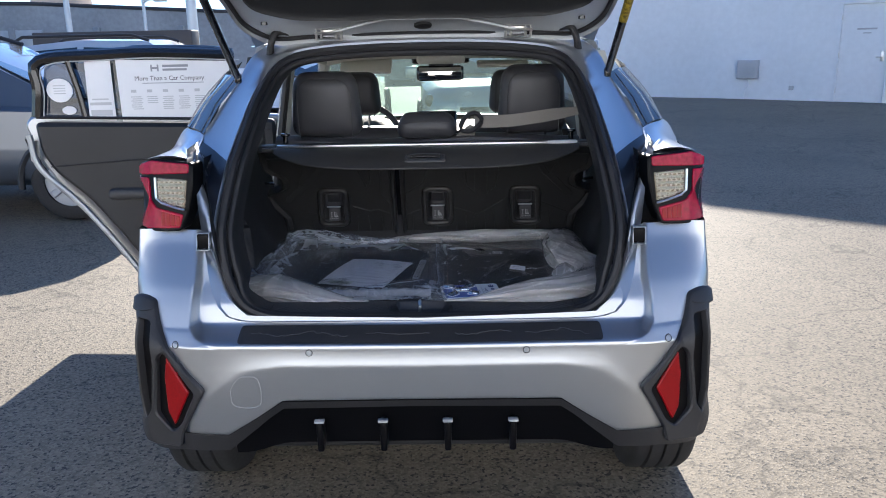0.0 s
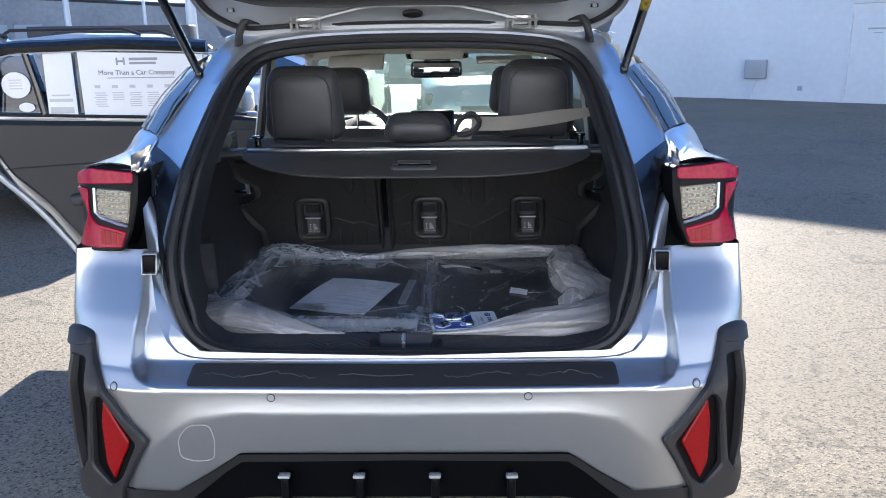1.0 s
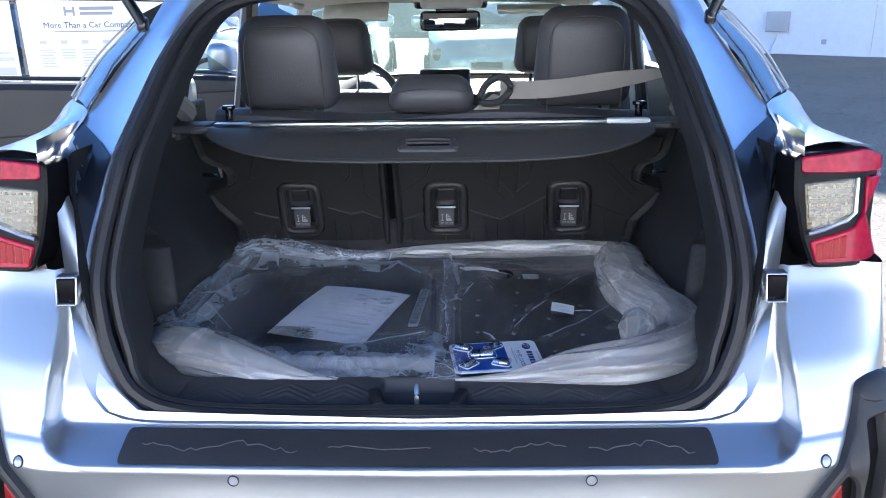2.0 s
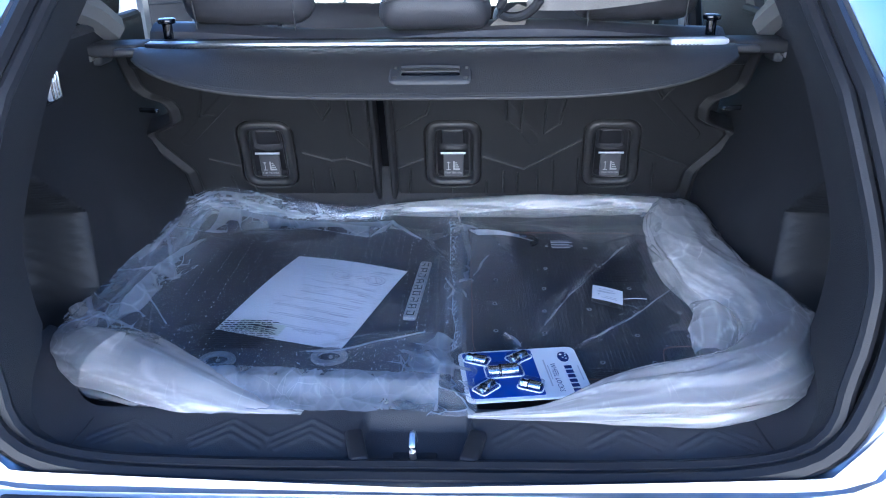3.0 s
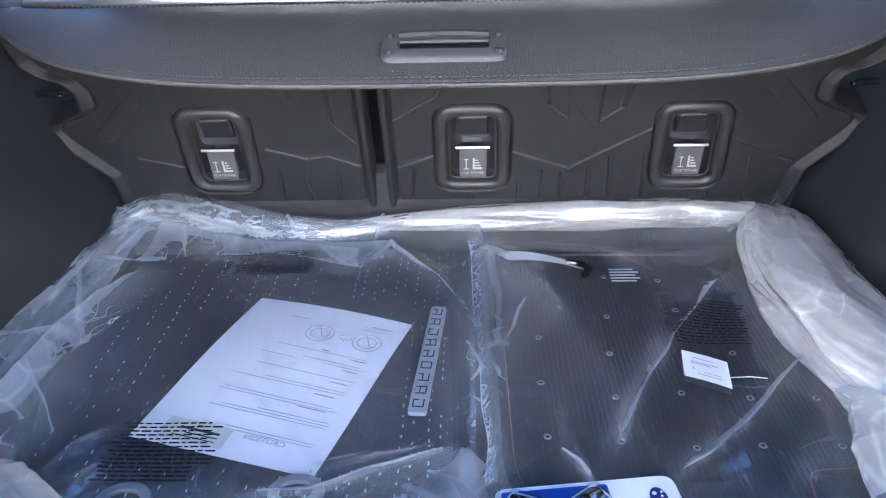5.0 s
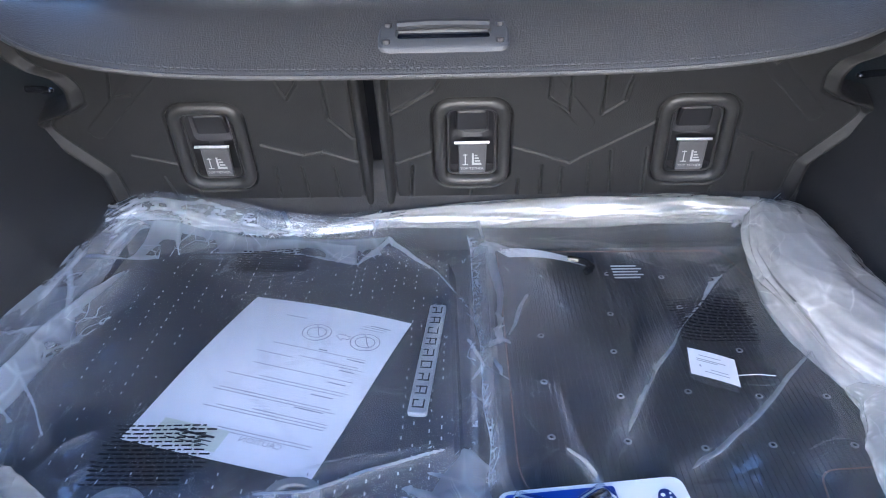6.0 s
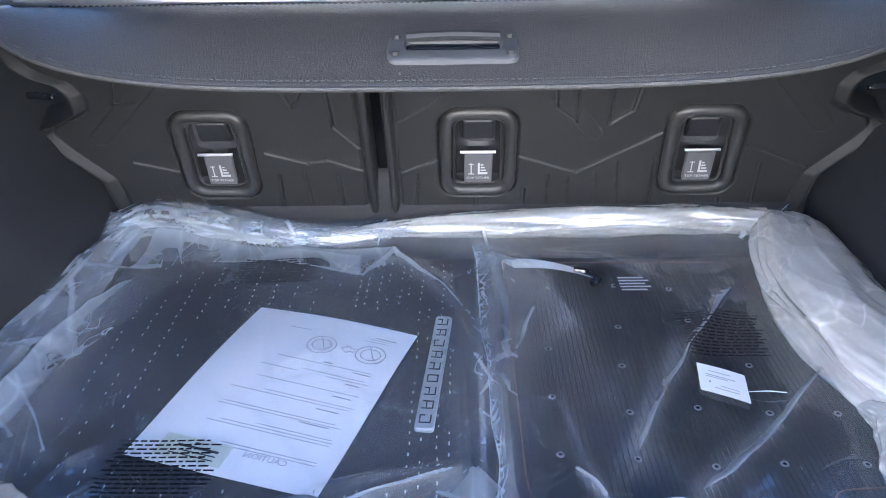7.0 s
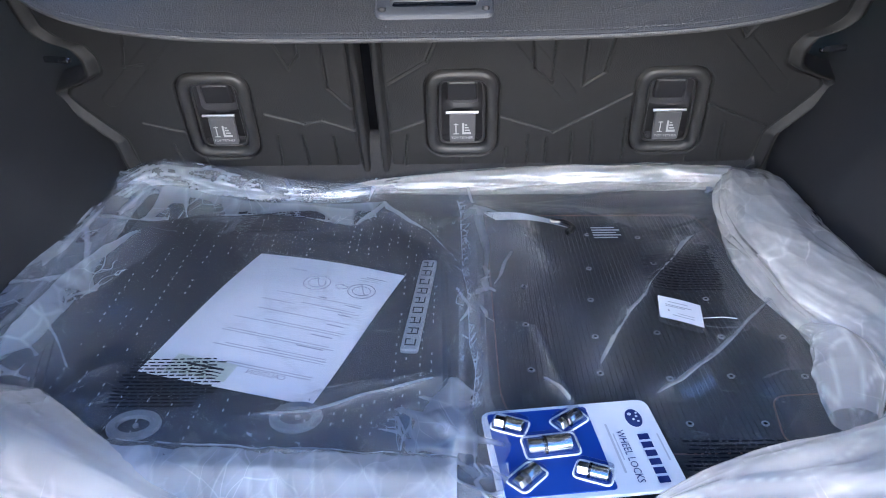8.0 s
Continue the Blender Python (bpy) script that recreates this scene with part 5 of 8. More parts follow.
        for k in range(5):
            rows.append((0.390 - 0.067 * k, 1.290, 0.022, 0.012))
            for j in range(7 if k != 1 else 4):
                rows.append((0.373 - 0.067 * k - _r.uniform(0, 0.008), 1.270 - 0.0085 * j, 0.044, 0.0036))
        part("printed_columns", bars(rows, lambda a, b, w: pl(a, b, 0.0042)), M_PALEINK, sh)
        doc = part("window_sheet", plate([(0.488, 1.172), (0.600, 1.180), (0.595, 1.428), (0.487, 1.430)], lambda a, b, w: pl(a, b, w + 0.003), 0.002, bevel=0.0005), M_POSTER, d, "white document sheet behind the glass")
        tagged(part("small_print", bars([(0.50, 1.195, 0.09, 0.025), (0.50, 1.24, 0.09, 0.012), (0.51, 1.262, 0.07, 0.006)], lambda a, b, w: pl(a, b, 0.0042)), M_PALEINK, doc), kind="stuff")
        ci = [(0.715 + 0.055 * math.cos(t), 1.305 + 0.05 * math.sin(t)) for t in np.linspace(0, 2 * math.pi, 26, endpoint=False)]
        rd = part("round_sticker", plate(ci, lambda a, b, w: pl(a, b, w - 0.004), 0.002, bevel=0.0005), M_PAPER, d, "round white sticker on the glass")
        tagged(part("small_print", bars([(0.69, 1.29 + 0.011 * k, 0.05, 0.004) for k in range(4)], lambda a, b, w: pl(a, b, -0.003)), M_PALEINK, rd), kind="stuff")
        oc = [(0.685 + 0.03 * math.cos(t), 1.22 + 0.018 * math.sin(t)) for t in np.linspace(0, 2 * math.pi, 22, endpoint=False)]
        part("oval_sticker", plate(oc, lambda a, b, w: pl(a, b, w - 0.004), 0.002, bevel=0.0005), M_PAPER, d, "oval white sticker on the glass")
    else:
        mi = part("door_mirror", rbox(0.12, 0.22, 0.15, 0.04, at=pl(0.2, 1.16, -0.17)), M_PAINT, d)
    return d


open_door(1.60, False)
open_door(2.66, True)

# ---- cabin ----
liner = part("headliner", grid(lambda u, v: (u * 0.56, 0.80 + v * 1.55, 1.456 - 0.020 * v - 0.036 * v * v - 0.025 * u ** 4), np.linspace(-1, 1, 20), np.linspace(0, 1, 16)), M_HEADLINER, car, "light grey fabric headliner")
for s in (-1, 1):
    f = lambda pts: [(s * x, y, z) for x, y, z in pts]
    # rear pillar trim, dark low and light above, with the belt guide
    rows_p = [spline(q, 28) for q in ([(0.535, 0.36, 1.165), (0.518, 0.52, 1.28), (0.492, 0.70, 1.39), (0.45, 0.80, 1.445)], [(0.575, 0.50, 1.170), (0.565, 0.62, 1.28), (0.535, 0.76, 1.395), (0.47, 0.86, 1.45)], [(0.60, 0.62, 1.165), (0.60, 0.74, 1.28), (0.56, 0.84, 1.40), (0.48, 0.92, 1.452)])]
    part("rear_pillar_trim", loft([f(q[:15]) for q in rows_p], False), M_DPILLAR, car, "grey rear pillar trim")
    part("rear_pillar_trim", loft([f(q[14:]) for q in rows_p], False), M_PILLAR, car, "light grey upper pillar trim")
    part("pillar_bin", tube(f(spline([(0.60, 0.62, 1.165), (0.605, 0.74, 1.215), (0.60, 0.82, 1.20), (0.595, 0.90, 1.155)], 12)), 0.028, 8), M_DPILLAR, car)
    part("centre_pillar", loft([f([(0.72, 0.96, 1.10), (0.66, 0.95, 1.10), (0.66, 1.06, 1.10), (0.72, 1.08, 1.10)]), f([(0.62, 0.98, 1.43), (0.575, 0.98, 1.43), (0.575, 1.04, 1.43), (0.62, 1.05, 1.43)])], True, True), M_PILLAR if s > 0 else M_TRIM, car)
    part("door_pillar", loft([f([(0.74, 1.60, 0.75), (0.69, 1.58, 0.75), (0.69, 1.70, 0.75), (0.74, 1.74, 0.75)]), f([(0.63, 1.62, 1.44), (0.59, 1.60, 1.44), (0.59, 1.68, 1.44), (0.63, 1.72, 1.44)])], True, True), M_PILLAR, car, "light grey pillar trim")
    part("pillar_edge", tube(f([(0.705, 1.575, 0.8), (0.602, 1.59, 1.43)]), 0.016, 8), M_RUBBER, car)
    part("windscreen_pillar", tube(f([(0.73, 3.0, 1.04), (0.66, 2.72, 1.24), (0.575, 2.36, 1.42)]), 0.032, 8), M_PILLAR, car)
    part("grab_handle", tube(f(spline([(0.535, 1.86, 1.425), (0.52, 1.88, 1.40), (0.52, 2.02, 1.395), (0.535, 2.05, 1.42)], 10)), 0.011, 8), M_HEADLINER, car, "light grab handle")
    part("grab_handle", tube(f(spline([(0.545, 1.18, 1.445), (0.53, 1.20, 1.415), (0.53, 1.34, 1.412), (0.545, 1.37, 1.44)], 10)), 0.011, 8), M_HEADLINER, car, "light grab handle")
    if s > 0:
        part("side_window_pane", grid(lambda u, v: (0.725 - 0.105 * v, 1.08 + 0.50 * u, 1.17 + 0.27 * v), np.linspace(0, 1, 4), np.linspace(0, 1, 4)), M_SIDEGLASS, car)
        part("side_window_pane", grid(lambda u, v: (0.735 - 0.115 * v, 1.74 + (1.0 - 0.45 * v) * u, 1.16 + 0.28 * v), np.linspace(0, 1, 4), np.linspace(0, 1, 4)), M_SIDEGLASS, car)
        part("door_lining", grid(lambda u, v: (0.735 + 0.02 * v, 1.05 + 1.7 * u, 1.17 - 0.5 * v), np.linspace(0, 1, 6), np.linspace(0, 1, 4)), M_TRIM, car)
    part("sun_visor", rbox(0.26, 0.13, 0.018, 0.008, at=(s * 0.345, 2.22, 1.372), rot=Matrix.Rotation(0.55 if s < 0 else 0.15, 4, "X")), M_HEADLINER, car, "light grey sun visor")
windscreen = part("windscreen", grid(lambda u, v: (u * (0.71 - 0.14 * v), 3.02 - 0.66 * v + 0.06 * (1 - u * u), 1.04 + 0.40 * v), np.linspace(-1, 1, 16), np.linspace(0, 1, 10)), M_WINDSCREEN, car, "green tinted windscreen")
windscreen.visible_shadow = False
console = part("overhead_console", rbox(0.24, 0.22, 0.05, 0.02, at=(0.035, 2.20, 1.402)), M_HEADLINER, car, "light grey overhead console")
part("console_lamp", rbox(0.12, 0.05, 0.012, 0.004, at=(0.035, 2.14, 1.372)), M_GLOSSBLK, console)
mir = part("rear_view_mirror", rbox(0.235, 0.045, 0.075, 0.02, at=(0.03, 2.14, 1.332)), M_GLOSSBLK, car, "black interior mirror")
part("mirror_glass", rbox(0.21, 0.004, 0.058, 0.0018, at=(0.03, 2.116, 1.332)), M_MIRROR, mir)
part("mirror_stalk", tube([(0.03, 2.16, 1.345), (0.03, 2.27, 1.39)], 0.012, 8), M_GLOSSBLK, mir)
part("camera_housing", rbox(0.30, 0.10, 0.05, 0.015, at=(0.03, 2.36, 1.40)), M_GLOSSBLK, car)
dash = part("dashboard", grid(lambda u, v: (u * 0.72, 2.42 + 0.62 * v, 1.02 + 0.025 * math.sin(v * 3.0) + 0.055 * math.exp(-((u + 0.5) / 0.16) ** 2) * math.sin(min(1, v * 2) * 3.1) + 0.045 * math.exp(-(u / 0.12) ** 2) * math.sin(min(1, v * 2) * 3.1)), np.linspace(-1, 1, 50), np.linspace(0, 1, 16)), M_DASH, car, "dark dashboard")
part("dash_face", grid(lambda u, v: (u * 0.72, 2.42 + 0.08 * v, 1.02 - 0.4 * v), np.linspace(-1, 1, 10), np.linspace(0, 1, 5)), M_DASH, dash)
part("centre_screen", rbox(0.22, 0.03, 0.28, 0.02, at=(0.0, 2.40, 0.99), rot=Matrix.Rotation(-0.2, 4, "X")), M_GLOSSBLK, dash)
_sw = Matrix.Translation((-0.36, 2.12, 1.005)) @ Matrix.Rotation(radians(68), 4, "X")
sw = part("steering_wheel", moved(tube([(0.185 * math.cos(a), 0.185 * math.sin(a), 0) for a in np.linspace(0, 2 * math.pi, 40, endpoint=False)], 0.015, 10, closed=True), _sw), M_LEATHER, car, "black leather steering wheel")
part("wheel_hub", moved(join(rbox(0.17, 0.13, 0.05, 0.03), rbox(0.36, 0.035, 0.02, 0.008), rbox(0.04, 0.18, 0.02, 0.008, at=(0, -0.09, 0))), _sw), M_TRIM, sw)


def cushion(w, h, d, at, lean=0.0, r=0.05, crown=0.02, taper=0.0):
    """A padded block: w across, h high, d deep, its faces gently domed."""
    bm = rbox(w, d, h, r, 4)
    bmesh.ops.subdivide_edges(bm, edges=[e for e in bm.edges if e.calc_length() > 0.03], cuts=4, use_grid_fill=True)
    for v in bm.verts:
        a, b = 2 * v.co.x / w, 2 * v.co.z / h
        k = (1 - min(1, a * a)) * (1 - min(1, b * b))
        v.co.y += math.copysign(crown * k, v.co.y)
        v.co.x *= 1 - taper * (b + 1) / 2
        v.co.z += 0.25 * crown * (1 - min(1, a * a)) * (1 if v.co.z > 0 else 0)
    bm.transform(Matrix.Translation(at) @ Matrix.Rotation(lean, 4, "X"))
    return bm


def headrest(x, y, z, w, h, d, parent, lean=0.12):
    hr = part("headrest", cushion(w, h, d, (x, y, z), lean, r=0.068, crown=0.016, taper=0.14), M_LEATHER, parent, "dark leatherette headrest with a stitched seam")
    m = Matrix.Translation((x, y, z)) @ Matrix.Rotation(lean, 4, "X")
    k = 0.36
    path = [(-w * k, -0.48, -h * 0.5), (-w * k, -0.5, h * 0.12), (-w * k * 0.9, -0.5, h * 0.33), (-w * k * 0.55, -0.5, h * 0.425), (0, -0.5, h * 0.445), (w * k * 0.55, -0.5, h * 0.425), (w * k * 0.9, -0.5, h * 0.33), (w * k, -0.5, h * 0.12), (w * k, -0.48, -h * 0.5)]
    pts = []
    for a, b, c in spline(path, 30):
        aa, cc = 2 * a / w, 2 * c / h
        pts.append(m @ Vector((a, b * d - 0.0145 * (1 - min(1, aa * aa)) * (1 - min(1, cc * cc)) - 0.0005, c)))
    part("seam", tube(pts, 0.0016, 5), M_THREAD, hr)
    for s in (-1, 1):
        part("post", tube([m @ Vector((s * 0.05, 0.01, -h * 0.5 + 0.01)), m @ Vector((s * 0.05, 0.01, -h * 0.5 - 0.06))], 0.006, 8), M_CHROME, hr)
    return hr


# rear bench, seen from behind: carpeted backs in two parts
SEAT = lambda x, z, w=0.0: Vector((x, 0.995 - 0.40 * (z - 0.80) - w * 0.928, z - w * 0.371))
seat_l = part("rear_seat", cushion(0.44, 0.42, 0.12, (-0.335, 1.045, 0.93), 0.38, crown=0.012), M_LEATHER, car, "narrow part of the split rear seat")
seat_r = part("rear_seat", cushion(0.66, 0.42, 0.12, (0.232, 1.045, 0.93), 0.38, crown=0.012), M_LEATHER, car, "wide part of the split rear seat")
seat_top = part("seat_top", tube([(x, 0.955, 1.118 + 0.008 * math.sin(x * 9)) for x in np.linspace(-0.53, 0.53, 30)], 0.045, 10, flat=0.75), M_LEATHER, car, "dark seat tops behind the cover")
headrest(-0.352, 0.965, 1.262, 0.256, 0.225, 0.10, seat_l)
headrest(0.368, 0.965, 1.270, 0.246, 0.235, 0.10, seat_r)
hc = part("headrest", cushion(0.222, 0.085, 0.10, (0.0, 0.945, 1.188), 0.12, r=0.038, crown=0.010, taper=0.16), M_LEATHER, seat_r, "low dark centre headrest")
part("seam", tube([Vector((x, 0.888 - 0.004 * (1 - (x / 0.1) ** 2), 1.196 + 0.012 * (1 - (x / 0.1) ** 2))) for x in np.linspace(-0.098, 0.098, 20)], 0.0014, 5), M_THREAD, hc)
for x in (-0.492, 0.498):
    kn = part("release_knob", disc(0.009, 0.03, 14, at=(x, 0.908, 1.150)), M_GLOSSBLK, car)
    part("knob_cap", disc(0.016, 0.010, 16, at=(x, 0.908, 1.166), bevel=0.003), M_GLOSSBLK, kn)
for x in (-0.345, 0.365):
    fs = part("front_seat", cushion(0.46, 0.55, 0.14, (x, 1.80, 0.83), -0.05, crown=0.015), M_LEATHER, car, "dark front seat")
    headrest(x, 1.79, 1.255, 0.225, 0.19, 0.09, fs, lean=0.05)

# grey belt of the middle seat, stretched across from the side
_bp = spline([(0.165, 0.905, 1.200), (0.30, 0.888, 1.208), (0.45, 0.880, 1.222), (0.585, 0.885, 1.246)], 30)
part("seat_belt", loft([[(p[0], p[1] + 0.004 * math.sin(p[0] * 20), p[2] + k * (0.021 - 0.012 * smooth(0.40, 0.6, p[0])) + 0.003 * math.sin(p[0] * 17)) for p in _bp] for k in (-1, 0, 1)], False), M_BELT, car, "grey seat belt webbing stretched sideways")
bk = part("belt_buckle", tube(spline([(0.118, 0.900, 1.175), (0.132, 0.892, 1.215), (0.168, 0.890, 1.232), (0.190, 0.892, 1.205), (0.160, 0.900, 1.172)], 18, closed=True), 0.0085, 8, closed=True), M_TRIM, car, "dark plastic belt tongue")
part("belt_strap", loft([[(0.10, 0.93, 1.150 + k * 0.0), (0.125, 0.925, 1.172), (0.150, 0.92, 1.190)], [(0.165, 0.93, 1.150), (0.168, 0.925, 1.165), (0.176, 0.92, 1.180)]], False), M_BELT, bk)
part("side_belt", loft([[(0.575, 1.35, 1.43), (0.60, 1.12, 1.30), (0.605, 1.0, 1.17)], [(0.575, 1.40, 1.43), (0.60, 1.17, 1.30), (0.605, 1.05, 1.17)]], False), M_BELT, car, "grey seat belt hanging beside the seat")
part("side_belt", tube([(0.62, 1.62, 1.40), (0.64, 1.60, 1.18), (0.65, 1.60, 1.0)], 0.018, 8, flat=0.3), M_BELT, car)

# cabin floor and bench, closing the car below
part("bench_cushion", cushion(1.22, 0.24, 0.52, (0.0, 1.36, 0.66), 0.0, crown=0.01), M_LEATHER, car, "dark rear bench")
part("cabin_floor", rbox(1.46, 2.1, 0.04, 0.01, at=(0, 2.0, 0.42)), M_CARPET, car)
part("bench_base", rbox(1.30, 0.16, 0.62, 0.02, at=(0, 1.075, 0.55)), M_CARPET, car)

# ---- load space lining ----
floor_ob = part("load_floor", rbox(1.14, 0.80, 0.03, 0.004, at=(0, 0.64, 0.690)), M_CARPET, car, "black carpeted load floor")


def side_trim(y, z):
    """Half width of the side lining, at a place along the car and a height."""
    x = 0.545 + 0.055 * smooth(0.74, 1.12, z)
    x = x + 0.0 * y
    # deeper pocket behind the wheel housing, with a flat floor edge
    edge = np.interp(z, [0.70, 0.83, 0.90, 0.985, 1.02], [0.55, 0.585, 0.615, 0.53, 0.42])
    x = x + 0.115 * smooth(0.010, -0.010, y - edge) * smooth(0.30, 0.36, y) * smooth(1.045, 1.0, z + 0.10 * (0.45 - y))
    # wheel housing swells into the load space by the seat
    x = x - 0.022 * smooth(0.66, 0.80, y) * smooth(0.98, 0.80, z)
    # towards the opening the lining closes in to the seal
    x = x - 0.030 * smooth(0.36, 0.24, y)
    return x


for s in (-1, 1):
    yy, zz = np.meshgrid(np.linspace(0.20, 1.06, 120), np.linspace(0.70, 1.165, 80), indexing="ij")
    yy = yy + (zz - 0.95) * 0.45 * smooth(0.55, 0.22, yy) * smooth(0.85, 1.05, zz)
    tr_ob = part("side_lining", sheet(s * side_trim(yy, zz), yy, zz), M_TRIM, car, "dark grey plastic side lining", sharp=70)
    part("lining_ledge", tube([(s * (0.603 - 0.03 * float(smooth(0.6, 0.4, y))), y, 1.165) for y in np.linspace(0.50, 1.04, 16)], 0.009, 8), M_TRIM2, tr_ob)
    hk = part("bag_hook", tube(spline([(s * 0.60, 0.945, 0.992), (s * 0.575, 0.945, 0.992), (s * 0.555, 0.945, 0.990)], 8), 0.005, 8), M_GLOSSBLK, tr_ob, "black plastic bag hook")
    part("hook_tip", rbox(0.016, 0.010, 0.007, 0.003, at=(s * 0.556, 0.943, 0.990)), M_GLOSSBLK, hk)
    lamp_ob = part("load_lamp", rbox(0.014, 0.085, 0.062, 0.006, at=(s * 0.590, 0.612, 1.108)), M_GLOSSBLK, tr_ob, "clear load lamp" if s < 0 else "black hook bracket")
    if s < 0:
        part("lamp_glass", rbox(0.018, 0.034, 0.046, 0.006, at=(s * 0.585, 0.634, 1.106)), M_LAMPLENS, lamp_ob, "bright ribbed clear lens")
        for k in range(4):
            part("lens_rib", rbox(0.003, 0.003, 0.040, 0.001, at=(s * 0.5755, 0.622 + 0.008 * k, 1.106)), M_CHROME, lamp_ob)
    else:
        part("hook_slot", rbox(0.016, 0.03, 0.042, 0.004, at=(s * 0.585, 0.612, 1.118)), M_TRIM2, lamp_ob)
        part("hook_edge", tube([(s * 0.580, 0.598, 1.094), (s * 0.580, 0.632, 1.094), (s * 0.580, 0.632, 1.106)], 0.0018, 6), M_TAG, lamp_ob)

# sill trim with a chevron relief, notched for the catch
_sx, _sv = np.meshgrid(np.linspace(-0.56, 0.56, 420), np.linspace(0, 1, 60), indexing="ij")
_ymid = 0.285 + 0.16 * smooth(0.40, 0.56, np.abs(_sx)) ** 1.5
_yout = 0.178 + 0.06 * smooth(0.44, 0.56, np.abs(_sx))
_zout = 0.748 + 0.11 * smooth(0.40, 0.56, np.abs(_sx)) ** 1.4
_zin = 0.761 + 0.03 * smooth(0.42, 0.56, np.abs(_sx))
_sy = _yout + _sv * (_ymid - _yout)
_sz = _zout + smooth(0, 1, _sv) * (_zin - _zout)
_rel = np.zeros_like(_sx)
for cx in (-0.36, -0.235, -0.135, 0.14, 0.25, 0.36):
    for k in range(3):
        a = np.abs(_sx - cx) * 0.62 + 0.012 * k
        d = np.abs((_sy - 0.262 + a) - 0.0)
        _rel += (0.0010 + 0.0011 * noise2(_sx * 25 + k, _sy * 60)) * np.exp(-(d / 0.0032) ** 2) * (np.abs(_sx - cx) < 0.052 - 0.006 * k) * (_sy > 0.205) * (_sy < 0.268)
_sz = _sz + _rel * (np.abs(_sx) < 0.43) * (np.abs(_sx) > 0.075)
_notch = smooth(0.066, 0.058, np.abs(_sx + 0.004) - 0.02 * (1 - _sv)) * smooth(1.0, 0.8, _sv)
_sz = _sz - 0.020 * _notch
sill = part("load_sill", sheet(_sx, _sy, _sz), M_TRIM2, car, "dark plastic load sill with chevron relief", sharp=50)
part("sill_wall", grid(lambda x, v: (x, float(0.285 + 0.16 * smooth(0.40, 0.56, abs(x)) ** 1.5) + 0.006 * v, 0.761 + 0.03 * float(smooth(0.42, 0.56, abs(x))) - 0.085 * v), np.linspace(-0.56, 0.56, 60), np.linspace(0, 1, 4)), M_TRIM2, sill)
for x in (-0.425, 0.425):
    part("sill_joint", tube([(x, 0.20, 0.756), (x - math.copysign(0.012, x), 0.255, 0.7655)], 0.0012, 5), M_RUBBER, sill)
ck = part("catch", tube(spline([(-0.004, 0.205, 0.742), (-0.004, 0.186, 0.765), (-0.004, 0.182, 0.785), (-0.004, 0.196, 0.790), (-0.004, 0.208, 0.77)], 14), 0.0042, 8), M_STEEL, car, "bright steel tailgate catch")
for k in (-1, 1):
    part("catch_wall", rbox(0.022, 0.060, 0.024, 0.005, at=(-0.004 + k * 0.070, 0.212, 0.752), rot=Matrix.Rotation(k * -0.25, 4, "Z")), M_RUBBER, ck, "dark side of the catch recess")
part("catch_plate", rbox(0.055, 0.02, 0.012, 0.003, at=(-0.004, 0.212, 0.738)), M_TRIM, ck)

# ---- split seat backs: embossed panels ----
GROOVES_L = [((-0.465, 0.887), (-0.40, 0.868)), ((-0.272, 0.901), (-0.215, 0.882)), ((-0.215, 0.882), (-0.185, 0.888)), ((-0.185, 0.888), (-0.138, 0.868)),
             ((-0.249, 1.05), (-0.221, 0.978)), ((-0.221, 0.978), (-0.205, 1.0)), ((-0.205, 1.0), (-0.205, 1.06)), ((-0.171, 1.06), (-0.169, 0.945)), ((-0.169, 0.945), (-0.138, 0.909)),
             ((-0.26, 0.861), (-0.265, 0.78)), ((-0.222, 0.861), (-0.218, 0.78)), ((-0.173, 0.858), (-0.17, 0.78)), ((-0.39, 0.83), (-0.378, 0.79)), ((-0.43, 0.845), (-0.42, 0.79)), ((-0.44, 1.05), (-0.46, 0.985)), ((-0.46, 0.985), (-0.43, 0.99))]
GROOVES_R = [((-0.081, 0.864), (-0.027, 0.886)), ((0.086, 0.893), (0.174, 0.861)), ((0.174, 0.861), (0.290, 0.933)), ((0.131, 1.06), (0.136, 0.973)), ((0.136, 0.973), (0.164, 0.950)), ((0.164, 0.950), (0.164, 1.06)),
             ((0.208, 1.06), (0.210, 0.945)), ((0.210, 0.945), (0.239, 0.967)), ((0.239, 0.967), (0.252, 1.06)), ((0.404, 0.909), (0.500, 0.868)), ((-0.081, 0.95), (-0.02, 0.988)), ((-0.02, 0.988), (0.01, 1.06)),
             ((0.134, 0.856), (0.135, 0.785)), ((0.163, 0.851), (0.165, 0.785)), ((0.203, 0.861), (0.207, 0.785)), ((0.232, 0.881), (0.240, 0.80)), ((0.283, 0.886), (0.290, 0.80)), ((0.435, 0.874), (0.446, 0.785)),
             ((-0.056, 0.859), (-0.064, 0.785)), ((0.10, 0.83), (0.10, 0.785)), ((0.03, 0.81), (0.03, 0.785)), ((0.391, 0.81), (0.393, 0.785)), ((0.40, 1.06), (0.425, 1.02)), ((0.425, 1.02), (0.455, 1.06))]
WIDE_L = [((-0.50, 0.93), (-0.38, 1.04))]
WIDE_R = [((0.11, 1.03), (0.19, 0.93)), ((0.40, 1.04), (0.50, 0.94))]
LATCHES = ((-0.345, 0.895, 0.0030), (0.031, 0.895, 0.0), (0.347, 0.895, -0.0045))


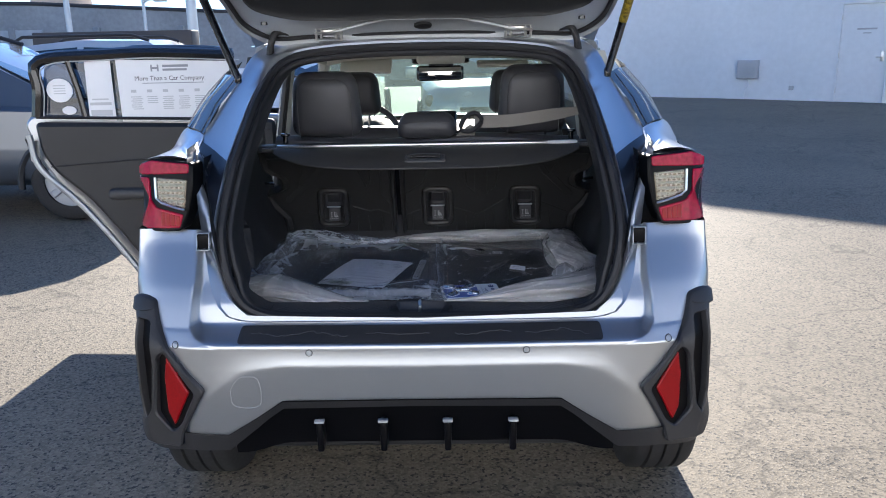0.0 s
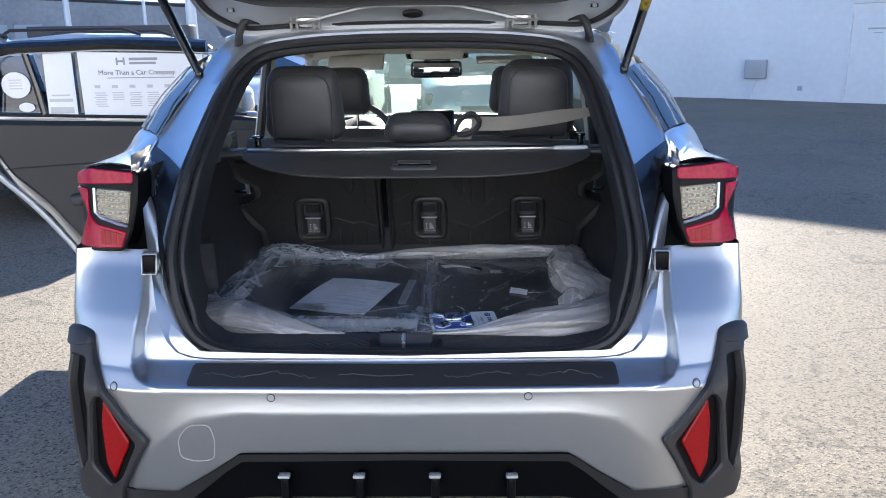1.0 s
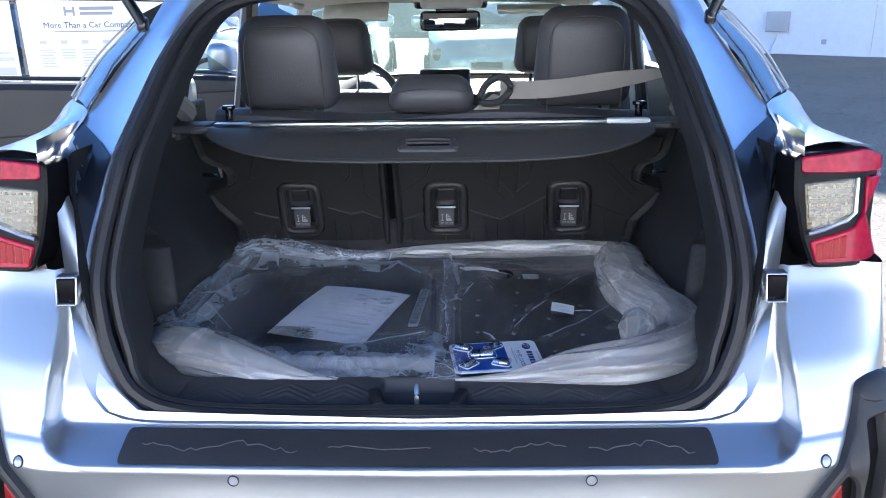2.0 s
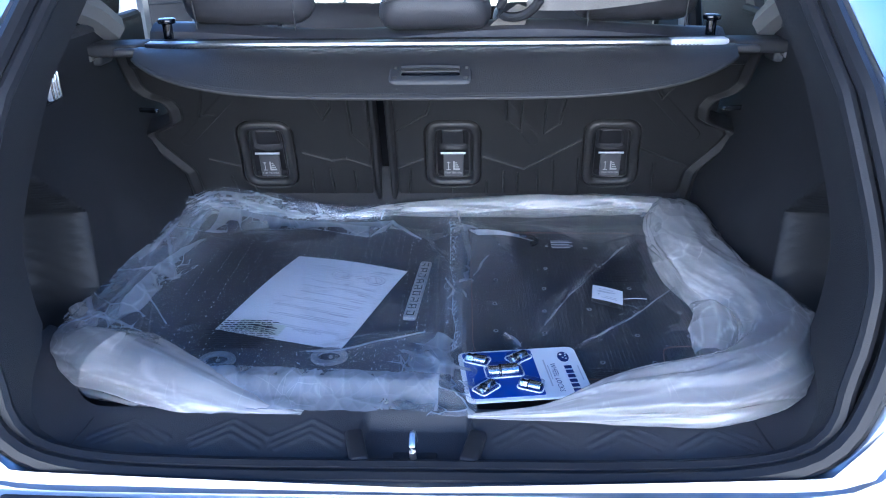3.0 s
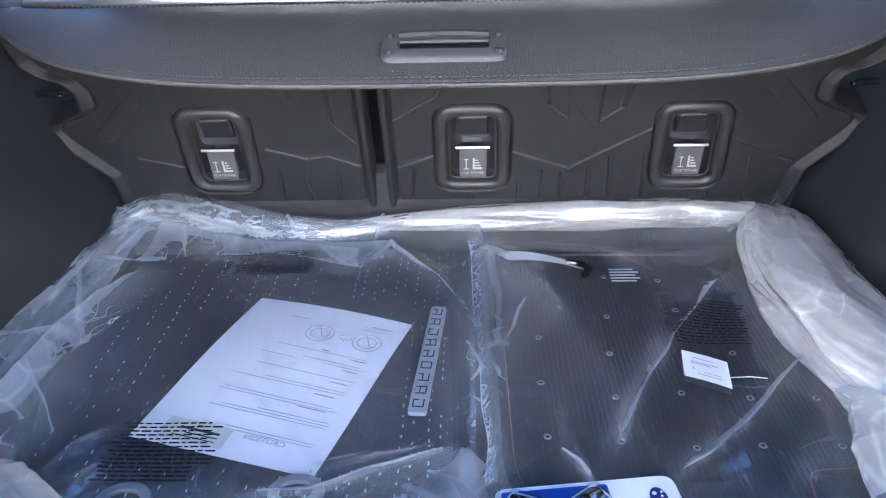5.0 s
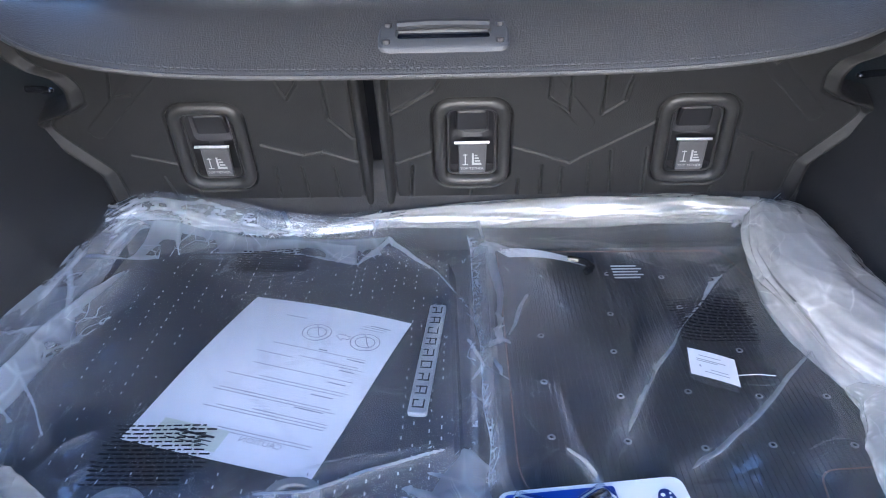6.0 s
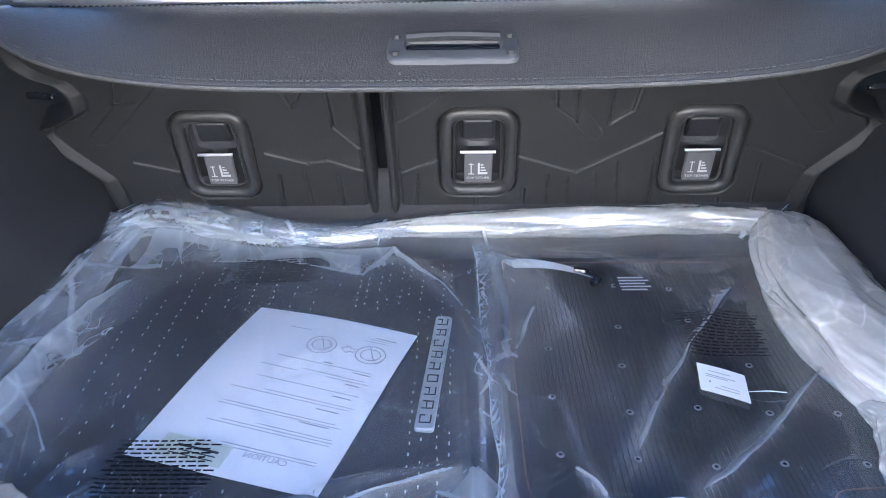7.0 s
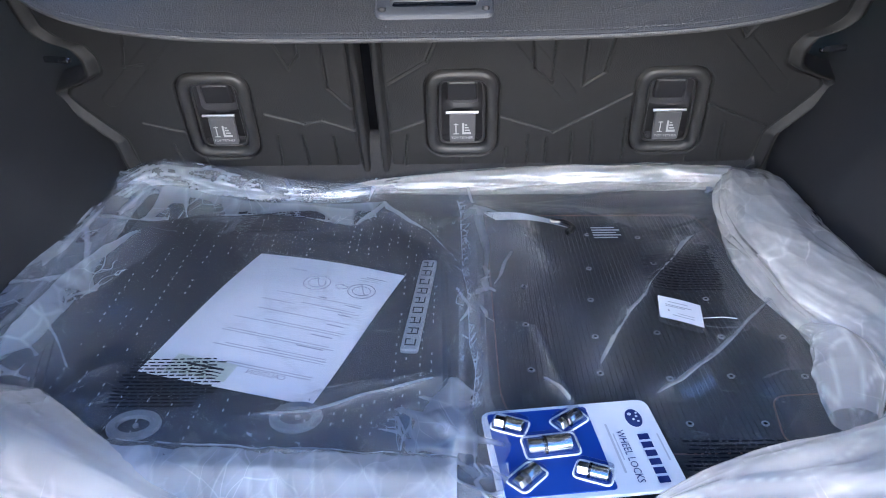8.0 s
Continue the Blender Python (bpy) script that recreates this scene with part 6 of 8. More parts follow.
_ez = np.linspace(0.74, 1.15, 411)
_ex = np.interp(_ez, [0.76, 0.80, 0.855, 0.886, 0.918, 0.938, 0.952, 0.960, 0.974, 1.000, 1.020, 1.030, 1.048, 1.13], [0.520, 0.525, 0.528, 0.553, 0.578, 0.589, 0.580, 0.548, 0.524, 0.521, 0.532, 0.562, 0.580, 0.590])
_ex = np.convolve(np.pad(_ex, 12, mode="edge"), np.exp(-(np.arange(-12, 13) / 4.5) ** 2) / np.exp(-(np.arange(-12, 13) / 4.5) ** 2).sum(), mode="valid")


def seat_edge(z):
    """Outer half width of the seat backs, with the notch for the bag hook."""
    return np.interp(z, _ez, _ex)


def seat_back(x0, x1, grooves, wide, label, outer):
    """One embossed back panel; outer is the side (-1 or 1) that has the notched edge."""
    n = int((x1 - x0) / 0.0010)
    u, z = np.meshgrid(np.linspace(0, 1, n), np.linspace(0.762, 1.112, 340), indexing="ij")
    e = seat_edge(z)
    lo = np.full_like(z, x0) if outer > 0 else -e
    hi = np.full_like(z, x1) if outer < 0 else e
    x = lo + u * (hi - lo)
    w = np.zeros_like(x)
    for a, b in grooves:
        d = seg_dist(x, z, a, b)
        w += 0.0006 * np.exp(-((d - 0.0030) / 0.0014) ** 2) - 0.0026 * np.exp(-(d / 0.0012) ** 2)
    for a, b in wide:
        w += 0.0013 * smooth(0.0125, 0.0105, seg_dist(x, z, a, b))
    # raised bands between the chevrons, a rounded roll along the edges
    ex = np.minimum((x - lo), (hi - x))
    outer_d = (hi - x) if outer > 0 else (x - lo)
    inner_d = (x - lo) if outer > 0 else (hi - x)
    w += 0.007 * np.exp(-((outer_d - 0.010) / 0.0075) ** 2) - 0.004 * np.exp(-((outer_d - 0.024) / 0.004) ** 2)
    w += 0.0050 * np.exp(-((inner_d - 0.009) / 0.0060) ** 4) - 0.004 * np.exp(-((inner_d - 0.0185) / 0.0022) ** 2)
    w -= 0.045 * smooth(0.0035, 0.0, ex) + 0.030 * smooth(0.786, 0.781, z)
    # pockets behind the anchor frames
    for cx, cz, sk in LATCHES:
        dx = np.abs(x - cx - sk * (z - cz) / 0.07)
        inside = smooth(0.044, 0.038, dx) * smooth(0.064, 0.058, np.abs(z - cz))
        w = w * (1 - inside) - 0.035 * inside
        # a fine gap round the frame's rim
        qx, qz = dx - 0.027, np.abs(z - cz) - 0.0485
        rim = np.hypot(np.maximum(qx, 0), np.maximum(qz, 0)) + np.minimum(np.maximum(qx, qz), 0) - 0.0285
        w = w - 0.006 * np.exp(-(rim / 0.0018) ** 2)
    y = 0.995 - 0.40 * (z - 0.80) - w * 0.928
    return sheet_part("seat_back_panel", x, y, z - w * 0.371, M_SEATBACK, seat_l if outer < 0 else seat_r, label, sharp=80)


back_l = seat_back(-0.55, -0.1165, GROOVES_L, WIDE_L, "embossed dark vinyl seat back", -1)
back_r = seat_back(-0.1030, 0.55, GROOVES_R, WIDE_R, "embossed dark vinyl seat back", 1)
# near-black strip that paints the shade in the split between the backs
part("split_shade", grid(lambda u, z: SEAT(-0.110 + u * 0.016, z, -0.030), [-1, 1], [0.75, 1.12]), M_DEEPBLK, seat_r)

for cx, cz, sk in LATCHES:
    owner = seat_l if cx < -0.2 else seat_r
    pl = lambda a, b, w, cx=cx, cz=cz, sk=sk: SEAT(cx + a + sk * b / 0.07, cz + b, w)
    ring = rounded([(-0.0555, -0.0765), (0.0555, -0.0765), (0.053, 0.0765), (-0.053, 0.0765)], 0.032, 7)
    hole = rounded([(-0.038, -0.060), (0.038, -0.060), (0.036, 0.059), (-0.036, 0.059)], 0.016, 5)
    fr = part("anchor_frame", plate(ring, lambda a, b, w, pl=pl: pl(a, b, w + 0.0045), 0.012, holes=[hole], bevel=0.0050, step=0.008), M_ANCHOR, owner, "black plastic tether anchor frame", sharp=60)
    part("anchor_lip", tube([pl(p[0], p[1], -0.0075) for p in dense(shrunk(dense(hole, 0.008), 0.003), 0.008)], 0.0026, 6, closed=True, up=(0, 1, 0)), M_ANCHOR, fr)
    part("anchor_well", grid(lambda a, b, pl=pl: pl(a * 0.037, b * 0.058, -0.020 - 0.012 * (1 - a * a) * (1 if b > 0 else 0.3)), np.linspace(-1, 1, 12), np.linspace(-1, 1, 14)), M_RUBBER, fr, "dark recess")
    part("anchor_hood", plate(rounded([(-0.024, 0.010), (0.024, 0.010), (0.022, 0.050), (-0.022, 0.050)], 0.006), lambda a, b, w, pl=pl: pl(a, b, w - 0.019 + 0.22 * (b - 0.010)), 0.010, bevel=0.003), M_RUBBER, fr)
    part("anchor_bar", tube([pl(-0.025, 0.0045, 0.000), pl(0.025, 0.0045, 0.000)], 0.0024, 8), M_STEEL, fr, "bright tether anchor bar")
    tag = part("tether_tag", plate(rounded([(-0.0200, -0.053), (0.0205, -0.053), (0.0215, -0.001), (-0.0195, -0.001)], 0.003), lambda a, b, w, pl=pl: pl(a, b, w - 0.003 + 0.02 * (-0.01 - b)), 0.006, bevel=0.0014, step=0.008), M_TAG, fr, "grey tether tag with a child seat symbol")
    tp = lambda a, b, w, pl=pl: pl(a, b, w - 0.0022 + 0.02 * (-0.01 - b))
    lettering("TOP TETHER", 0.0060, lambda a, b, w, tp=tp: tp(a, b - 0.0455, w), M_TAGINK, tag, align="CENTER")
    part("printed_symbol", bars([(-0.0105, -0.037, 0.0016, 0.020), (-0.0140, -0.037, 0.0085, 0.0016), (-0.0132, -0.0195, 0.0070, 0.0015)], tp), M_TAGINK, tag)
    part("printed_symbol", bars([(0.001, -0.037, 0.013, 0.004), (0.0, -0.037, 0.003, 0.021), (0.004, -0.031, 0.008, 0.0026), (0.004, -0.026, 0.006, 0.0026), (0.004, -0.021, 0.004, 0.0022)], tp), M_TAGINK, tag)

# ---- load cover: cassette bar with a short vinyl flap ----
cover = thing("load_cover", "rolled-up dark vinyl load cover with an aluminium edge", "cargo cover")
part("cassette", tube([(x, 0.878, 1.112) for x in np.linspace(-0.555, 0.555, 8)], 0.026, 12), M_TRIM, cover)
bar = part("edge_bar", rbox(1.02, 0.026, 0.010, 0.003, at=(0.0, 0.846, 1.133)), M_ALU, cover, "aluminium edge bar")
part("bar_sleeve", rbox(0.10, 0.028, 0.012, 0.003, at=(0.46, 0.846, 1.133)), M_CARD, bar)
for s in (-1, 1):
    bc = part("end_cap", join(rbox(0.10, 0.07, 0.022, 0.008, at=(s * 0.562, 0.842, 1.128)), rbox(0.03, 0.05, 0.035, 0.006, at=(s * 0.60, 0.845, 1.118))), M_TRIM2, cover, "black end cap")
    part("cap_slider", rbox(0.05, 0.03, 0.012, 0.004, at=(s * 0.525, 0.806, 1.128)), M_TAG, bc)
    part("cap_screw", disc(0.005, 0.01, 10, at=(s * 0.60, 0.812, 1.115), axis="y"), M_STEEL, bc)


def flap(u, v, off=0.0):
    """The flap: u across (-1 to 1), v from the bar to its curved front edge."""
    a = abs(u)
    yf = 0.652 + 0.085 * a ** 5 + 0.02 * a * a
    zf = 1.080 + 0.044 * a ** 4
    x = 0.518 * u * (1 - 0.03 * v * a ** 8)
    return Vector((x, 0.836 + (yf - 0.836) * v, 1.128 + (zf - 1.128) * v ** 1.4 + 0.008 * math.sin(v * math.pi) + off))


_fu, _fv = np.sin(np.linspace(-0.5, 0.5, 70) * math.pi), np.linspace(0, 1, 26)
fl = part("flap", grid(flap, _fu, _fv), M_COVER, cover, "dark grey vinyl flap with a stitched hem")
sm = fl.modifiers.new("thickness", "SOLIDIFY")
sm.thickness, sm.offset = 0.003, -1
part("hem", tube([flap(u, 1.0, -0.001) for u in _fu], 0.003, 8), M_COVER, fl)
_st = []
for k in range(150):
    u = -0.985 + 1.97 * k / 149
    for v in (0.955, 0.075):
        if abs(u) < 0.9 or v > 0.5:
            a, b = flap(u - 0.004, v, 0.0012), flap(u + 0.003, v, 0.0012)
            _st.append(tube([a, b], 0.0007, 4))
tagged(part("stitches", join(*_st), M_THREAD, fl, "row of grey stitches"), kind="stuff")
hp = lambda a, b, w: flap(a / 0.518, 0.72 - b / 0.185, w + 0.006)
hd = part("pull_handle", plate(rounded([(-0.0665, -0.022), (0.0665, -0.022), (0.0665, 0.017), (-0.0665, 0.017)], 0.013, 5), hp, 0.006, holes=[rounded([(-0.047, -0.007), (0.047, -0.007), (0.047, 0.007), (-0.047, 0.007)], 0.005)], bevel=0.0025, step=0.012), M_TRIM2, fl, "black moulded pull handle")
part("handle_grip", tube([hp(x, 0.001 + 0.003 * (1 - (x / 0.05) ** 2), 0.006) for x in np.linspace(-0.047, 0.047, 12)], 0.0048, 8), M_TRIM, hd)
part("handle_well", plate([(-0.049, -0.009), (0.049, -0.009), (0.049, 0.009), (-0.049, 0.009)], lambda a, b, w: hp(a, b, w - 0.0045), 0.002, bevel=0.0005), M_GLOSSBLK, hd)
for a, b in ((-0.057, 0.011), (0.057, 0.011), (-0.057, -0.015), (0.057, -0.015)):
    part("rivet", disc(0.004, 0.004, 10, at=hp(a, b, 0.001)), M_RUBBER, hd)
part("flap_stud", disc(0.0009, 0.002, 8, at=flap(-0.10, 0.92, 0.003)), M_TAG, fl)

# ---- floor mats in their polythene bags ----
MAT_Z = 0.745
M_RING = material("grey_ring_plastic", (0.20, 0.20, 0.205), 0.5)
M_PALERING = material("pale_ring_plastic", (0.16, 0.165, 0.17), 0.5)
up_place = lambda z: (lambda a, b, w: Vector((a, b, z + w)))

mat_l = thing("floor_mat", "charcoal carpet floor mat with pale perforations, inside a clear bag", "floor mat", group="packed floor mats")
part("carpet", plate(rounded([(-0.47, 0.88), (-0.37, 0.945), (-0.10, 0.94), (0.0, 0.895), (0.012, 0.46), (-0.02, 0.375), (-0.33, 0.37), (-0.42, 0.43), (-0.475, 0.60)], 0.03, 5), up_place(MAT_Z), 0.022, bevel=0.005, step=0.03), M_MAT, mat_l)
part("second_layer", plate(rounded([(-0.49, 0.90), (-0.38, 0.965), (-0.09, 0.96), (0.004, 0.91), (0.018, 0.44), (-0.01, 0.355), (-0.34, 0.35), (-0.44, 0.42), (-0.495, 0.60)], 0.03, 5), up_place(MAT_Z - 0.022), 0.017, bevel=0.004, step=0.03), M_MATBACK, mat_l)
_r = random.Random(11)
_d = []
for c in range(15):
    x = -0.425 + 0.029 * c
    y = 0.40 + 0.01 * (c % 3)
    gap = 0.0165
    while y < 0.90:
        if not (-0.33 < x < -0.06 and 0.46 < y < 0.78) and _r.random() > (0.12 if c > 9 else 0.25):
            ln = _r.uniform(0.0035, 0.0060)
            _d.append((x + _r.uniform(-0.0012, 0.0012) - 0.0007, y, 0.0014, ln))
            if c > 9 and _r.random() > 0.4:
                _d.append((x + 0.011, y + 0.006, 0.0014, ln))
        y += gap
tagged(part("perforations", bars(_d, up_place(MAT_Z)), material("pale_perforation", (0.34, 0.35, 0.37), 0.7), mat_l, "rows of pale perforation marks"), kind="stuff")
for x, y in ((-0.308, 0.421), (-0.144, 0.433)):
    gr = [(0.0275 * math.cos(t), 0.0235 * math.sin(t)) for t in np.linspace(0, 2 * math.pi, 30, endpoint=False)]
    gh = [(0.0165 * math.cos(t), 0.012 * math.sin(t)) for t in np.linspace(0, 2 * math.pi, 24, endpoint=False)]
    g = part("eyelet_ring", plate(gr, lambda a, b, w, x=x, y=y: Vector((x + a, y + b, MAT_Z + 0.004 + w)), 0.005, holes=[gh], bevel=0.0015, step=0.01), M_PALERING, mat_l, "pale grey fixing ring")
    part("eyelet_dot", disc(0.003, 0.003, 10, at=(x + 0.002, y, MAT_Z + 0.001)), M_RING, g)
# metal name badge along the mat's edge, its lettering as plain bars
_b0, _b1 = Vector((-0.034, 0.545, MAT_Z)), Vector((-0.016, 0.761, MAT_Z))
_ba = (_b1 - _b0).normalized()
_bs = Vector((_ba.y, -_ba.x, 0))
badge = lambda a, b, w: _b0 + _ba * a + _bs * b + Vector((0, 0, 0.005 + w))
bg = part("name_badge", plate(rounded([(0.0, -0.0105), (0.216, -0.0105), (0.216, 0.0105), (0.0, 0.0105)], 0.005), badge, 0.005, bevel=0.0012, step=0.02), M_POLE, mat_l, "silver name badge with raised bars")
part("badge_bars", bars([(0.008 + 0.0232 * k + o, y0, w0, h0) for k in range(9) for o, y0, w0, h0 in ((0.0, -0.0065, 0.0022, 0.013), (0.0, 0.0049, 0.014, 0.0016), (0.0118, -0.0065, 0.0022, 0.013 if k % 2 else 0.006), (0.003, -0.002 if k % 3 else -0.0065, 0.010, 0.0015))], badge), M_INK, bg)

mat_r = thing("floor_mat", "floor mat turned backing side up, with eyelets, inside a clear bag", "floor mat", group="packed floor mats")
_mr = rounded([(0.05, 0.925), (0.40, 0.92), (0.425, 0.80), (0.46, 0.62), (0.475, 0.45), (0.40, 0.365), (0.10, 0.36), (0.052, 0.45)], 0.03, 5)
part("backing", plate(_mr, up_place(MAT_Z), 0.022, bevel=0.005, step=0.03), M_MATBACK, mat_r)
_rb = []
for k in range(62):
    x = 0.068 + 0.0062 * k
    y1 = 0.905 if x < 0.39 else 0.905 - (x - 0.39) * 4.2
    _rb.append(rbox(0.0020, max(0.05, y1 - 0.40), 0.0014, 0.0, at=(x, (0.40 + y1) / 2, MAT_Z + 0.0006)))
tagged(part("ribs", join(*_rb), M_MATBACK, mat_r, "fine parallel ribs"), kind="stuff")
for x, y in ((0.202, 0.737), (0.192, 0.656), (0.185, 0.574), (0.104, 0.51), (0.179, 0.503), (0.259, 0.581), (0.253, 0.493), (0.338, 0.656), (0.32, 0.497), (0.403, 0.571), (0.332, 0.572), (0.293, 0.751), (0.287, 0.828), (0.215, 0.839), (0.399, 0.496), (0.105, 0.60), (0.11, 0.69), (0.255, 0.42), (0.33, 0.42), (0.18, 0.43)):
    ey = part("eyelet", tube([(x + 0.0031 * math.cos(t), y + 0.0031 * math.sin(t), MAT_Z + 0.0020) for t in np.linspace(0, 2 * math.pi, 14, endpoint=False)], 0.0012, 5, closed=True), M_RING, mat_r)
    part("eyelet_hole", disc(0.0034, 0.002, 12, at=(x, y, MAT_Z + 0.0012)), M_GLOSSBLK, ey)
hp_ = rounded([(0.355, 0.455), (0.445, 0.462), (0.458, 0.40), (0.345, 0.392)], 0.012)
heel = part("heel_pad", plate(hp_, up_place(MAT_Z + 0.005), 0.007, bevel=0.003), M_CARPET, mat_r, "stitched black pad")
part("pad_stitches", tube([Vector((p[0], p[1], MAT_Z + 0.0035)) for p in dense(shrunk(dense(hp_, 0.01), -0.006), 0.01)], 0.0010, 4, closed=True), material("brown_thread", (0.16, 0.09, 0.06), 0.8), heel)
part("edge_stitch", tube([Vector((p[0], p[1], MAT_Z + 0.001)) for p in dense(shrunk(dense(_mr, 0.02), 0.016), 0.02)], 0.0010, 4, closed=True), material("rust_thread", (0.13, 0.07, 0.05), 0.8), mat_r)

# printed sheet lying on the mat
paper = thing("instruction_sheet", "white printed instruction sheet lying slantwise inside the bag", "paper")
_pa, _pb, _pc, _pd = Vector((-0.259, 0.785, 0)), Vector((-0.048, 0.712, 0)), Vector((-0.131, 0.452, 0)), Vector((-0.338, 0.512, 0))


def sheet_place(a, b, w):
    """a across from the sheet's top edge's left, b down; both 0 to 1."""
    q = _pa * (1 - a) * (1 - b) + _pb * a * (1 - b) + _pc * a * b + _pd * (1 - a) * b
    return Vector((q.x, q.y, MAT_Z + 0.004 + 0.004 * math.sin(a * 3.1) * (1 - b) + 0.0035 * math.sin(b * 4.0 + a) + w))


part("page", grid(lambda a, b: sheet_place(a, b, 0), np.linspace(0, 1, 16), np.linspace(0, 1, 20)), M_PAPER, paper)
# the print reads the other way up: rows run from b = 0.93 (its heading) upwards
_rows = []
_r = random.Random(5)
for b, w0 in ((0.86, 0.62), (0.845, 0.5), (0.755, 0.66), (0.74, 0.60), (0.725, 0.4), (0.66, 0.68), (0.645, 0.62), (0.56, 0.66), (0.545, 0.5), (0.475, 0.58), (0.40, 0.62), (0.385, 0.34), (0.33, 0.55), (0.12, 0.60), (0.105, 0.14)):
    _rows.append((0.90 - w0 + _r.uniform(-0.02, 0.02), b, w0, 0.0045))
part("printed_lines", bars(_rows, lambda a, b, w: sheet_place(a, b, 0.0010)), M_MIDINK, paper)
part("printed_short_lines", bars([(0.80, 0.345, 0.10, 0.006), (0.62, 0.32, 0.05, 0.007), (0.80, 0.42, 0.08, 0.006), (0.78, 0.50, 0.10, 0.006), (0.74, 0.585, 0.12, 0.006), (0.70, 0.67, 0.16, 0.006), (0.80, 0.09, 0.12, 0.006)], lambda a, b, w: sheet_place(a, b, 0.0010)), M_GREYINK, paper)
lettering("CAUTION", 0.040, lambda a, b, w: sheet_place(0.78 - a * 1.25, 0.895 - b * 0.95, 0.0012), M_GREYINK, paper)
for ca in (0.54, 0.83):
    part("printed_figure", join(tube([sheet_place(ca + 0.082 * math.cos(t), 0.215 + 0.060 * math.sin(t), 0.001) for t in np.linspace(0, 2 * math.pi, 24, endpoint=False)], 0.0006, 4, closed=True),
                                tube([sheet_place(ca + 0.055 * math.cos(t), 0.215 + 0.038 * math.sin(t), 0.001) for t in np.linspace(0, 2 * math.pi, 20, endpoint=False)], 0.0006, 4, closed=True),
                                tube([sheet_place(ca + k, 0.20 + 0.04 * math.sin(k * 40), 0.001) for k in np.linspace(-0.05, 0.05, 9)], 0.0006, 4)), M_GREYINK, paper)
part("printed_arrow", tube([sheet_place(a, b, 0.001) for a, b in ((0.655, 0.21), (0.70, 0.185), (0.70, 0.20), (0.735, 0.20), (0.735, 0.222), (0.70, 0.222), (0.70, 0.238))], 0.0006, 4, closed=True), M_GREYINK, paper)
lab0 = part("pasted_label", bars([(0.13, 0.86, 0.36, 0.11)], lambda a, b, w: sheet_place(a, b, 0.0014)), M_LIMELABEL, paper, "pale green pasted label")
part("label_bars", bars([(0.22, 0.90, 0.22, 0.012), (0.26, 0.925, 0.18, 0.006), (0.20, 0.945, 0.24, 0.005), (0.30, 0.88, 0.03, 0.010)], lambda a, b, w: sheet_place(a, b, 0.0020)), M_INK, lab0)

# small white parts label with a tie, and a woven tag
lab = thing("parts_label", "small white printed parts label lying on the mat bag", "label")
lpl = lambda a, b, w: Vector((0.273, 0.645, 0.7600)) + Vector((0.046, -0.025, 0)) * a + Vector((-0.0085, -0.049, 0.0)) * b + Vector((0, 0, w))
part("card", grid(lambda a, b: lpl(a, b, 0.001 * math.sin(a * 3)), np.linspace(0, 1, 6), np.linspace(0, 1, 5)), M_PAPER, lab)
tagged(part("small_print", bars([(0.22, 0.22, 0.46, 0.03), (0.16, 0.36, 0.60, 0.035), (0.16, 0.43, 0.44, 0.03), (0.2, 0.60, 0.04, 0.08), (0.42, 0.70, 0.38, 0.025), (0.30, 0.80, 0.5, 0.03)], lambda a, b, w: lpl(a, b, 0.0010 + 0.001 * math.sin(a * 3))), M_MIDINK, lab), kind="stuff")
part("tie", tube([lpl(1.0, 0.6, 0.001), Vector((0.335, 0.588, 0.764)), Vector((0.352, 0.585, 0.764))], 0.0005, 5), M_PAPER, lab)
wt = part("woven_tag", grid(lambda a, b: Vector((0.218 + 0.05 * a - 0.003 * b, 0.862 - 0.048 * b, MAT_Z + 0.003 + 0.002 * math.sin(a * 4))), np.linspace(0, 1, 6), np.linspace(0, 1, 5)), M_CARPET, mat_r, "black woven tag with pale print")
tagged(part("small_print", bars([(0.222, 0.852 - 0.008 * k, 0.035 + 0.006 * (k % 2), 0.004) for k in range(5)], lambda a, b, w: Vector((a, b, MAT_Z + 0.0058))), M_PALEINK, wt), kind="stuff")
clip = thing("plastic_clip", "bright curved plastic hanger clip inside the bag", "clip")
part("clip_body", loft([[(0.062 + 0.107 * t + dx, 0.905 - 0.030 * t + dy, MAT_Z + 0.006 + 0.006 * math.sin(t * 3.1)) for t in np.linspace(0, 1, 14)] for dx, dy in ((0, 0.006), (0.008, -0.008), (0.02, -0.022))], False), M_CARD, clip)
part("clip_hook", tube(spline([(0.165, 0.872, MAT_Z + 0.008), (0.185, 0.862, MAT_Z + 0.010), (0.195, 0.848, MAT_Z + 0.008), (0.185, 0.838, MAT_Z + 0.006)], 12), 0.005, 8), M_GLOSSBLK, clip)

